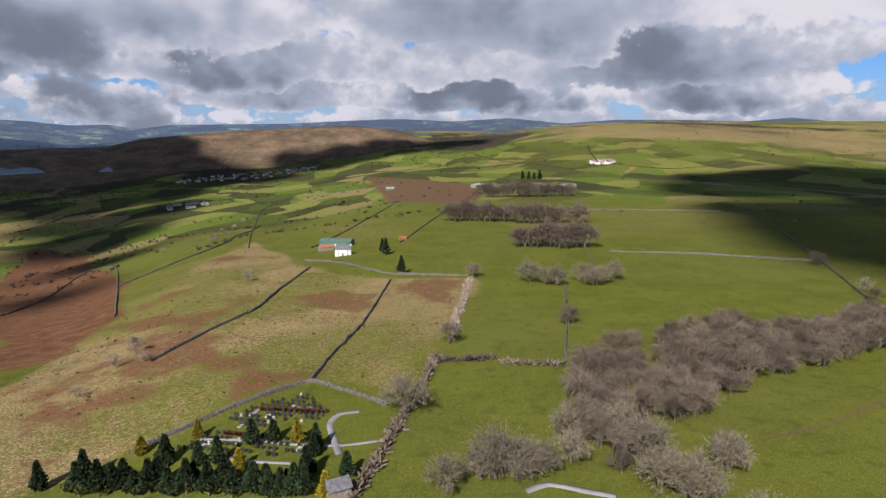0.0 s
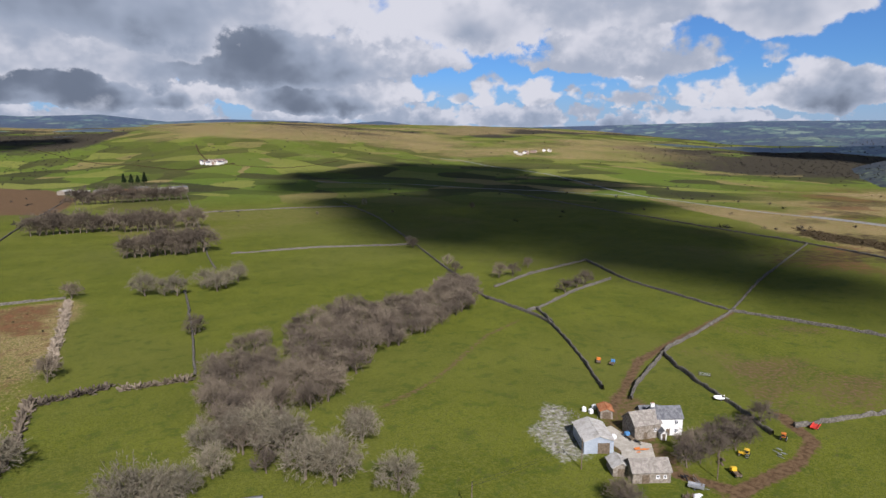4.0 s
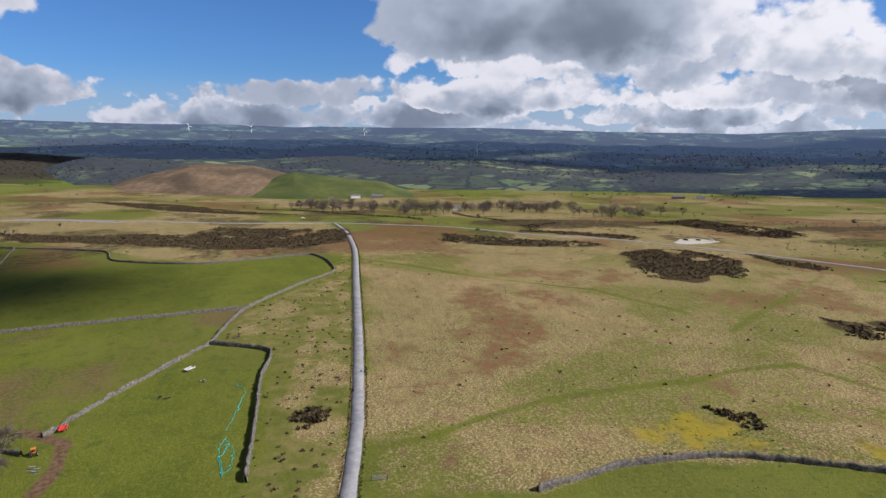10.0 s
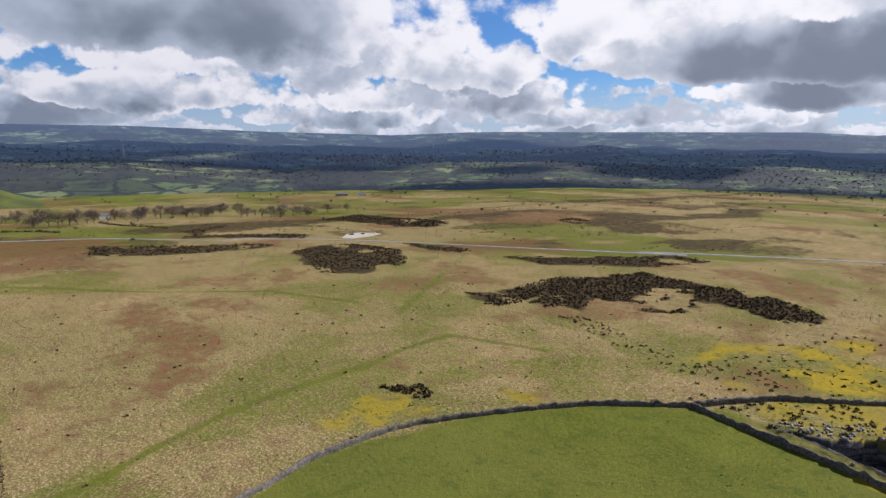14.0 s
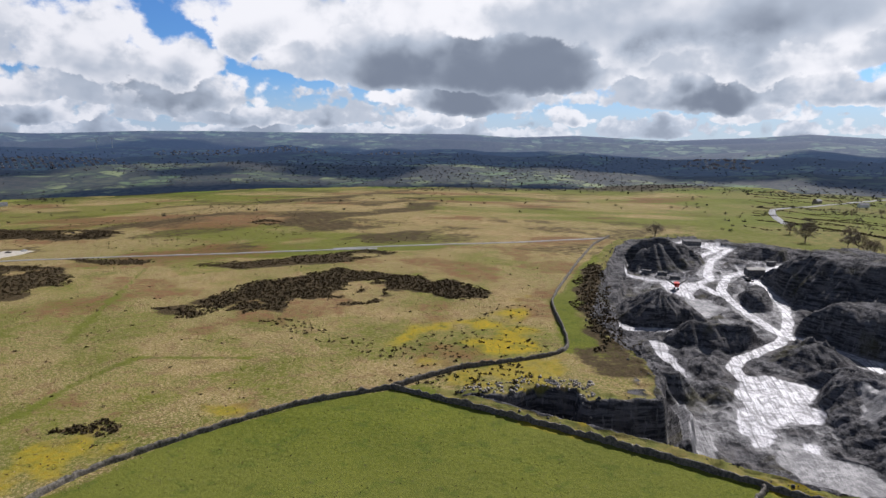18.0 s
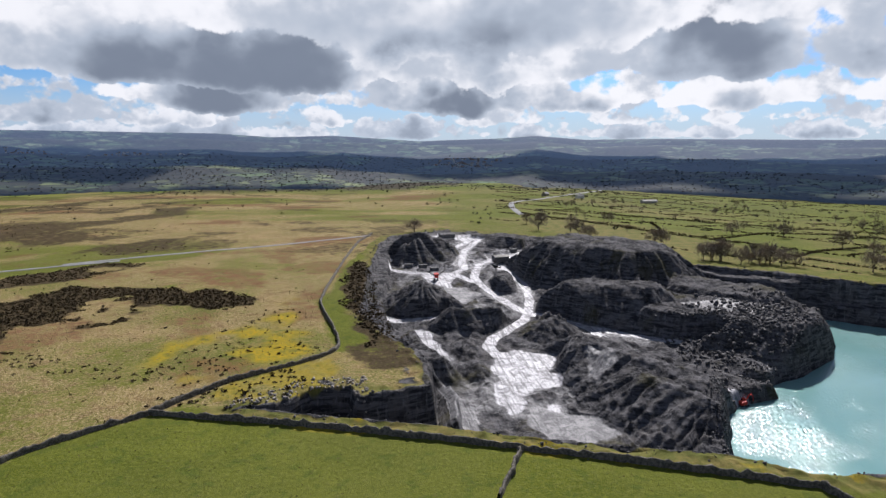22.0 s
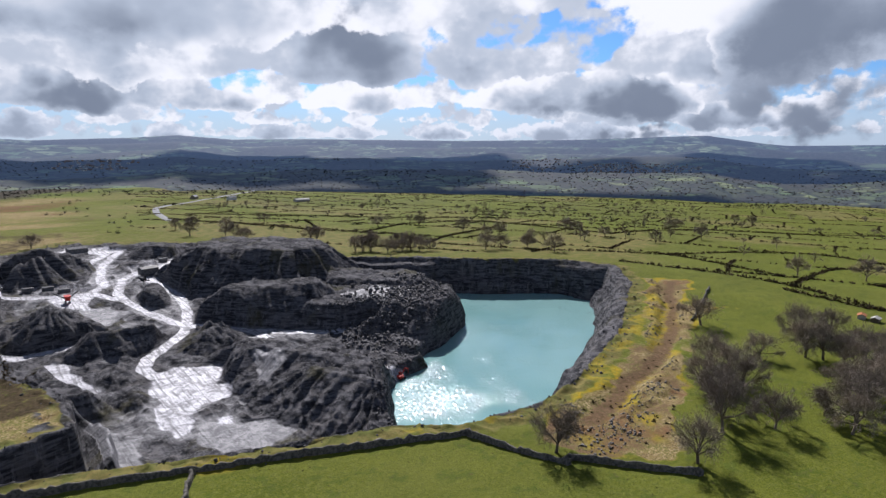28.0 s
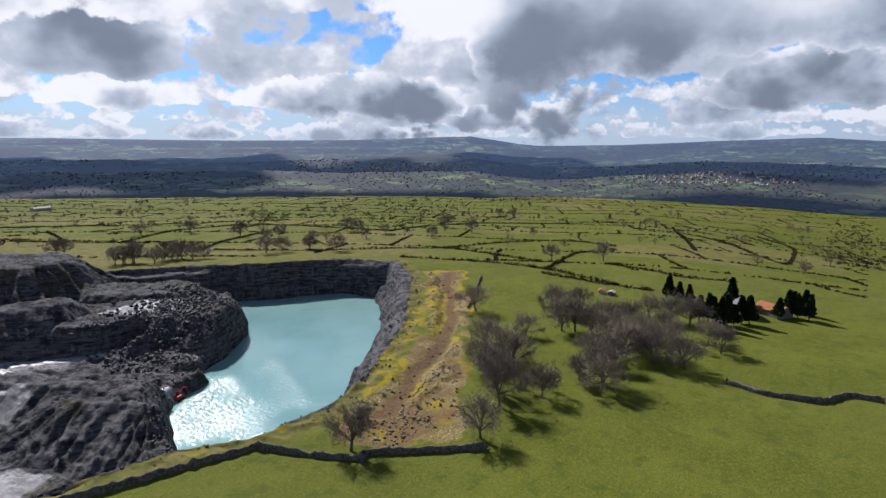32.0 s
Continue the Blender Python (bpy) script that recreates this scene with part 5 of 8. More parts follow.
def twig_mesh(name, twigs, seed, material, width, split):
    """Fine twigs as slim three-cornered blades, each with side sprigs."""
    rng = np.random.default_rng(seed)
    a = np.array([t[0] for t in twigs])
    b = np.array([t[1] for t in twigs])
    p0, p1 = [a], [b]
    for k in range(split):
        s = a + (b - a) * rng.uniform(0.2, 0.9, (len(a), 1))
        L = np.linalg.norm(b - a, axis=1)[:, None]
        d = (b - a) / L + rng.normal(0, 0.6, a.shape)
        d /= np.linalg.norm(d, axis=1)[:, None]
        p0.append(s)
        p1.append(s + d * L * rng.uniform(0.45, 0.85, (len(a), 1)))
    p0, p1 = np.concatenate(p0), np.concatenate(p1)
    side = np.cross(p1 - p0, rng.normal(0, 1, p0.shape))
    side /= np.linalg.norm(side, axis=1)[:, None] + 1e-9
    v = np.stack([p0 - side * width, p0 + side * width, p1], 1).reshape(-1, 3)
    return mesh_from(name, v, np.arange(len(v)).reshape(-1, 3), material)


def make_tree(seed, tall, spread, limbs, forks, sprays, split, width, twig=TWIG, label="", group="", wind=(0, 0)):
    wood, twigs = grow(seed, tall, spread, limbs, forks, sprays, wind)
    ob = thing("bare_tree", label, "tree", group)
    part("trunk", tubes_mesh("trunk", wood, BARK), BARK, ob)
    part("crown", twig_mesh("crown", twigs, seed, twig, width, split), twig, ob)
    ob.location = (0, 0, -4000)
    return ob


OAK_L = "broad bare winter oak with a rounded crown on pasture"
BELT_L = "leafless grey-brown tree in a dense woodland belt"
OAK_MODELS = [make_tree(s, 11.5 + s % 3, 13.0, 9, 9, 10, 5, 0.036, TWIG, OAK_L, "oaks by the quarry") for s in (11, 12, 13, 14)]
BELT_MODELS = [make_tree(s, 10.0, 9.0, 8, 7, 7, 5, 0.05, BELT_TWIG, BELT_L, "woodland belt") for s in (21, 22, 23)]
PALE_MODELS = [make_tree(s, 11.5, 11.5, 8, 8, 8, 5, 0.055, PALE_TWIG, "pale lichened bare willow beside the fields", "pale willows") for s in (31, 32)]
SMALL_MODELS = [make_tree(s, 6.5, 6.0, 6, 5, 6, 3, 0.06, TWIG, "leafless hawthorn standing alone in rough grazing", "scattered thorns") for s in (41, 42, 43)]
FAR_MODELS = [make_tree(s, 12.0, 12.0, 7, 5, 6, 4, 0.12, TWIG, "bare field tree among distant hedgerows", "field trees") for s in (51, 52, 53)]
ROW_MODELS = [make_tree(s, 20.0, 16.0, 7, 7, 7, 4, 0.16, BELT_TWIG, "tall bare beech in a planted windbreak row", "windbreak trees") for s in (61, 62, 63)]


def plant(models, pts, size=(0.8, 1.2), label="", group="", seed=0, sink=0.0):
    rng = random.Random(seed)
    for p in pts:
        if -330 < p[0] < 70 and -600 < p[1] < -130 and inside(RIM, np.array([float(p[0])]), np.array([float(p[1])]))[0] > -3:
            continue
        s = rng.uniform(*size)
        m = rng.choice(models)
        c = copy_thing(m, Matrix.Identity(4))
        c.matrix_basis = Matrix.LocRotScale((p[0], p[1], h1(*p[:2]) - sink), Euler((rng.gauss(0, 0.03), rng.gauss(0, 0.03), rng.uniform(0, 6.28))), (s * rng.uniform(0.9, 1.15), s, s * rng.uniform(0.88, 1.1)))
        tagged(c, label, "", group)


def scatter(outline, count, gap, seed):
    """Points strewn inside a plan outline, no two nearer than gap."""
    rng = random.Random(seed)
    xs, ys = [p[0] for p in outline], [p[1] for p in outline]
    out = []
    for _ in range(count * 30):
        p = (rng.uniform(min(xs), max(xs)), rng.uniform(min(ys), max(ys)))
        if float(inside(outline, np.array([p[0]]), np.array([p[1]]))[0]) > 0 and all((p[0] - q[0]) ** 2 + (p[1] - q[1]) ** 2 > gap * gap for q in out):
            out.append(p)
            if len(out) == count:
                break
    return out


plant(OAK_MODELS, OAKS, (0.85, 1.2), seed=1)
plant(OAK_MODELS, OAKS_B, (0.7, 1.0), seed=2)
plant(PALE_MODELS, WILLOWS, (0.8, 1.1), seed=3)
plant(BELT_MODELS, scatter(BELT, 130, 4.4, 4), (0.65, 1.05), seed=5)
plant(PALE_MODELS, WILLOWS_B[:8], (0.5, 0.8), seed=33)
plant(BELT_MODELS, WILLOWS_B[8:], (0.6, 0.9), seed=34)
plant(BELT_MODELS, LONE, (0.6, 0.95), "lone leafless tree by a field wall", "field edge trees", 6)
plant(SMALL_MODELS, THORNS, (0.7, 1.3), seed=7)
plant(BELT_MODELS, FARM_TREES, (0.5, 0.72), "bare garden tree beside the white farmhouse", "farmhouse trees", 8)
plant(FAR_MODELS, MOOR_EDGE, (1.0, 1.7), "grey bare tree along the moor edge", "moor edge trees", 9)
plant(FAR_MODELS, [p for p in RIM_TREES if inside(RIM, np.array([float(p[0])]), np.array([float(p[1])]))[0] < -4], (0.8, 1.25), seed=10)
plant(FAR_MODELS, PLAIN, (0.9, 1.4), seed=11)


def joined_trees(models, pts, size, label, seed, keep=3):
    """Far trees past counting, one mesh: trunks and a thinned crown."""
    rng = np.random.default_rng(seed)
    got = []
    for m in models:
        V, F, n = [], [], 0
        for o in m.children:
            v = np.zeros(len(o.data.vertices) * 3)
            o.data.vertices.foreach_get("co", v)
            f = [list(q.vertices) for q in o.data.polygons]
            f = f[::keep] if o.name.startswith("crown") else f
            F += [[k + n for k in (q if len(q) == 4 else q + q[-1:])] for q in f]
            V.append(v.reshape(-1, 3))
            n += len(V[-1])
        got.append((np.concatenate(V), np.array(F)))
    V, F, n = [], [], 0
    for x, y in pts:
        v, f = got[rng.integers(len(got))]
        a, k = rng.uniform(0, 6.28), rng.uniform(*size)
        turned = np.stack([v[:, 0] * np.cos(a) - v[:, 1] * np.sin(a), v[:, 0] * np.sin(a) + v[:, 1] * np.cos(a), v[:, 2]], -1) * k
        V.append(turned + np.array([x, y, h1(x, y)]))
        F.append(f + n)
        n += len(v)
    quads = np.concatenate(F)
    me = bpy.data.meshes.new("far_trees")
    me.from_pydata(np.concatenate(V).tolist(), [], [tuple(dict.fromkeys(q)) for q in quads.tolist()])
    me.materials.append(BELT_TWIG)
    return tagged(new("far_trees", me), label, "trees", kind="stuff")


jit = random.Random(77)
joined_trees(FAR_MODELS, [(px + jit.gauss(0, 20), py + jit.gauss(0, 20)) for px, py in MOOR_EDGE for _ in range(3)], (0.7, 1.4), "grey bare trees in a line along the moor edge", 79)
joined_trees(FAR_MODELS, [(q * math.cos(radians(w)), q * math.sin(radians(w))) for q, w in ((jit.uniform(520, 1350), jit.uniform(-176, -102)) for _ in range(130))], (0.6, 1.1), "bare hedgerow trees over the lowland fields", 81)
for k, row in enumerate((BLOCK_A, BLOCK_B, BLOCK_C, BLOCK_D)):
    plant(ROW_MODELS, row, (0.8, 1.05) if k < 3 else (0.9, 1.2), seed=12 + k)


def conifer_mesh(seed, tall, wide, leaf, material, pointed=0.9, start=0.03, count=1500):
    """A crown of small leaf sprays on a tapering, uneven outline."""
    rng = np.random.default_rng(seed)
    u = rng.uniform(0, 1, count) ** 0.85
    a = rng.uniform(0, 2 * np.pi, count)
    lobes = 1 + 0.16 * np.sin(a * 3 + seed + u * 5) + 0.14 * np.sin(a * 5 + u * 17 + seed * 2)
    prof = np.where(u < 0.2, 0.55 + 2.2 * u, 1.0 - np.clip((u - 0.2) / 0.8, 0, 1) ** (1.0 / pointed) * 0.97) * lobes
    r = wide * 0.5 * prof * np.sqrt(rng.uniform(0.45, 1.0, count))
    p = np.stack([r * np.cos(a), r * np.sin(a), tall * (start + u * (1 - start))], -1)
    out = np.stack([np.cos(a) * 0.8, np.sin(a) * 0.8, np.full(count, 0.35)], -1) + rng.normal(0, 0.5, (count, 3))
    out /= np.linalg.norm(out, axis=1)[:, None]
    side = np.cross(out, rng.normal(0, 1, (count, 3)))
    side /= np.linalg.norm(side, axis=1)[:, None]
    L = leaf * rng.uniform(0.6, 1.4, count)[:, None]
    v = np.stack([p - side * L * 0.5, p + side * L * 0.5, p + out * L * 1.2 + side * L * 0.15, p + out * L * 0.9 - side * L * 0.55], 1)
    return mesh_from("crown", v.reshape(-1, 3), np.arange(count * 4).reshape(-1, 4), material)


def make_conifer(name, seed, tall, wide, leaf, material, label, group, pointed=0.9, start=0.03, count=1500):
    ob = thing(name, label, "tree", group)
    part("trunk", tubes_mesh("trunk", [((0, 0, -0.5), (0, 0, tall * 0.55), tall * 0.028, tall * 0.012), ((0, 0, tall * 0.55), (0, 0, tall * 0.9), tall * 0.012, 0.02)], BARK, 6), BARK, ob)
    part("crown", conifer_mesh(seed, tall, wide, leaf, material, pointed, start, count), material, ob)
    ob.location = (0, 0, -4000)
    return ob


DARK = [make_conifer("conifer", s, 9.0, 5.0, 0.55, YEW, "dark green cypress among the graves", "cemetery conifers", 1.2) for s in (1, 2)]
GOLDEN = [make_conifer("golden_conifer", s, 7.5, 4.2, 0.5, GOLD, "golden-yellow cypress in the cemetery", "golden conifers", 1.2) for s in (3, 4)]
PINE = [make_conifer("pine", s, 11.0, 8.0, 0.6, YEW, "dark spreading pine at the cemetery edge", "cemetery pines", 1.9, 0.22, 1500) for s in (5, 6)]
FIR = [make_conifer("fir", s, 12.0, 5.5, 0.7, YEW, "dark evergreen fir sheltering the farm", "farm firs", 1.3, 0.15, 1300) for s in (7, 8)]
plant(DARK, YEWS_DARK, (0.62, 0.86), seed=20)
plant(GOLDEN, YEWS_GOLD, (0.62, 0.85), seed=21)
plant(PINE, PINES, (0.50, 0.74), seed=22)
plant(FIR, FIRS, (0.8, 1.15), seed=23)
plant(FIR, FIRS_FAR[:3], (0.8, 0.9), "dark round evergreen beside the white cottage", "cottage evergreens", 24)
plant(FIR, FIRS_FAR[3:], (1.4, 1.7), "dark evergreen behind the hilltop farm", "hilltop evergreens", 25)
for m in (*OAK_MODELS, *BELT_MODELS, *PALE_MODELS, *SMALL_MODELS, *FAR_MODELS, *ROW_MODELS, *DARK, *GOLDEN, *PINE, *FIR):
    for o in (*m.children_recursive, m):
        bpy.data.objects.remove(o)


# ---- scrub, hedges and far woods ----
def clumps(name, x, y, size, blades, material, label, category, seed, squash=0.75, width=0.11, top=None):
    """Many twiggy clumps in one mesh: blades that spring from the ground."""
    rng = np.random.default_rng(seed)
    n = len(x)
    z = (top or height)(x, y)
    c = np.repeat(np.stack([x, y, z], -1), blades, 0)
    s = np.repeat(size, blades)[:, None]
    d = rng.normal(0, 1, (n * blades, 3))
    d[:, 2] = np.abs(d[:, 2]) * squash + 0.1
    d /= np.linalg.norm(d, axis=1)[:, None]
    p0 = c + d * s * rng.uniform(0.05, 0.45, (n * blades, 1))
    p1 = c + d * s * rng.uniform(0.75, 1.1, (n * blades, 1))
    side = np.cross(d, rng.normal(0, 1, d.shape))
    side /= np.linalg.norm(side, axis=1)[:, None] + 1e-9
    v = np.stack([p0 - side * s * width, p0 + side * s * width, p1 + side * s * width * 0.9, p1 - side * s * width * 0.6], 1).reshape(-1, 3)
    ob = new(name, mesh_from(name, v, np.arange(len(v)).reshape(-1, 4), material))
    return tagged(ob, label, category, kind="stuff")


def hedge(pts, tall, label, seed, gap=0.9, material=TWIG, gappy=0.15):
    c = resample(pts, gap)
    rng = np.random.default_rng(seed)
    keep = (fbm(c[:, 0], c[:, 1], 25, seed, 2) > -1 + gappy * 2)
    c = c[keep] + rng.normal(0, 0.5, (keep.sum(), 2))
    return clumps("hedge", c[:, 0], c[:, 1], tall * rng.uniform(0.6, 1.2, len(c)), 16, material, label, "hedge", seed, 1.0)


hedge(HEDGE_A, 2.3, "tall leafless hedgerow beside the cemetery field", 1, material=BELT_TWIG)
hedge(HEDGE_B, 2.4, "bare hawthorn hedge between two pastures", 2, material=BELT_TWIG)
hedge(HEDGE_C, 2.4, "bare hawthorn hedge with a gap", 3, material=BELT_TWIG)
hedge(HEDGE_D, 2.2, "thin overgrown hedge on a field wall", 4, gappy=0.35)
for k, line in enumerate((FIELD_1, FIELD_2, FIELD_3, FIELD_4, FIELD_5, FIELD_6, FIELD_7, FIELD_8, FIELD_9, FIELD_10, FIELD_11, FIELD_12, FIELD_13, FIELD_14, FIELD_15, FIELD_16, FIELD_17, FIELD_18, FIELD_19, FIELD_20, FIELD_21, FIELD_22)):
    hedge(line, 2.2, "dark field boundary hedge across the lowland pastures", 30 + k, 2.2, GORSE_MAT, 0.1)


def strewn(outlines, count, seed, cut=None):
    rng = np.random.default_rng(seed)
    px, py = [], []
    for o in outlines:
        xs, ys = [p[0] for p in o], [p[1] for p in o]
        x, y = rng.uniform(min(xs), max(xs), count), rng.uniform(min(ys), max(ys), count)
        ok = inside(o, x, y) + fbm(x, y, 22, seed, 3) * 9 > 0
        if cut:
            ok &= fbm(x, y, cut[0], 68, 4) > cut[1]
        px.append(x[ok])
        py.append(y[ok])
    return np.concatenate(px), np.concatenate(py)


def bed(outlines, near, far, seed, cut):
    """Points over plan outlines at so many to the square metre, thinner far off."""
    rng = np.random.default_rng(seed)
    px, py = [], []
    for o in outlines:
        xs, ys = np.array([p[0] for p in o]), np.array([p[1] for p in o])
        r = math.hypot(xs.mean(), ys.mean())
        n = int((np.ptp(xs) + 8) * (np.ptp(ys) + 8) * (near if r < 330 else far))
        x, y = rng.uniform(xs.min() - 4, xs.max() + 4, n), rng.uniform(ys.min() - 4, ys.max() + 4, n)
        ok = (inside(o, x, y) + fbm(x, y, 14, seed, 3) * 8 > 0) & (fbm(x, y, 22, 68, 4) > cut)
        px.append(x[ok])
        py.append(y[ok])
    return np.concatenate(px), np.concatenate(py)


rng = np.random.default_rng(5)
gx, gy = bed((*GORSE[:4], GORSE[6], GORSE_E), 0.60, 0.30, 6, -0.36)
clumps("gorse_scrub", gx, gy, rng.uniform(0.35, 1.0, len(gx)), 9, GORSE_MAT, "dark brown gorse and heather scrub on the moor", "gorse", 7, 0.7, 0.22)
gx, gy = bed((*GORSE[4:6], *GORSE[7:]), 0.3, 0.10, 8, -0.36)
clumps("far_gorse", gx, gy, rng.uniform(0.6, 1.6, len(gx)), 8, GORSE_MAT, "dark gorse beds beside the moor road", "gorse", 8, 0.6, 0.24)
gx, gy = strewn((MOSS_HOLLOW, [(170, -209), (164, -222), (123, -212), (91, -199), (88, -188), (123, -200)], [(152, -106), (146, -118), (138, -118), (136, -110)], [(40, -180), (60, -172), (84, -170), (60, -192), (44, -205)]), 260, 18)
clumps("hollow_scrub", gx, gy, rng.uniform(0.3, 1.0, len(gx)), 12, GORSE_MAT, "scattered dark gorse bushes in the mossy hollow", "gorse", 18, 0.75, 0.2)
gx, gy = strewn((HEATH_FAR,), 9000, 8, (60, 0.06))
clumps("heather", gx, gy, rng.uniform(0.5, 1.3, len(gx)), 6, GORSE_MAT, "dark heather patches along the moor road", "heather", 9, 0.6, 0.25)
gx, gy = strewn((HEATH_MOOR, HEATH_VERGE, HEATH_SLOPE, MOSS_BENCH, HEATH_CROSS), 620, 10)
clumps("rushes", gx, gy, rng.uniform(0.25, 0.9, len(gx)), 12, GORSE_MAT, "scattered low bushes and rushes in rough grass", "shrub", 11, 0.7, 0.2)
# tussocks of bleached moor grass near the road
TUSSOCK = mottled("bleached_tussock", (0.20, 0.155, 0.065), (0.33, 0.25, 0.125), 0.3, 0.95, 5.0, 0.0, 0.01)
gx, gy = strewn((HEATH_MOOR,), 26000, 12)
near = np.hypot(gx, gy) < 330
gx, gy = gx[near], gy[near]
clumps("moor_grass", gx, gy, rng.uniform(0.18, 0.5, len(gx)), 5, TUSSOCK, "bleached tussocks of dry moor grass", "grass", 13, 0.8, 0.22)
gx, gy = strewn((HEATH_SLOPE,), 9000, 14)
near = np.hypot(gx, gy) < 330
clumps("slope_grass", gx[near], gy[near], rng.uniform(0.2, 0.5, near.sum()), 5, TUSSOCK, "dry grass tussocks on the bracken slope", "grass", 15, 0.8, 0.22)
# dark tufts over the near pasture
gx, gy = strewn(([(118, -44), (125, -92), (100, -144), (80, -166), (-87, -125), (-99, -98), (-204, -41), (-170, 20), (0, -70)],), 5200, 21, (30, -0.1))
clumps("pasture_tufts", gx, gy, rng.uniform(0.10, 0.26, len(gx)), 6, GORSE_MAT, "small dark tufts dotted over the pasture", "grass", 22, 0.7, 0.25)
for side in (-2.5, 2.4):
    c = resample(ROAD, 0.8)
    d = np.gradient(c, axis=0)
    d /= np.linalg.norm(d, axis=1)[:, None]
    c = c + np.stack([-d[:, 1], d[:, 0]], -1) * (side + rng.normal(0, 0.22, len(c)))[:, None]
    clumps("verge_rushes", c[:, 0], c[:, 1], rng.uniform(0.25, 0.55, len(c)), 9, GORSE_MAT, "dark rushes in the ditch along the moor road", "rushes", 23, 0.7, 0.22)
# the clump of gorse on the verge
gx, gy = rng.normal(166, 3.0, 60), rng.normal(6.0, 2.2, 60)
clumps("gorse_clump", gx, gy, rng.uniform(0.8, 1.6, 60), 16, GORSE_MAT, "round dark gorse clump on the road verge", "gorse", 16, 0.8, 0.16)


def far_woods():
    rng = np.random.default_rng(77)
    n = 110000
    r = np.exp(rng.uniform(math.log(620), math.log(3400), n))
    b = rng.uniform(-180, 180, n)
    x, y = r * np.cos(np.radians(b)), r * np.sin(np.radians(b))
    wood = smooth(700, 1100, r) * smooth(-0.04, 0.16, fbm(x, y, 420, 73, 4))
    wood = np.maximum(wood, smooth(1600, 1700, r) * smooth(0.0, 0.2, fbm(x, y, 600, 87, 4)))
    lines = np.abs(fbm(x, y, 170, 81, 2)) < 0.035
    wood = wood * (1 - 0.85 * smooth(-35, -15, b) * smooth(1950, 1700, r))
    moor = smooth(18, 40, b) * smooth(100, 80, b)
    common = smooth(35, 20, b) * smooth(-97, -88, b) * smooth(1750, 1400, r)
    p = np.maximum.reduce([wood * 0.8, lines * 0.6, np.full(n, 0.010)]) * (1 - 0.92 * moor) * (1 - 0.97 * common)
    p = np.where((b > -175) & (b < -92) & (r < 1500), np.where(lines, 0.10, 0.004) + 0.12 * wood, p)
    ok = rng.uniform(0, 1, n) < p
    x, y = x[ok], y[ok]
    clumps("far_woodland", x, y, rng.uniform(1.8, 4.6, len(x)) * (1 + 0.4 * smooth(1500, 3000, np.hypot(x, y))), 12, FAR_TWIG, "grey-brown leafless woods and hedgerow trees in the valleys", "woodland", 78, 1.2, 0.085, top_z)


far_woods()


def field_hedges():
    """Low dark hedges that part the small fields of the plain beyond the lake."""
    rng = np.random.default_rng(91)
    n = 520000
    r = np.sqrt(rng.uniform(400 ** 2, 1650 ** 2, n))
    b = rng.uniform(-178, -96, n)
    x, y = r * np.cos(np.radians(b)), r * np.sin(np.radians(b))
    wx, wy = x + 26 * fbm(x, y, 210, 92, 2), y + 26 * fbm(x, y, 210, 93, 2)
    u, v = 0.86 * wx + 0.51 * wy, -0.51 * wx + 0.86 * wy
    row = np.floor(u / 85)
    v = v + 47 * (row % 3)
    near = np.minimum(np.abs(u / 85 - np.round(u / 85)) * 85, np.abs(v / 130 - np.round(v / 130)) * 130)
    gap = np.sin(np.round(u / 85) * 12.99 + np.floor(v / 130) * 78.2) * 43.7
    ok = (near < 1.0) & (gap - np.floor(gap) < 0.86) & (inside(RIM, x, y) < -40) & (smooth(-88, -98, b) > 0.5)
    x, y = x[ok], y[ok]
    clumps("field_hedge", x, y, rng.uniform(1.0, 2.0, len(x)), 7, GORSE_MAT, "low dark hedges parting small green fields", "hedge", 94, 0.9, 0.2)


field_hedges()

# ---- buildings ----
WHITE_WALL = mottled("whitewashed_render", (0.66, 0.65, 0.61), (0.80, 0.79, 0.76), 0.7, 0.9, 6.0, 0.2, 0.01)
STONE_WALL = mottled("grey_rubble_masonry", (0.17, 0.145, 0.115), (0.32, 0.28, 0.23), 1.6, 0.92, 3.0, 0.8, 0.06)
SLATE = mottled("weathered_slate", (0.10, 0.105, 0.115), (0.20, 0.20, 0.205), 1.2, 0.7, 5.0, 0.5, 0.02)
STONE_ROOF = mottled("lichened_stone_tiles", (0.20, 0.18, 0.155), (0.33, 0.30, 0.26), 1.2, 0.88, 5.0, 0.6, 0.03)
CEMENT_SHEET = mottled("corrugated_cement_sheet", (0.36, 0.34, 0.30), (0.52, 0.50, 0.46), 0.6, 0.85, 6.0, 0.3, 0.02)
BLUE_SHEET = mottled("pale_blue_steel_cladding", (0.30, 0.34, 0.39), (0.38, 0.42, 0.47), 0.6, 0.6, 6.0, 0.2, 0.01)
RUST_SHEET = mottled("rusted_corrugated_iron", (0.30, 0.095, 0.035), (0.42, 0.20, 0.10), 0.9, 0.9, 5.0, 0.4, 0.02)
GREEN_SHEET = mottled("faded_green_sheet", (0.07, 0.14, 0.11), (0.13, 0.20, 0.16), 0.5, 0.7, 5.0, 0.2, 0.01)
DARK_GLASS = mottled("dark_window_glass", (0.012, 0.014, 0.017), (0.03, 0.034, 0.04), 0.5, 0.15, 4.0, 0.0, 0.01)
WOOD = mottled("weathered_timber", (0.10, 0.075, 0.05), (0.20, 0.155, 0.11), 2.5, 0.9, 4.0, 0.4, 0.02)
STEEL = mottled("galvanised_steel", (0.42, 0.43, 0.44), (0.55, 0.56, 0.57), 2.0, 0.45, 4.0, 0.1, 0.01, 0.0, 0.7)
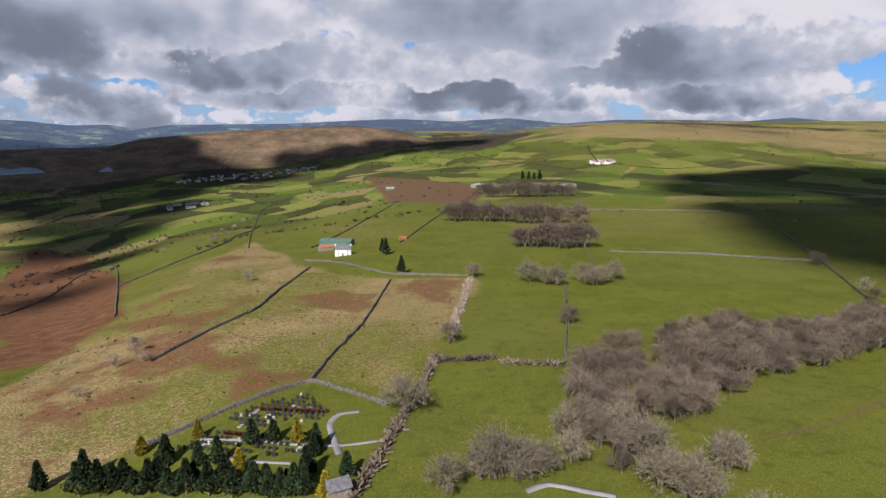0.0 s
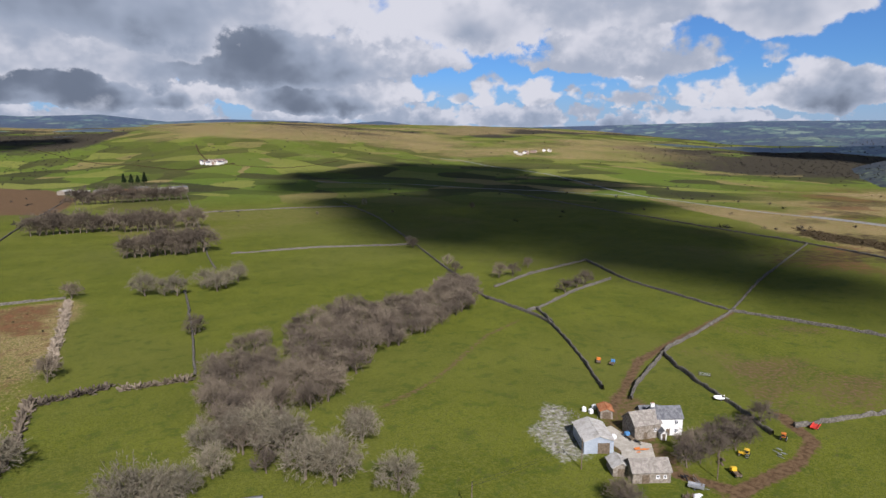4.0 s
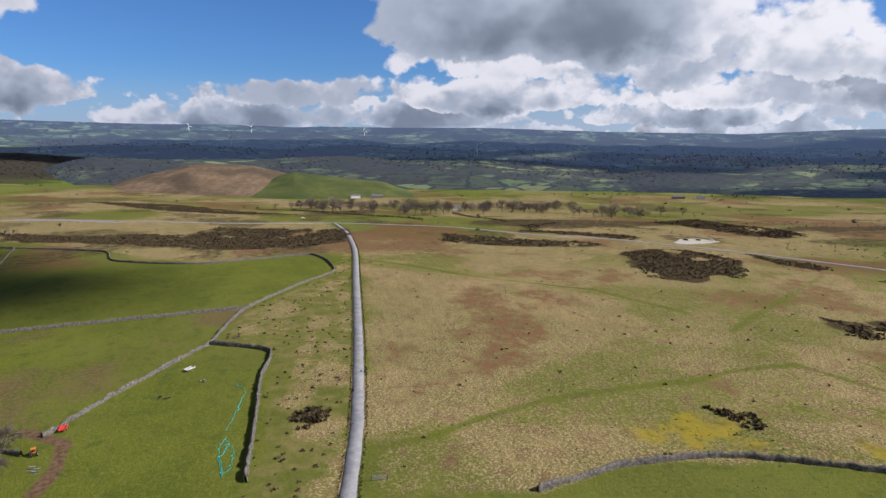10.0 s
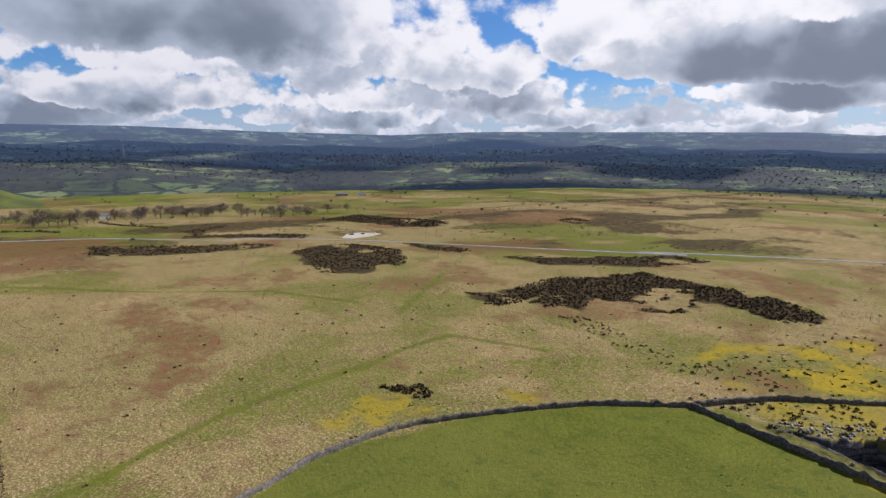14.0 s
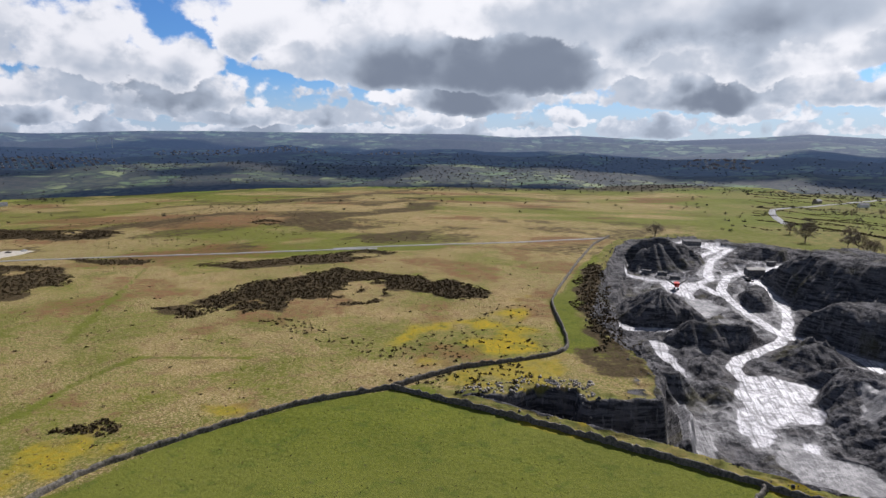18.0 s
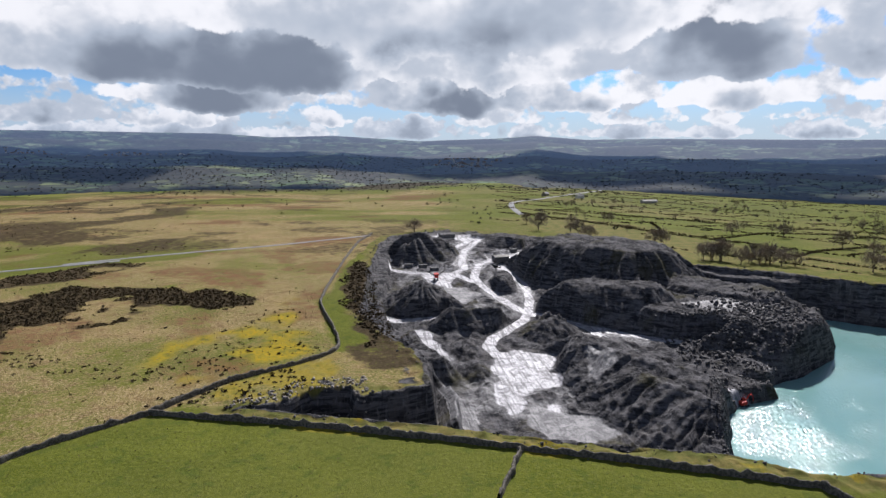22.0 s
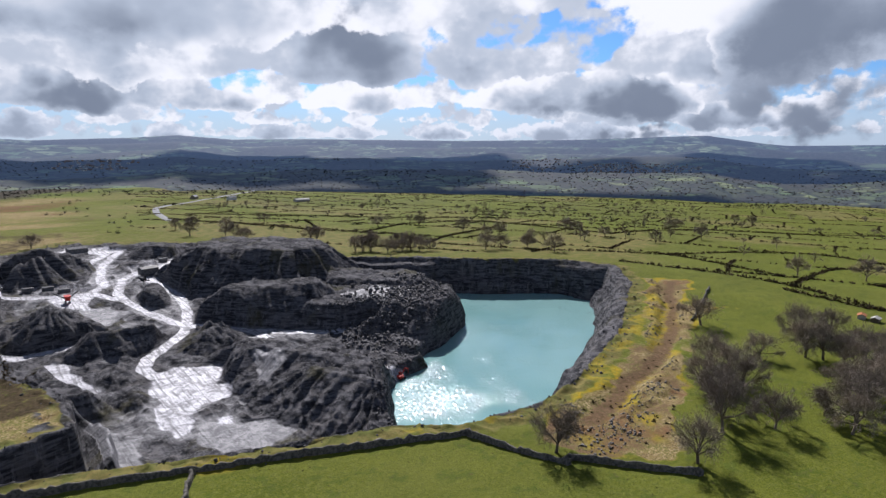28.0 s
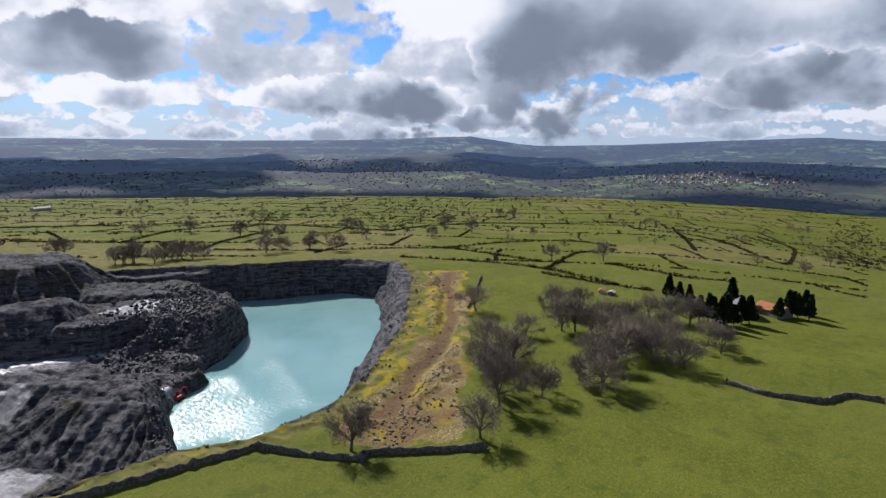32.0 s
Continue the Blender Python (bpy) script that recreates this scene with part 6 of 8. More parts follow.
RUBBER = mottled("black_rubber", (0.018, 0.018, 0.018), (0.04, 0.04, 0.04), 3.0, 0.85, 4.0, 0.2, 0.01)
CONCRETE = mottled("pale_yard_concrete", (0.36, 0.33, 0.27), (0.50, 0.46, 0.39), 0.35, 0.92, 9.0, 0.3, 0.02)
TURBINE_WHITE = mottled("turbine_white", (0.70, 0.71, 0.72), (0.80, 0.80, 0.80), 0.05, 0.5, 4.0, 0.0, 0.01)


def paint(name, c, rough=0.5):
    return mottled(name, c, tuple(min(1, v * 1.25 + 0.01) for v in c), 1.2, rough, 5.0, 0.15, 0.01)


RED_PAINT = paint("worn_red_paint", (0.50, 0.045, 0.03))
ORANGE_PAINT = paint("worn_orange_paint", (0.55, 0.17, 0.03))
YELLOW_PAINT = paint("worn_yellow_paint", (0.60, 0.38, 0.03))
BLUE_PAINT = paint("worn_blue_paint", (0.07, 0.20, 0.40))
WHITE_PAINT = paint("white_paint", (0.70, 0.70, 0.70))
TEAL_NET = paint("teal_plastic_net", (0.02, 0.42, 0.36))


def boxes(name, rows, material, bevel=0.0):
    """One mesh of boxes given by centre and size."""
    bm = bmesh.new()
    for cx, cy, cz, sx, sy, sz in rows:
        g = bmesh.ops.create_cube(bm, size=1.0)["verts"]
        bmesh.ops.scale(bm, vec=(sx, sy, sz), verts=g)
        bmesh.ops.translate(bm, vec=(cx, cy, cz), verts=g)
    if bevel:
        bmesh.ops.bevel(bm, geom=list(bm.edges), offset=bevel, segments=1, affect="EDGES")
    me = bpy.data.meshes.new(name)
    bm.to_mesh(me)
    bm.free()
    me.materials.append(material)
    return me


def gable(name, L, W, eave, ridge, material, foot=-0.8):
    """Walls with gables: length along x."""
    x, y = L / 2, W / 2
    v = [(-x, -y, foot), (x, -y, foot), (x, y, foot), (-x, y, foot), (-x, -y, eave), (x, -y, eave), (x, y, eave), (-x, y, eave), (-x, 0, ridge), (x, 0, ridge)]
    me = bpy.data.meshes.new(name)
    me.from_pydata(v, [], [(0, 1, 5, 4), (2, 3, 7, 6), (1, 2, 6, 9, 5), (3, 0, 4, 8, 7), (0, 3, 2, 1), (4, 5, 9, 8), (6, 7, 8, 9)])
    me.materials.append(material)
    return me


def slope_mesh(name, L, W, eave, ridge, side, material, over=0.3, thick=0.16, ribs=0, rows=0, piece=None):
    """One roof slope as a slab; ribs run down it, courses across it."""
    bm = bmesh.new()
    run, rise = W / 2, ridge - eave
    a = math.hypot(run, rise)
    u = Vector((0, side * run / a, -rise / a))
    nrm = Vector((0, side * rise / a, run / a))
    top = Vector((0, 0, ridge + 0.05))
    length = a + over

    def slab(x0, x1, s0, s1, lo, hi):
        p = [top + Vector((x, 0, 0)) + u * s + nrm * h for h in (lo, hi) for x, s in ((x0, s0), (x1, s0), (x1, s1), (x0, s1))]
        vs = [bm.verts.new(q) for q in p]
        for f in ((0, 3, 2, 1), (4, 5, 6, 7), (0, 1, 5, 4), (1, 2, 6, 5), (2, 3, 7, 6), (3, 0, 4, 7)):
            bm.faces.new([vs[i] for i in f])
    slab(-L / 2 - over, L / 2 + over, -0.02, length, 0.0, thick)
    if piece is not None:
        bm.clear()
        if ribs:
            x = -L / 2 + L * (piece + 0.5) / ribs
            slab(x - L / ribs * 0.47, x + L / ribs * 0.47, 0.0, length + 0.03, thick + 0.004, thick + 0.06)
        else:
            s = length * piece / rows
            slab(-L / 2 - over + 0.01, L / 2 + over - 0.01, s, s + length / rows * 0.93, thick + 0.004, thick + 0.05 - 0.01 * (piece % 2))
    bmesh.ops.recalc_face_normals(bm, faces=bm.faces)
    me = bpy.data.meshes.new(name)
    bm.to_mesh(me)
    bm.free()
    me.materials.append(material)
    return me


def building(name, label, category, x, y, turn, L, W, eave, ridge, wall, roof, windows=(), doors=(), chimneys=(), ribs=0, rows=0, group="", z=None, over=0.3):
    """windows: side f/b/l/r, along, height, width, tall. doors the same. chimneys: along, height."""
    ob = thing(name, label, category, group, Matrix.Translation((x, y, h1(x, y) if z is None else z)) @ Matrix.Rotation(radians(turn), 4, "Z"))
    part("wall", gable("wall", L, W, eave, ridge, wall), wall, ob)
    for s in (-1, 1):
        r = part("roof", slope_mesh("roof", L, W, eave, ridge, s, roof, over), roof, ob)
        for k in range(ribs or rows):
            part("roof_sheet" if ribs else "tile_course", slope_mesh("roof_sheet", L, W, eave, ridge, s, roof, over, ribs=ribs, rows=rows, piece=k), roof, r)
    for kind, items, mat in (("window", windows, WHITE_PAINT), ("door", doors, WOOD)):
        for side, u, zc, w, t in items:
            px, py, rz = {"f": (u, -W / 2, 0), "b": (u, W / 2, 180), "l": (-L / 2, u, -90), "r": (L / 2, u, 90)}[side]
            m = Matrix.Translation((px, py, zc)) @ Matrix.Rotation(radians(rz), 4, "Z")
            if kind == "window":
                f = part("window", boxes("window", [(-w / 2, 0, 0, 0.1, 0.16, t + 0.1), (w / 2, 0, 0, 0.1, 0.16, t + 0.1), (0, 0, t / 2, w, 0.16, 0.1), (0, -0.02, -t / 2, w + 0.2, 0.24, 0.1), (0, 0, 0, 0.07, 0.12, t), (0, 0, 0, w, 0.12, 0.07)], mat), mat, ob, "", m)
                part("pane", boxes("pane", [(0, 0.02, 0, w, 0.10, t)], DARK_GLASS), DARK_GLASS, f)
            else:
                part("door", boxes("door", [(0, 0, 0, w, 0.14, t), (-w * 0.3, -0.08, 0, w * 0.12, 0.04, t * 0.94), (w * 0.3, -0.08, 0, w * 0.12, 0.04, t * 0.94)], mat, 0.01), mat, ob, "", m)
    for u, t in chimneys:
        c = part("chimney", boxes("chimney", [(u, 0, ridge + t / 2 - 0.4, 0.9, 0.7, t + 0.8), (u, 0, ridge + t, 1.05, 0.85, 0.16)], wall, 0.02), wall, ob)
        part("pot", boxes("pot", [(u - 0.2, 0, ridge + t + 0.25, 0.24, 0.24, 0.4), (u + 0.2, 0, ridge + t + 0.25, 0.24, 0.24, 0.4)], RUST_SHEET, 0.04), RUST_SHEET, c)
    return ob


# the upland farm by the muddy track
building("farmhouse", "whitewashed two-storey farmhouse with a grey slate roof", "house", 136.2, 93.4, -32, 7.6, 5.6, 4.7, 6.9, WHITE_WALL, SLATE,
         [("f", -2.1, 3.7, 0.9, 1.0), ("f", 2.1, 3.7, 0.9, 1.0), ("f", -2.1, 1.4, 0.9, 1.0), ("f", 2.1, 1.4, 0.9, 1.0), ("r", 0, 3.7, 0.8, 1.0)],
         [("f", 0.0, 0.95, 0.95, 2.0)], [(-3.4, 0.9)], rows=9)
building("farm_porch", "small white gabled porch on the farmhouse", "porch", 131.9, 90.6, 58, 1.7, 1.5, 1.9, 2.7, WHITE_WALL, SLATE, (), [("l", 0, 0.95, 0.8, 1.8)])
building("stone_house", "rubble-stone farm wing with a stone-tiled roof", "house", 129.8, 95.7, -20, 7.6, 6.0, 3.9, 6.4, STONE_WALL, STONE_ROOF, [("f", 2.2, 2.3, 0.8, 0.9)], [("f", -0.6, 0.95, 1.0, 1.9)], (), rows=10)
building("slate_annexe", "slate-roofed rear annexe of the farmhouse", "house", 136.0, 98.6, -28, 5.0, 4.4, 3.4, 5.2, STONE_WALL, SLATE, rows=7)
building("steel_barn", "blue-clad farm barn with a worn sheet roof", "barn", 114.7, 98.9, 58, 10.6, 7.4, 3.3, 4.6, BLUE_SHEET, CEMENT_SHEET, (), [("l", -1.2, 1.4, 3.0, 2.8)], ribs=10)
building("stone_barn", "low rubble-stone barn with a tiled roof", "barn", 112.7, 80.8, -31, 8.8, 5.4, 2.6, 4.6, STONE_WALL, STONE_ROOF, [("f", 1.4, 1.5, 0.7, 0.7), ("f", 3.0, 1.5, 0.6, 0.7)], [("f", -1.4, 1.0, 1.7, 2.0)], rows=9)
building("stone_shed", "roofed stone lean-to beside the barn", "shed", 109.2, 86.2, 58, 4.8, 4.0, 2.2, 3.3, STONE_WALL, CEMENT_SHEET, (), [("l", 0, 1.0, 1.8, 1.8)], ribs=8)
building("rusty_shed", "open shed with a rusty orange iron roof", "shed", 130.6, 108.6, 52, 4.6, 3.4, 2.2, 2.9, STONE_WALL, RUST_SHEET, (), [("l", 0, 1.0, 2.2, 1.9)], ribs=8)


def slab_on_ground(name, pts, material, label, category, lift=0.12, kind="structure"):
    bm = bmesh.new()
    vs = [bm.verts.new((x, y, h1(x, y) + lift)) for x, y in pts]
    f = bm.faces.new(vs)
    if f.normal.z < 0:
        f.normal_flip()
    r = bmesh.ops.extrude_face_region(bm, geom=[f])
    bmesh.ops.translate(bm, vec=(0, 0, -0.6), verts=[e for e in r["geom"] if isinstance(e, bmesh.types.BMVert)])
    bmesh.ops.recalc_face_normals(bm, faces=bm.faces)
    me = bpy.data.meshes.new(name)
    bm.to_mesh(me)
    bm.free()
    me.materials.append(material)
    return tagged(new(name, me), label, category, kind=kind)


slab_on_ground("yard", [(117.5, 92.0), (113.0, 88.5), (116.0, 82.5), (121.5, 85.0), (127.0, 90.3), (125.0, 94.0), (126.5, 103.0), (121.0, 103.5)], CONCRETE, "pale concrete farmyard between the barns", "yard", 0.16)


def pole(x, y, tall, label, arm=0.0):
    ob = thing("power_pole", label, "pole", "power poles", Matrix.Translation((x, y, h1(x, y))) @ Matrix.Rotation(radians(arm), 4, "Z"))
    part("post", tubes_mesh("post", [((0, 0, -0.8), (0, 0, tall), 0.16, 0.11)], WOOD, 8), WOOD, ob)
    a = part("crossarm", boxes("crossarm", [(0, 0, tall - 0.4, 1.9, 0.14, 0.16)], WOOD), WOOD, ob)
    for u in (-0.8, 0.0, 0.8):
        part("insulator", tubes_mesh("insulator", [((u, 0, tall - 0.35), (u, 0, tall - 0.05), 0.07, 0.05)], DARK_GLASS, 6), DARK_GLASS, a)
    return ob


def cable(name, a, b, sag, label, r=0.025, mat=RUBBER):
    pts = [Vector(a).lerp(Vector(b), k / 16) - Vector((0, 0, sag * 4 * (k / 16) * (1 - k / 16))) for k in range(17)]
    ob = new(name, tubes_mesh(name, [(tuple(p), tuple(q), r, r) for p, q in zip(pts[:-1], pts[1:])], mat, 5))
    return tagged(ob, label, "cable")


pole(102.7, 91.6, 7.5, "wooden power pole with a crossarm beside the barn", 50)
pole(70.0, 91.0, 7.5, "wooden power pole standing in the pasture", 50)
pole(125.3, 71.2, 7.0, "leaning wooden pole among farm clutter", 10)
for u in (-0.55, 0.55):
    cable("power_line", (102.7 + u * 0.6, 91.6 + u, 7.7), (70.0 + u * 0.6, 91.0 + u, 7.7), 0.7, "thin black power line to the farm")

# the white cottage and its outbuildings
building("white_cottage", "whitewashed cottage with a slate roof on the hill", "house", -73.5, 447, 4, 11.5, 7, 4.6, 7.2, WHITE_WALL, SLATE, [("f", -3.5, 3.4, 1, 1.2), ("f", 3.5, 3.4, 1, 1.2), ("f", -3.5, 1.4, 1, 1.2), ("f", 3.5, 1.4, 1, 1.2)], [("f", 0, 1.0, 1.1, 2.1)], [(-5.6, 1.1), (5.6, 1.1)])
building("green_barn", "long low barn with a faded green roof", "barn", -88, 505, -8, 26, 13, 4.6, 6.4, GREEN_SHEET, GREEN_SHEET, ribs=8)
building("rusty_outbuilding", "stone outbuilding with a rusty iron roof", "shed", -94, 486, 25, 11, 6, 2.8, 4.4, STONE_WALL, RUST_SHEET, ribs=10)
building("red_field_shelter", "small rusty red field shelter by a wall", "shed", -33, 500, 20, 5.5, 4, 2.2, 3.0, RUST_SHEET, RUST_SHEET, ribs=6)
# the hilltop farm
for k, (fx, fy, ft, fl, fw, fe, fr, fm) in enumerate(((150, 1104, 2, 52, 14, 5, 7.5, RUST_SHEET), (196, 1098, 4, 40, 13, 5, 7, CEMENT_SHEET), (118, 1125, -5, 34, 16, 5, 7.5, SLATE), (226, 1122, 10, 30, 12, 4.5, 6.5, SLATE), (82, 1122, 12, 26, 12, 5, 7, CEMENT_SHEET), (64, 1160, 60, 30, 12, 5, 7, CEMENT_SHEET), (170, 1130, 0, 20, 10, 6, 9, SLATE))):
    building("farm_shed", ("long hilltop cattle shed with a rusty red roof", "grey-roofed hilltop cattle shed", "slate-roofed barn on the hilltop", "slate-roofed stone farm range", "pale sheet-roofed farm shed", "pale open-sided farm shed", "slate-roofed farmhouse on the hilltop")[k], "barn", fx, fy, ft, fl, fw, fe, fr, STONE_WALL, fm, ribs=6, group="hilltop farm")
building("grey_hut", "small grey-green hut in the high fields", "shed", -104, 1213, 5, 16, 9, 3.5, 5, GREEN_SHEET, CEMENT_SHEET)
# farms along the moor edge
for fx, fy, ft, fl, fr, lab in ((923, -198, 80, 12, WHITE_WALL, "white cottage with a slate roof below the moor"), (1211, -802, 60, 18, WHITE_WALL, "white farmhouse among lowland trees"), (1230, -760, 70, 26, STONE_WALL, "stone barn beside the lowland farmhouse"), (1306, -107, 85, 24, STONE_WALL, "grey farm range in the valley"), (1366, -93, 60, 26, STONE_WALL, "grey sheet-roofed barn in the valley"), (1322, -62, 95, 20, WHITE_WALL, "pale farmhouse in the valley"), (935, -244, 85, 18, STONE_WALL, "low stone barn below the moor")):
    building("valley_farm", lab, "house", fx, fy, ft, fl, 9, 4.6, 7.6, fr, SLATE, [("f", -fl * 0.3, 2.6, 1.4, 1.6), ("f", fl * 0.3, 2.6, 1.4, 1.6)], [("f", 0, 1.1, 1.4, 2.2)], group="valley farms")
# the farm among the oaks
building("oak_farm_barn", "low barn with a rusty domed roof by the oaks", "barn", -318, -46, 60, 14, 9, 3.0, 5.2, STONE_WALL, RUST_SHEET, ribs=12)
building("oak_farm_house", "stone farmhouse half hidden by firs", "house", -306, -56, 30, 12, 8, 4.6, 7.2, STONE_WALL, SLATE, rows=6)
building("sheep_shelter", "small tin sheep shelter in the pasture", "shed", -304, -125, 20, 4.2, 3, 1.6, 2.3, CEMENT_SHEET, RUST_SHEET, group="sheep shelters")
building("sheep_shelter", "small timber sheep shelter in the pasture", "shed", -303, -119, 10, 4.0, 3, 1.6, 2.3, WOOD, CEMENT_SHEET, group="sheep shelters")


# ---- towns and villages in the valleys ----
def village(name, cx, cy, rx, ry, count, label, seed, size=1.0, turn=0.0):
    rng = np.random.default_rng(seed)
    V, F = [], []
    n = 0
    for k in range(count):
        a, q = rng.uniform(0, 6.28), math.sqrt(rng.uniform(0, 1))
        ux, uy = math.cos(a) * q * rx, math.sin(a) * q * ry
        ct, st = math.cos(radians(turn)), math.sin(radians(turn))
        x, y = cx + ux * ct - uy * st, cy + ux * st + uy * ct
        street = round((x * 0.6 + y) / 26) * 26 - (x * 0.6 + y)
        y += street * 0.8
        t = rng.choice([0.54, 0.54, 2.1]) + rng.normal(0, 0.06)
        L, W, e, r = rng.uniform(8, 22) * size, 8 * size, 5 * size, 8 * size
        z = top_of(x, y)
        c, s = math.cos(t), math.sin(t)
        for px, py, pz in ((-L, -W, -3), (L, -W, -3), (L, W, -3), (-L, W, -3), (-L, -W, e), (L, -W, e), (L, W, e), (-L, W, e), (-L, 0, r), (L, 0, r)):
            V.append((x + (px * c - py * s) / 2, y + (px * s + py * c) / 2, z + pz))
        F += [(n, n + 1, n + 5, n + 4), (n + 2, n + 3, n + 7, n + 6), (n + 1, n + 2, n + 6, n + 5), (n + 3, n, n + 4, n + 7), (n + 4, n + 5, n + 9, n + 8), (n + 6, n + 7, n + 8, n + 9), (n + 5, n + 6, n + 9, n + 9), (n + 7, n + 4, n + 8, n + 8)]
        n += 10
    me = bpy.data.meshes.new(name)
    me.from_pydata(V, [], [tuple(dict.fromkeys(f)) for f in F])
    me.materials.append(TOWN)
    return tagged(new(name, me), label, "village", kind="stuff")


def town_build(n, pos):
    rnd = n.add("ShaderNodeNewGeometry").outputs["Random Per Island"]
    nz = n.add("ShaderNodeSeparateXYZ", {"Vector": n.add("ShaderNodeNewGeometry").outputs["True Normal"]}).outputs[2]
    wall = n.mix(n.step(rnd, 0.35, 0.36), (0.66, 0.64, 0.60), n.mix(n.step(rnd, 0.7, 0.71), (0.30, 0.22, 0.17), (0.48, 0.44, 0.38)))
    roof = n.mix(n.step(rnd, 0.5, 0.51), (0.10, 0.10, 0.115), (0.19, 0.14, 0.12))
    return n.mix(n.step(nz, 0.3, 0.4), wall, roof), 0.85, None


TOWN = surface("town_houses", town_build)
village("valley_village", -640, 2080, 250, 60, 120, "white terraced village on the valley side", 0, 0.62, 40)
village("lane_village", -544, 1311, 40, 40, 10, "cluster of pale farm buildings", 1)
village("far_hamlet", 422, 1580, 48, 40, 14, "stone hamlet among small fields", 2)
village("housing_estate", 2271, -1638, 304, 130, 240, "pale housing estate spread across the valley", 20, 0.6, 54)
village("valley_town", 1982, -2638, 522, 130, 240, "distant town in the broad valley", 21, 0.7, 37)
village("southern_town", 1472, -2897, 401, 130, 260, "distant terraced town below blue hills", 22, 0.7, 27)
village("scattered_town", 116, -3198, 490, 130, 150, "scattered valley town below wooded hills", 23, 0.7, 2)
village("hill_village", -159, -2795, 164, 130, 70, "hillside village above the woods", 24, 0.7, -3)
village("hill_terraces", -1869, -2085, 161, 130, 70, "pale terraces on the hillside", 25, 0.7, -42)
village("western_town", -2035, -1697, 230, 130, 150, "town in the western valley", 26, 0.6, -50)
village("western_terraces", -1941, -483, 246, 130, 170, "terraced town along the western valley floor", 27, 0.6, -76)
village("moorside_town", -1992, -1748, 180, 130, 100, "pale town under the western moor", 28, 0.6, -49)
building("roadside_house", "pale house beside the plateau road", "house", -300, -1240, 20, 16, 9, 5, 8, WHITE_WALL, SLATE, group="roadside houses")
building("roadside_house", "slate-roofed farm beside the plateau road", "house", -240, -1290, 60, 20, 9, 5, 8, STONE_WALL, SLATE, group="roadside houses")
building("roadside_house", "low pale sheds beside the plateau road", "shed", -420, -1180, 10, 30, 12, 4, 6, CEMENT_SHEET, CEMENT_SHEET, group="roadside houses")
village("moor_works", 1480, 1580, 90, 40, 12, "pale works on the moor edge", 60)

# ---- the cemetery ----
GRANITE = mottled("dark_polished_granite", (0.018, 0.018, 0.020), (0.06, 0.06, 0.064), 2.0, 0.4, 4.0, 0.0, 0.01, 0.3)
MARBLE = mottled("pale_marble", (0.30, 0.29, 0.27), (0.48, 0.47, 0.44), 2.0, 0.6, 4.0, 0.1, 0.01, 0.2)


def headstone_mesh(name, w, t, material, cross=False):
    """An upright slab with a rounded shoulder on a plinth."""
    bm = bmesh.new()
    prof = [(-w / 2, 0.1), (w / 2, 0.1)] + [(w / 2 * math.cos(a), t - w * 0.3 + w * 0.3 * math.sin(a)) for a in (0, 0.5, 1.0, 1.57, 2.14, 2.64, math.pi)]
    for y in (-0.07, 0.07):
        bm.faces.new([bm.verts.new((x, y, z)) for x, z in (prof if y < 0 else prof[::-1])])
    bm.verts.ensure_lookup_table()
    k = len(prof)
    for i in range(k):
        j = (i + 1) % k
        bm.faces.new([bm.verts[i], bm.verts[k + (k - 1 - i)], bm.verts[k + (k - 1 - j)], bm.verts[j]])
    for sx, sy, sz, cz in ((w + 0.25, 0.4, 0.35, -0.05),):
        g = bmesh.ops.create_cube(bm, size=1)["verts"]
        bmesh.ops.scale(bm, vec=(sx, sy, sz), verts=g)
        bmesh.ops.translate(bm, vec=(0, 0, cz), verts=g)
    bmesh.ops.recalc_face_normals(bm, faces=bm.faces)
    me = bpy.data.meshes.new(name)
    bm.to_mesh(me)
    bm.free()
    me.materials.append(material)
    return me


STONES = [(headstone_mesh("headstone", 0.8, 1.15, GRANITE), "dark polished granite headstone in the cemetery lawn"), (headstone_mesh("headstone", 0.75, 1.0, MARBLE), "pale weathered headstone in the cemetery lawn"), (headstone_mesh("headstone", 0.9, 1.3, GRANITE), "tall dark granite headstone in the cemetery lawn")]
KERB = boxes("grave_kerb", [(0, -0.9, 0.1, 0.95, 0.14, 0.45), (-0.45, 0, 0.1, 0.12, 1.9, 0.45), (0.45, 0, 0.1, 0.12, 1.9, 0.45), (0, 0.9, 0.1, 0.95, 0.14, 0.45), (0, 0, 0.03, 0.8, 1.7, 0.4)], MARBLE)
rnd = random.Random(9)
UPPER = [(-43, 181), (-63, 164), (-53, 155), (-37, 159), (-29, 163)]
LOWER = [(-60, 158), (-70, 147), (-52, 139), (-27, 142), (-33, 152), (-52, 152)]
placed = 0
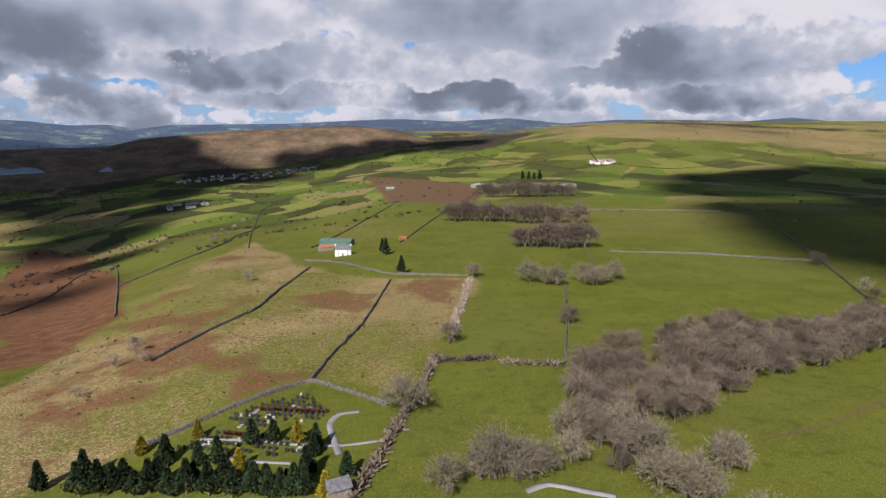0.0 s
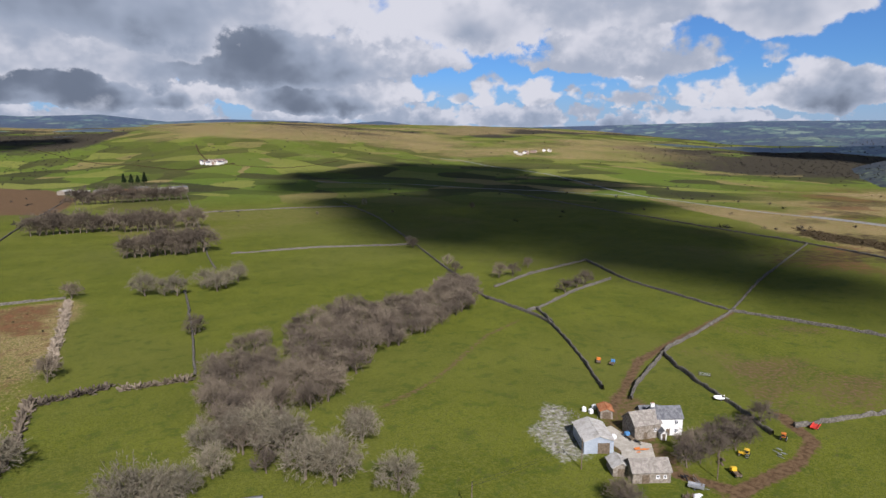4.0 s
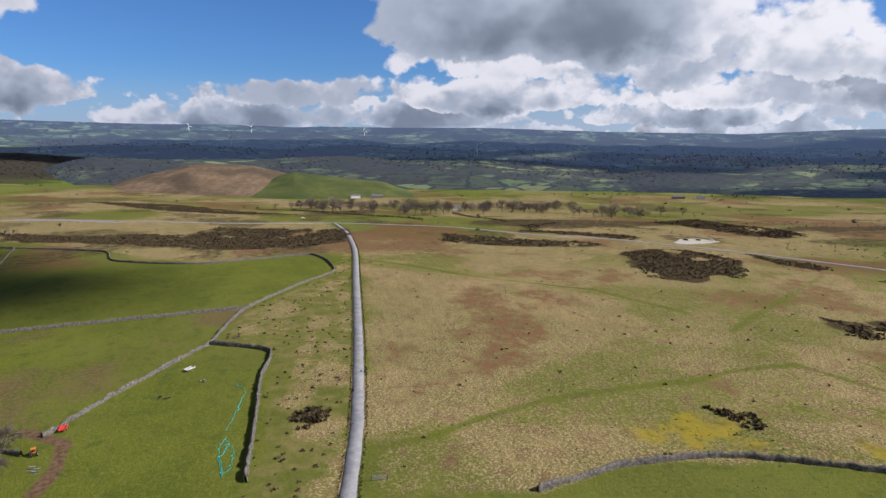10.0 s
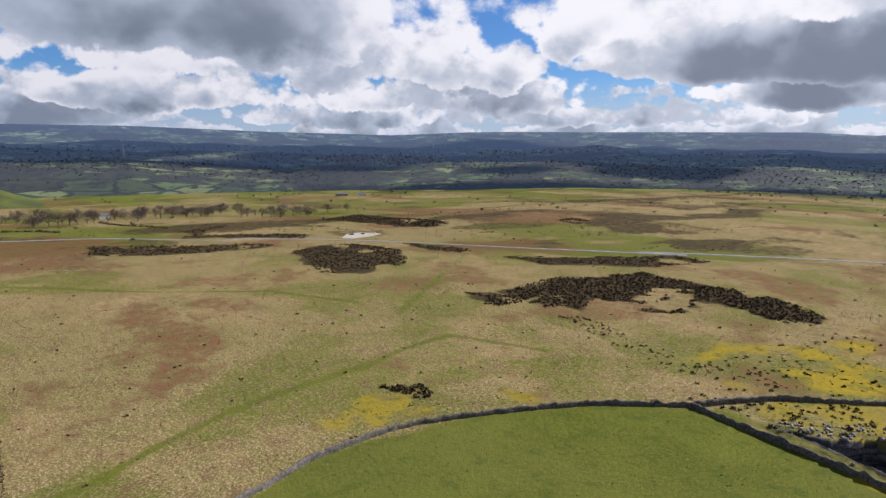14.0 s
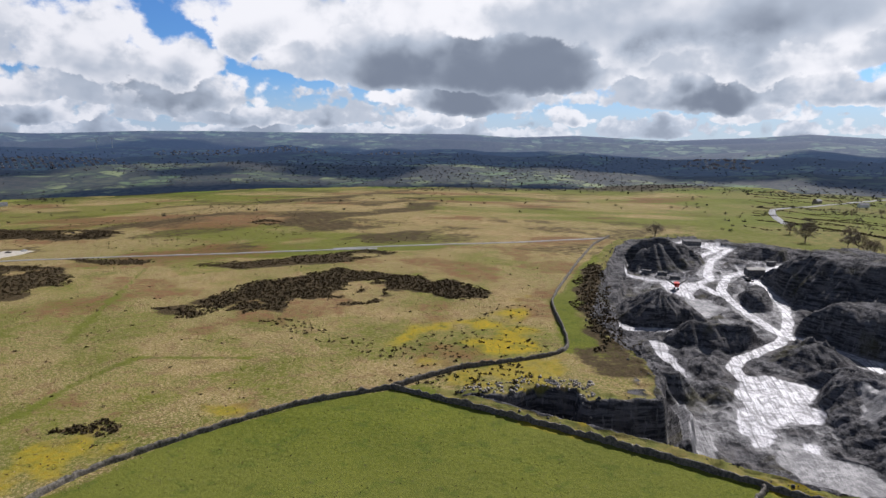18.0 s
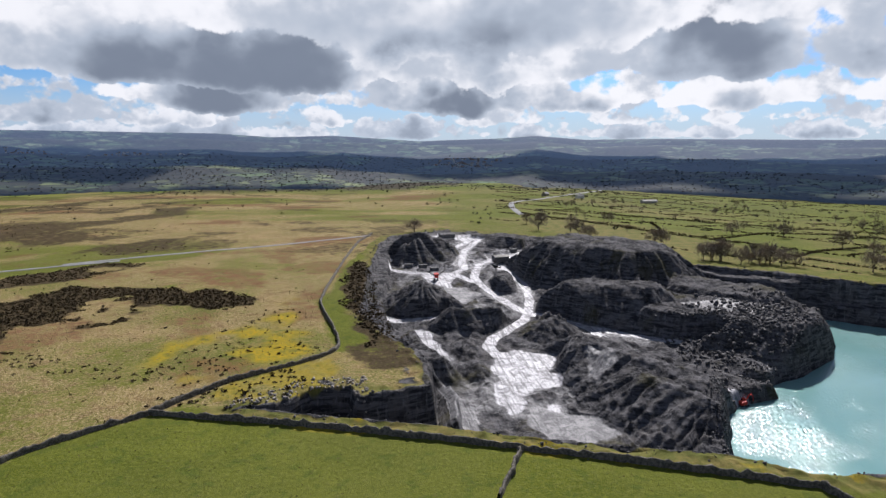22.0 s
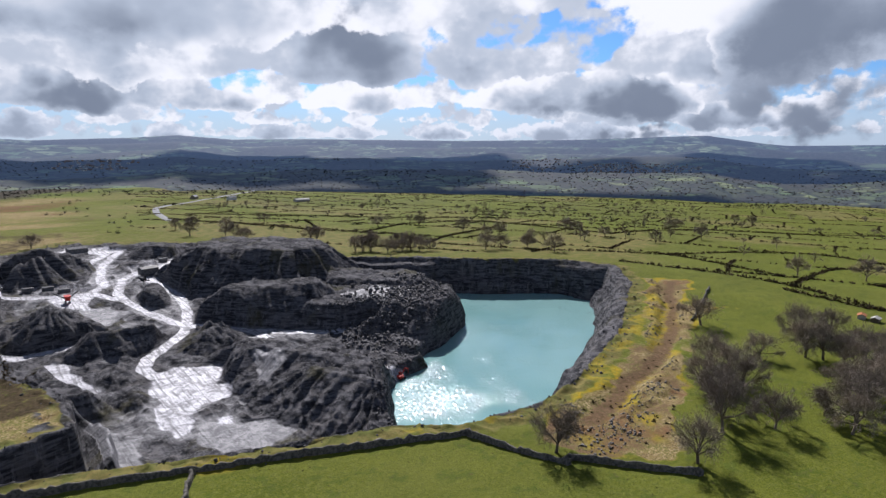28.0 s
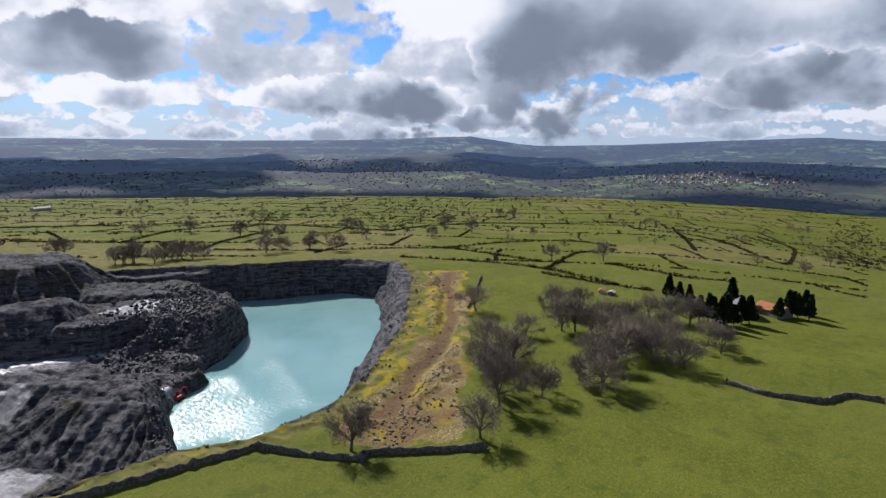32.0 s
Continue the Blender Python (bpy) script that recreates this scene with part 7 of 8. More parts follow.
for area, row_gap, cap in ((UPPER, 2.3, 165), (LOWER, 2.6, 100)):
    xs, ys = [p[0] for p in area], [p[1] for p in area]
    made = 0
    for i in range(40):
        for j in range(40):
            u, v = min(xs) + i * 1.65 - 3, min(ys) + j * row_gap - 3
            px, py = u + 0.35 * (v - min(ys)), v - 0.25 * (u - min(xs)) + 4
            if rnd.random() < 0.16 or made >= cap:
                continue
            if float(inside(area, np.array([px]), np.array([py]))[0]) < 0.8:
                continue
            me, lab = rnd.choices(STONES, (7, 1, 3))[0]
            s = new("headstone", me)
            s.matrix_basis = Matrix.Translation((px, py, h1(px, py))) @ Matrix.Rotation(radians(-14) + rnd.gauss(0, 0.05), 4, "Z") @ Matrix.Rotation(rnd.gauss(0, 0.05), 4, "X")
            tagged(s, lab, "headstone", "cemetery headstones")
            made += 1
            if rnd.random() < 0.06:
                k = new("grave_kerb", KERB)
                k.matrix_basis = Matrix.Translation((px + 0.3, py - 1.15, h1(px, py))) @ Matrix.Rotation(radians(-14), 4, "Z")
                tagged(k, "pale marble grave kerb with chippings", "grave", "grave kerbs")
ribbon("cemetery_path", [(-25.5, 141), (-28.5, 150), (-31, 158), (-29.5, 164.5), (-24, 166)], 1.7, TARMAC, "grey tarmac path through the cemetery", 2.5, 0.14, category="path")
ribbon("cemetery_path_b", [(-64, 152), (-50, 149.5), (-38, 147), (-26, 146), (-17, 148)], 1.2, TARMAC, "narrow tarmac path between the graves", 2.5, 0.14, category="path")
ribbon("cemetery_path_c", [(-56, 141), (-46, 138.5), (-36, 137.5)], 1.2, TARMAC, "lower tarmac path between the graves", 2.5, 0.14, category="path")
RUSSET = mottled("russet_beech_hedge", (0.10, 0.045, 0.022), (0.17, 0.08, 0.04), 2.0, 0.9, 4.0, 0.4, 0.05)


def clipped_hedge(a, b, tall, thick, label):
    c = np.linspace(a, b, 24)
    o = clumps("clipped_hedge", np.repeat(c[:, 0], 5), np.repeat(c[:, 1], 5), np.full(120, tall), 26, RUSSET, label, "hedge", 3, 0.9, 0.18)
    return o


clipped_hedge((-52.5, 168.5), (-43, 167.5), 0.95, 1.0, "clipped russet beech hedge among the graves")
clipped_hedge((-42, 167.3), (-34, 166), 0.95, 1.0, "clipped russet beech hedge beside the path")
clipped_hedge((-58, 154), (-50, 152), 0.9, 1.0, "low russet hedge among the graves")
building("chapel_lodge", "slate-roofed cemetery lodge under the conifers", "house", -23.0, 123.2, 30, 5, 4, 2.4, 4.0, STONE_WALL, SLATE, rows=7)


# ---- wind turbines ----
def turbine(x, y, z, hub, blade, face, spin, label):
    ob = thing("wind_turbine", label, "wind turbine", "valley turbines", Matrix.Translation((x, y, z)) @ Matrix.Rotation(radians(face), 4, "Z"))
    part("tower", tubes_mesh("tower", [((0, 0, -40), (0, 0, hub * 0.5), hub * 0.034, hub * 0.027), ((0, 0, hub * 0.5), (0, 0, hub), hub * 0.027, hub * 0.019)], TURBINE_WHITE, 12), TURBINE_WHITE, ob)
    part("nacelle", boxes("nacelle", [(hub * 0.02, 0, hub + hub * 0.015, hub * 0.14, hub * 0.05, hub * 0.05)], TURBINE_WHITE, hub * 0.01), TURBINE_WHITE, ob)
    h = part("hub", tubes_mesh("hub", [((-hub * 0.05, 0, hub * 1.015), (-hub * 0.09, 0, hub * 1.015), hub * 0.03, hub * 0.01)], TURBINE_WHITE, 8), TURBINE_WHITE, ob)
    for k in range(3):
        a = radians(spin + 120 * k)
        d = Vector((0, math.sin(a), math.cos(a)))
        c = Vector((-hub * 0.07, 0, hub * 1.015))
        part("blade", tubes_mesh("blade", [(tuple(c), tuple(c + d * blade * 0.3), blade * 0.03, blade * 0.042), (tuple(c + d * blade * 0.3), tuple(c + d * blade), blade * 0.042, blade * 0.008)], TURBINE_WHITE, 5), TURBINE_WHITE, h)


for k, (tx, ty, tz, th, tb) in enumerate(((2912, 404, 66, 59, 35), (2718, -674, 19, 62, 41), (4076, 444, 134, 60, 34), (4092, -260, 120, 49, 26), (4291, -1917, 145, 43, 26), (2593, -2276, 64, 44, 29), (2644, -2231, 64, 41, 29), (4092, -260, 124, 53, 30), (4021, 802, 137, 53, 30))):
    turbine(tx, ty, tz, th, tb, math.degrees(math.atan2(ty, tx)) + 25, 17 + 31 * k, "tall white three-bladed wind turbine on a valley ridge")


# ---- vehicles and farm clutter ----
def wheel(parent, x, y, r, w):
    t = part("wheel", tubes_mesh("wheel", [((x, y - w / 2, r), (x, y + w / 2, r), r, r)], RUBBER, 12), RUBBER, parent)
    part("rim", tubes_mesh("rim", [((x, y - w / 2 - 0.02, r), (x, y + w / 2 + 0.02, r), r * 0.55, r * 0.55)], STEEL, 10), STEEL, t)


def car(x, y, turn, mat, label):
    ob = thing("car", label, "car", "parked cars", Matrix.Translation((x, y, h1(x, y) + 0.25)) @ Matrix.Rotation(radians(turn), 4, "Z"))
    bm = bmesh.new()
    prof = [(-2.1, 0.35), (-2.15, 0.8), (-1.9, 0.95), (-1.2, 1.0), (-0.7, 1.45), (0.9, 1.48), (1.5, 1.05), (2.1, 0.9), (2.15, 0.4)]
    sides = []
    for yy in (-0.85, 0.85):
        sides.append([bm.verts.new((px, yy * (0.84 if pz > 1.2 else 1.0), pz)) for px, pz in prof])
    bm.faces.new(sides[0])
    bm.faces.new(sides[1][::-1])
    for i in range(len(prof)):
        j = (i + 1) % len(prof)
        bm.faces.new([sides[0][i], sides[0][j], sides[1][j], sides[1][i]])
    bmesh.ops.recalc_face_normals(bm, faces=bm.faces)
    bmesh.ops.bevel(bm, geom=list(bm.edges), offset=0.06, segments=2, affect="EDGES")
    part("body", bm, mat, ob)
    part("glass", boxes("glass", [(-0.98, 0, 1.22, 0.10, 1.3, 0.34), (0.1, -0.80, 1.22, 1.5, 0.05, 0.3), (0.1, 0.80, 1.22, 1.5, 0.05, 0.3), (1.22, 0, 1.22, 0.1, 1.3, 0.3)], DARK_GLASS), DARK_GLASS, ob)
    for wx in (-1.3, 1.3):
        for wy in (-0.8, 0.8):
            wheel(ob, wx, wy, 0.32, 0.2)
    return ob


DARK_PAINT = paint("dark_car_paint", (0.03, 0.03, 0.035), 0.3)
car(475, -303, 50, DARK_PAINT, "dark parked car in the moor lay-by")
car(472, -313, 60, DARK_PAINT, "dark hatchback parked in the moor lay-by")
car(470, -324, 50, WHITE_PAINT, "white car parked in the moor lay-by")
car(705, 26, 95, WHITE_PAINT, "white car parked by the crossroads")
car(568, -142, 80, DARK_PAINT, "dark car on the moor road")
slab_on_ground("lay_by", [(452, -288), (462, -284), (486, -305), (487, -322), (466, -330), (456, -312)], CONCRETE, "pale gravel lay-by beside the moor road", "parking", 0.2)


def tractor(x, y, turn, mat, label):
    ob = thing("tractor", label, "tractor", "", Matrix.Translation((x, y, h1(x, y))) @ Matrix.Rotation(radians(turn), 4, "Z") @ Matrix.Scale(0.8, 4))
    part("bonnet", boxes("bonnet", [(1.0, 0, 1.1, 1.7, 0.7, 0.7)], mat, 0.08), mat, ob)
    part("cab", boxes("cab", [(-0.5, 0, 1.9, 1.2, 1.2, 1.2), (-0.5, 0, 2.55, 1.4, 1.4, 0.12)], mat, 0.05), mat, ob)
    part("glass", boxes("glass", [(-0.5, 0, 2.0, 1.26, 1.0, 0.7), (-0.5, 0, 2.0, 1.0, 1.26, 0.7)], DARK_GLASS), DARK_GLASS, ob)
    part("exhaust", tubes_mesh("exhaust", [((1.2, 0.2, 1.4), (1.2, 0.2, 2.4), 0.05, 0.05)], RUBBER, 6), RUBBER, ob)
    for wx, wy, r in ((-0.7, -0.8, 0.75), (-0.7, 0.8, 0.75), (1.5, -0.7, 0.45), (1.5, 0.7, 0.45)):
        wheel(ob, wx, wy, r, 0.4)


tractor(157.2, 72.4, 20, ORANGE_PAINT, "old orange tractor parked by the mud track")
tractor(140.5, 73.3, 110, YELLOW_PAINT, "small yellow tractor in the rough grass")


def lorry(x, y, turn, mat, label):
    ob = thing("old_truck", label, "truck", "derelict trucks", Matrix.Translation((x, y, h1(x, y))) @ Matrix.Rotation(radians(turn), 4, "Z") @ Matrix.Scale(0.78, 4))
    part("cab", boxes("cab", [(1.5, 0, 1.3, 1.2, 1.7, 1.4)], mat, 0.1), mat, ob)
    part("bed", boxes("bed", [(-0.5, 0, 0.85, 2.8, 1.8, 0.15), (-0.5, -0.88, 1.1, 2.8, 0.06, 0.45), (-0.5, 0.88, 1.1, 2.8, 0.06, 0.45), (-1.88, 0, 1.1, 0.06, 1.8, 0.45)], WOOD), WOOD, ob)
    part("windscreen", boxes("windscreen", [(2.08, 0, 1.6, 0.06, 1.4, 0.5)], DARK_GLASS), DARK_GLASS, ob)
    for wx in (-1.1, 1.4):
        for wy in (-0.8, 0.8):
            wheel(ob, wx, wy, 0.38, 0.25)


lorry(162.0, 138.6, 40, ORANGE_PAINT, "derelict truck with an orange cab in the pasture")
lorry(164.4, 134.6, 25, BLUE_PAINT, "derelict truck with a pale blue cab in the pasture")
lorry(130.2, 69.6, 60, YELLOW_PAINT, "abandoned yellow dumper beside the farm track")
lorry(124.6, 95.2, 75, BLUE_PAINT, "blue pickup parked in the farmyard")


def trailer(x, y, turn, mat, label):
    ob = thing("trailer", label, "trailer", "farm trailers", Matrix.Translation((x, y, h1(x, y))) @ Matrix.Rotation(radians(turn), 4, "Z"))
    part("deck", boxes("deck", [(0, 0, 0.7, 3.4, 1.7, 0.14), (0, -0.83, 0.95, 3.4, 0.06, 0.4), (0, 0.83, 0.95, 3.4, 0.06, 0.4)], mat, 0.01), mat, ob)
    part("drawbar", boxes("drawbar", [(2.2, 0, 0.55, 1.3, 0.1, 0.1)], STEEL), STEEL, ob)
    for wy in (-0.75, 0.75):
        wheel(ob, -0.2, wy, 0.36, 0.22)


trailer(170.6, 70.8, 10, RED_PAINT, "red farm trailer beside the field wall")
trailer(167.3, 96.1, -35, WHITE_PAINT, "pale flat trailer by the field wall")
trailer(117.5, 71.5, -60, STEEL, "grey livestock trailer by the gate")
trailer(211, 47, -30, CEMENT_SHEET, "grey flatbed trailer along the field wall")


def bale(x, y, label, mat):
    ob = new("bulk_bag", boxes("bulk_bag", [(0, 0, 0.6, 1.2, 1.2, 1.2), (0, 0, 1.25, 0.7, 0.7, 0.18)], mat, 0.18))
    ob.matrix_basis = Matrix.Translation((x, y, h1(x, y) - 0.05)) @ Matrix.Rotation(x, 4, "Z")
    tagged(ob, label, "bag", "bulk bags")


for bx, by in ((128.5, 111.9), (131.4, 113.4), (128.0, 114.0), (121.2, 97.6)):
    bale(bx, by, "full white bulk bag beside the farm", WHITE_PAINT)


def junk(x, y, seed, mat, label):
    r = random.Random(seed)
    rows = [(r.gauss(0, 0.7), r.gauss(0, 0.7), 0.12 + 0.15 * k, r.uniform(0.5, 2.0), r.uniform(0.1, 0.6), 0.14) for k in range(6)]
    ob = new("scrap_pile", boxes("scrap_pile", rows, mat, 0.015))
    ob.matrix_basis = Matrix.Translation((x, y, h1(x, y))) @ Matrix.Rotation(r.uniform(0, 3), 4, "Z")
    tagged(ob, label, "scrap", "farm scrap")


for jx, jy, jm, jl in ((148, 69, STEEL, "heap of scrap metal in rough grass"), (133, 75, WOOD, "stack of weathered planks"), (119.5, 75.5, RUBBER, "dark pile of tyres and scrap"), (114.5, 69.5, WHITE_PAINT, "white sheets lying by the gate"), (113.0, 70.5, WOOD, "pile of old timber boards"), (121.5, 89.5, ORANGE_PAINT, "orange oddments in the farmyard"), (124.8, 92.6, RUBBER, "dark tank and oddments by the wall"), (200, 40, STEEL, "scrap metal along the field wall"), (188, 50, RUBBER, "old tyres along the field wall"), (245, 36, WOOD, "heap of fence posts in the field corner")):
    junk(jx, jy, int(jx), jm, jl)


def gate(x, y, turn, w, label):
    ob = thing("field_gate", label, "gate", "field gates", Matrix.Translation((x, y, h1(x, y))) @ Matrix.Rotation(radians(turn), 4, "Z"))
    for s in (-1, 1):
        part("post", boxes("post", [(s * w / 2, 0, 0.5, 0.16, 0.16, 1.9)], WOOD, 0.02), WOOD, ob)
    for k in range(5):
        part("rail", boxes("rail", [(0, 0, 0.25 + k * 0.24, w, 0.05, 0.06)], STEEL), STEEL, ob)
    part("brace", tubes_mesh("brace", [((-w / 2, 0, 0.2), (w / 2, 0, 1.25), 0.03, 0.03)], STEEL, 5), STEEL, ob)


gate(119.5, 72.5, 60, 4.0, "galvanised field gate open by the farm track")
gate(124.5, 106.0, 40, 3.6, "galvanised gate across the farmyard entrance")
gate(129.5, -1.5 - 8.5, 85, 3.6, "field gate off the moor road")
gate(181, 110, 120, 3.6, "steel gate in the wall gap")


def tangle(name, pts, label, seed, r=0.07):
    rg = random.Random(seed)
    segs = []
    for a, b in zip(pts[:-1], pts[1:]):
        last = Vector((*a, h1(*a) + 0.12))
        for k in range(1, 9):
            p = Vector((a[0] + (b[0] - a[0]) * k / 8 + rg.gauss(0, 0.25), a[1] + (b[1] - a[1]) * k / 8 + rg.gauss(0, 0.25), 0))
            p.z = h1(p.x, p.y) + 0.12
            segs.append((tuple(last), tuple(p), r, r))
            last = p
    tagged(new(name, tubes_mesh(name, segs, TEAL_NET, 5)), label, "netting")


tangle("plastic_netting", [(138, 25.5), (146, 27), (154, 26), (149, 24.5), (141, 24), (138, 25.5), (151, 28.5), (158, 27.5), (150, 26)], "tangled teal plastic netting lying on the pasture", 1, 0.06)
tangle("netting_line", [(162, 28), (176, 27), (188, 26), (197, 30)], "thin teal line of netting trailing over grass", 2, 0.06)

# ---- quarry plant ----
QSTEEL = mottled("dusty_plant_steel", (0.10, 0.10, 0.10), (0.22, 0.21, 0.20), 0.8, 0.8, 4.0, 0.2, 0.02)


def screener(x, y, turn, label):
    ob = thing("rock_screener", label, "machine", "", Matrix.Translation((x, y, h1(x, y))) @ Matrix.Rotation(radians(turn), 4, "Z"))
    part("hopper", boxes("hopper", [(0, 0, 2.6, 4.5, 2.4, 1.8), (0, 0, 3.8, 5.2, 3.0, 0.6)], RED_PAINT, 0.1), RED_PAINT, ob)
    for s in (-1, 1):
        part("track", boxes("track", [(0, s * 1.0, 0.5, 4.2, 0.6, 1.0)], RUBBER, 0.2), RUBBER, ob)
    for k, (dx, dy) in enumerate(((9, 0), (-5, 6), (-5, -6))):
        part("conveyor", tubes_mesh("conveyor", [((0, 0, 2.0), (dx, dy, 5.2), 0.5, 0.4)], RED_PAINT if k == 0 else QSTEEL, 4), QSTEEL, ob)


screener(-3, -391, 95, "red mobile rock screener with conveyor arms")


def excavator(x, y, turn, mat, label, z=None):
    ob = thing("excavator", label, "excavator", "quarry excavators", Matrix.Translation((x, y, h1(x, y) if z is None else z)) @ Matrix.Rotation(radians(turn), 4, "Z"))
    for s in (-1, 1):
        part("track", boxes("track", [(0, s * 1.1, 0.45, 3.8, 0.6, 0.9)], RUBBER, 0.2), RUBBER, ob)
    part("house", boxes("house", [(-0.6, 0, 1.6, 2.8, 2.6, 1.2), (0.5, 0.8, 2.2, 1.3, 1.0, 1.6)], mat, 0.12), mat, ob)
    part("cab_glass", boxes("cab_glass", [(0.52, 0.8, 2.4, 1.36, 0.8, 0.9)], DARK_GLASS), DARK_GLASS, ob)
    b = part("boom", tubes_mesh("boom", [((0.8, 0, 1.8), (2.8, 0, 4.4), 0.32, 0.26), ((2.8, 0, 4.4), (4.6, 0, 3.6), 0.26, 0.2)], mat, 4), mat, ob)
    part("stick", tubes_mesh("stick", [((4.6, 0, 3.6), (5.0, 0, 1.3), 0.22, 0.16)], mat, 4), mat, b)
    part("bucket", boxes("bucket", [(4.9, 0, 0.9, 0.9, 1.2, 0.8)], QSTEEL, 0.1), QSTEEL, b)


excavator(-119, -220, 200, RED_PAINT, "red excavator standing on the spit by the lake")
excavator(-45, -424, 120, QSTEEL, "grey excavator beside the quarry hut")
building("quarry_hut", "low quarry building with a pale sheet roof", "hut", -50, -438, 20, 11, 6, 3, 4, QSTEEL, CEMENT_SHEET, ribs=8)
building("quarry_store", "dark sheet-clad quarry store", "hut", -14, -560, 15, 14, 7, 3.5, 4.6, QSTEEL, QSTEEL, ribs=8)
for qx, qy, qt in ((16, -425, 0), (-2, -417, 5), (6, -425, 0), (-65, -480, 30)):
    ob = thing("container", "dark steel container on the quarry floor", "container", "quarry containers", Matrix.Translation((qx, qy, h1(qx, qy))) @ Matrix.Rotation(radians(qt), 4, "Z"))
    part("body", boxes("body", [(0, 0, 1.3, 6.0, 2.4, 2.6)] + [(-2.7 + 0.45 * k, 0, 1.3, 0.18, 2.5, 2.3) for k in range(13)], QSTEEL, 0.02), QSTEEL, ob)
    part("door", boxes("door", [(3.05, -0.58, 1.3, 0.08, 1.1, 2.3), (3.05, 0.58, 1.3, 0.08, 1.1, 2.3)], QSTEEL, 0.02), QSTEEL, ob)


# ---- boulders and rubble ----
ROCK = mottled("broken_pennant_rock", (0.045, 0.044, 0.045), (0.15, 0.143, 0.138), 0.9, 0.92, 3.0, 0.5, 0.05)


SCREE = mottled("weathered_scree", (0.11, 0.10, 0.088), (0.24, 0.22, 0.19), 0.9, 0.92, 3.0, 0.5, 0.05)


def rubble(name, x, y, size, material, label, seed):
    """Angular blocks in one mesh."""
    rg = np.random.default_rng(seed)
    n = len(x)
    base = np.array([(-1, -1, -1), (1, -1, -1), (1, 1, -1), (-1, 1, -1), (-1, -1, 1), (1, -1, 1), (1, 1, 1), (-1, 1, 1)]) * 0.5
    v = base[None] * (1 + rg.normal(0, 0.2, (n, 8, 3))) * size[:, None, None] * rg.uniform(0.6, 1.3, (n, 1, 3))
    a, b = rg.uniform(0, 6.28, n), rg.normal(0, 0.5, n)
    c, s = np.cos(a)[:, None], np.sin(a)[:, None]
    X, Y, Zz = v[..., 0], v[..., 1], v[..., 2]
    cb, sb = np.cos(b)[:, None], np.sin(b)[:, None]
    X, Zz = X * cb - Zz * sb, X * sb + Zz * cb
    X, Y = X * c - Y * s, X * s + Y * c
    z = height(x, y)[:, None] + size[:, None] * 0.15
    v = np.stack([X + x[:, None], Y + y[:, None], Zz + z], -1).reshape(-1, 3)
    f = np.array([(0, 3, 2, 1), (4, 5, 6, 7), (0, 1, 5, 4), (1, 2, 6, 5), (2, 3, 7, 6), (3, 0, 4, 7)])
    f = (np.arange(n)[:, None, None] * 8 + f[None]).reshape(-1, 4)
    return tagged(new(name, mesh_from(name, v, f, material)), label, "rubble", kind="stuff")


rg = np.random.default_rng(3)
pts = [(-120 - 66 * u + rg.normal(0, 9), -262 - 32 * u + rg.normal(0, 13)) for u in rg.uniform(0, 1, 2600)]
pts = np.array([p for p in pts if inside(LAKE, np.array([p[0]]), np.array([p[1]]))[0] < -0.5])
rubble("boulders", pts[:, 0], pts[:, 1], 0.35 + 1.3 * rg.uniform(0, 1, len(pts)) ** 2.5, ROCK, "tumbled dark boulders above the quarry lake", 4)
t = rg.uniform(0, 1, 700)
shore = resample(LAKE[9:] + LAKE[:1], 2.0)
k = rg.integers(0, len(shore), 700)
rubble("shore_rocks", shore[k, 0] + rg.normal(0, 2.0, 700), shore[k, 1] + rg.normal(0, 2.0, 700), 0.2 + 0.8 * rg.uniform(0, 1, 700) ** 2, ROCK, "dark broken rock along the lake shore", 5)
rimp = resample(RIM + RIM[:1], 1.5)
k = rg.integers(0, len(rimp), 1300)
rubble("rim_rocks", rimp[k, 0] + rg.normal(0, 3.0, 1300), rimp[k, 1] + rg.normal(0, 3.0, 1300), 0.18 + 0.6 * rg.uniform(0, 1, 1300) ** 3, ROCK, "loose grey rock along the quarry rim", 6)
bx, by = rg.uniform(-290, -105, 26000), rg.uniform(-230, -90, 26000)
keep = (zone(MOSS_BENCH, bx, by, 3, 5, 12, 9) > 0.5) & (fbm(bx, by, 14, 52, 4) > 0.02) & (strip(BENCH_TRACK, bx, by, 3.4, 2.4, 7) < 0.3)
bx, by = bx[keep][:3600], by[keep][:3600]
rubble("bench_scree", bx, by, 0.14 + 0.5 * rg.uniform(0, 1, len(bx)) ** 3, SCREE, "broken brown-grey rock scattered on the bench above the lake", 9)
x, y = strewn((RUBBLE,), 480, 16)
rubble("rubble_heap", x, y, rg.uniform(0.14, 0.42, len(x)), SCREE, "pale stone rubble dumped on the grass", 17)
px, py = rg.uniform(20, 60, 500), rg.uniform(-215, -172, 500)
ok = np.abs(inside(RIM, px, py)) < 9
rubble("ledge_scree", px[ok], py[ok], rg.uniform(0.2, 0.9, ok.sum()), STONE_ROOF, "grey scree on the quarry ledge", 8)


# ---- clouds overhead, whose shadows lie on the land ----
CLOUD = mottled("cloud", (0.85, 0.86, 0.88), (0.9, 0.9, 0.9), 0.004, 1.0, 4.0, 0.0, 0.1)


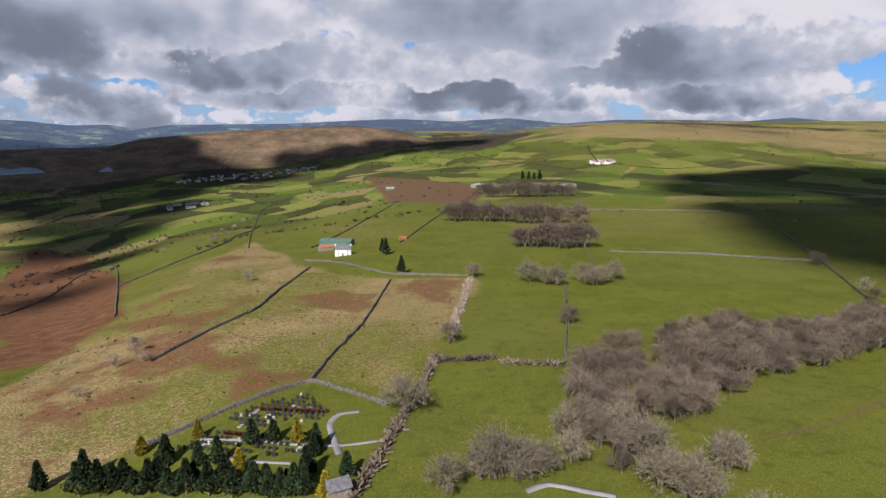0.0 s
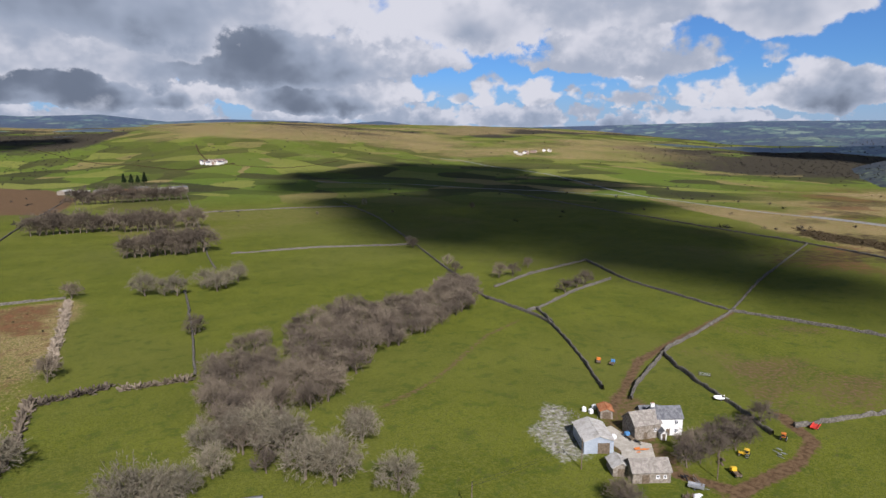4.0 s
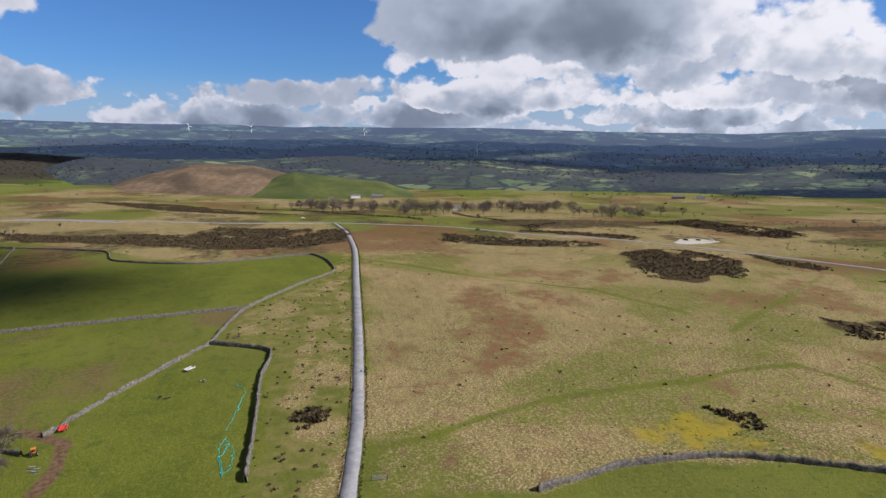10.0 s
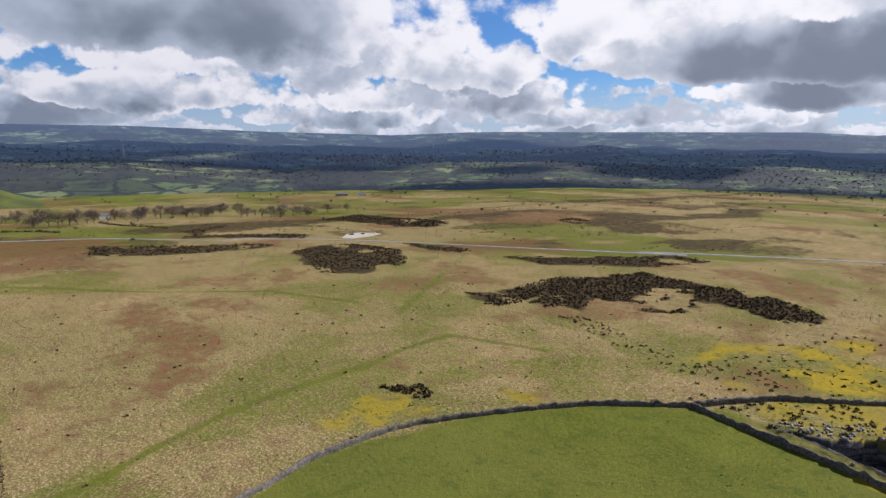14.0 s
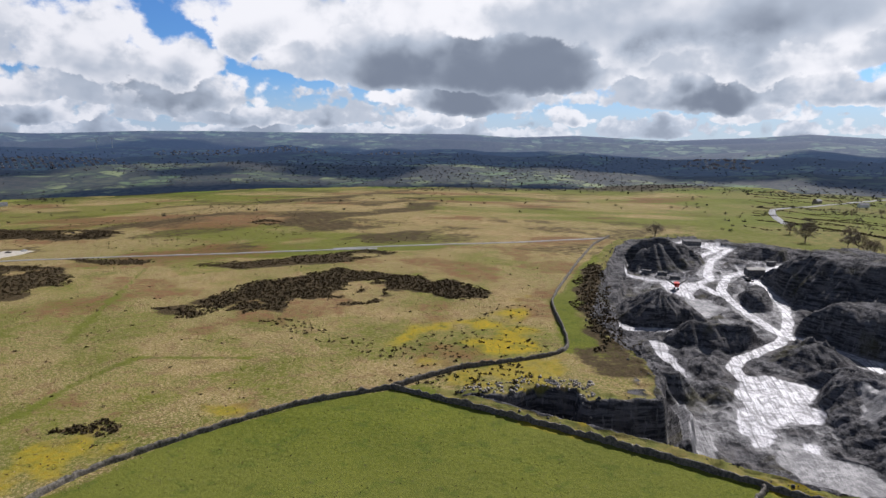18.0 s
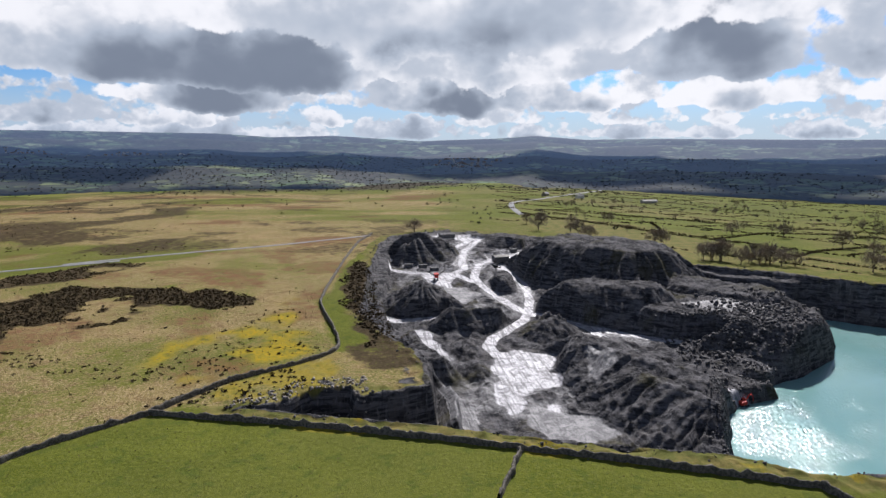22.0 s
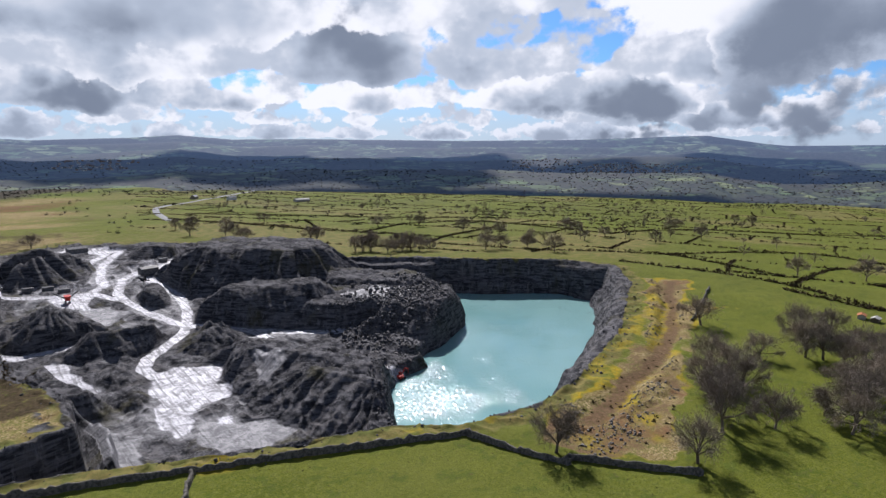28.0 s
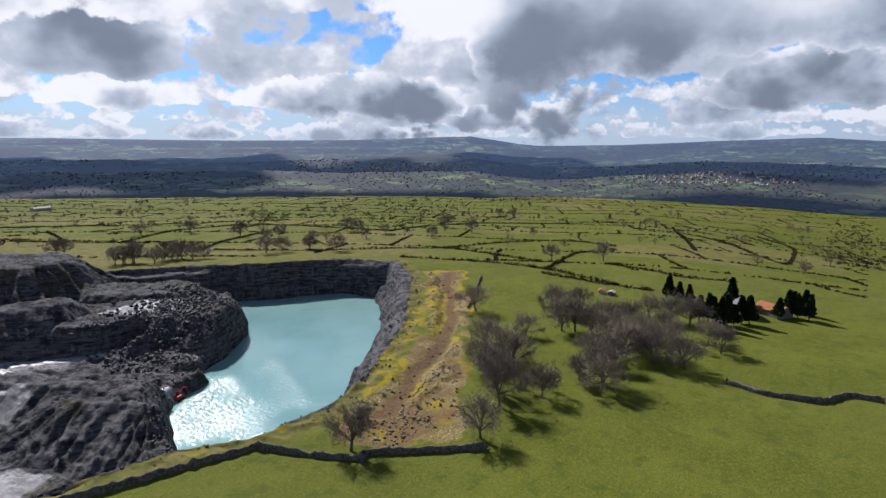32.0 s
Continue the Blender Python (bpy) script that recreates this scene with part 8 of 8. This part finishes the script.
def cumulus(name, lumps, seed, top=1800.0):
    """A broken cloud: lumps given by the ground that they shade and their radius."""
    bm = bmesh.new()
    lean = TO_SUN * (top / TO_SUN.z)
    for k, (gx, gy, r) in enumerate(lumps):
        g = bmesh.ops.create_icosphere(bm, subdivisions=3, radius=1.0)["verts"]
        c = Vector((gx + lean.x, gy + lean.y, top))
        for v in g:
            q = v.co.copy()
            s = 1 + 0.32 * noise.fractal(q * 1.7 + Vector((seed, k, 0)), 1.0, 2.0, 4)
            v.co = Vector((c.x + q.x * r * s, c.y + q.y * r * s, c.z + q.z * r * 0.3 * s))
    me = bpy.data.meshes.new(name)
    bm.to_mesh(me)
    bm.free()
    me.materials.append(CLOUD)
    return tagged(new(name, me), "grey-white cumulus cloud high over the hills", "cloud", "clouds", "structure")


cumulus("cloud", [(634, 1200, 170), (720, 920, 190), (600, 580, 140), (440, 320, 100), (355, 165, 62), (310, 420, 74), (450, 450, 110), (350, 270, 72), (850, 1250, 220), (480, 760, 85), (900, 900, 160), (640, 740, 130), (400, 720, 110), (340, 570, 80), (480, 1020, 140), (300, 480, 60)], 1)
cumulus("cloud", [(-1596, 2420, 430), (-1323, 2400, 420), (-980, 2060, 300), (-1184, 1850, 360), (-900, 1750, 230), (-760, 1500, 150), (-900, 1350, 150), (-1971, 2850, 480), (-1300, 1500, 300), (-620, 1250, 110), (-620, 900, 130), (-450, 660, 80), (-760, 1100, 120), (-340, 430, 50)], 2)
cumulus("cloud", [(-640, 2080, 170), (-475, 2330, 190), (-314, 2450, 170), (-120, 2620, 170), (100, 2800, 150)], 3)
cumulus("cloud", [(2590, 1146, 320), (2480, 650, 360), (2750, 100, 430), (2400, -420, 400), (2150, -900, 330), (3050, -350, 400), (2900, 600, 330), (3100, -880, 430), (3300, 200, 380), (3250, 800, 300)], 4)
cumulus("cloud", [(2550, -1500, 430), (2900, -1577, 450), (3200, -1100, 380), (1900, -1450, 260), (2100, -1900, 400), (2540, -2400, 500), (1750, -1150, 140)], 5)
cumulus("cloud", [(1620, -2295, 560), (1605, -2850, 560), (940, -2743, 560), (240, -2800, 560), (980, -1750, 210), (1250, -2000, 330), (-420, -2700, 460), (500, -2250, 260), (1300, -1400, 120)], 6)
cumulus("cloud", [(-640, -2063, 330), (-1000, -1700, 260), (-1100, -2400, 500), (-200, -2350, 330), (-1500, -2000, 320), (-1900, -1750, 260), (-1600, -2600, 430), (-700, -2900, 480)], 7)
cumulus("cloud", [(-2250, -1400, 260), (-2600, -900, 300), (-2800, -1600, 380), (-2200, -300, 220), (-2900, -400, 330)], 8)
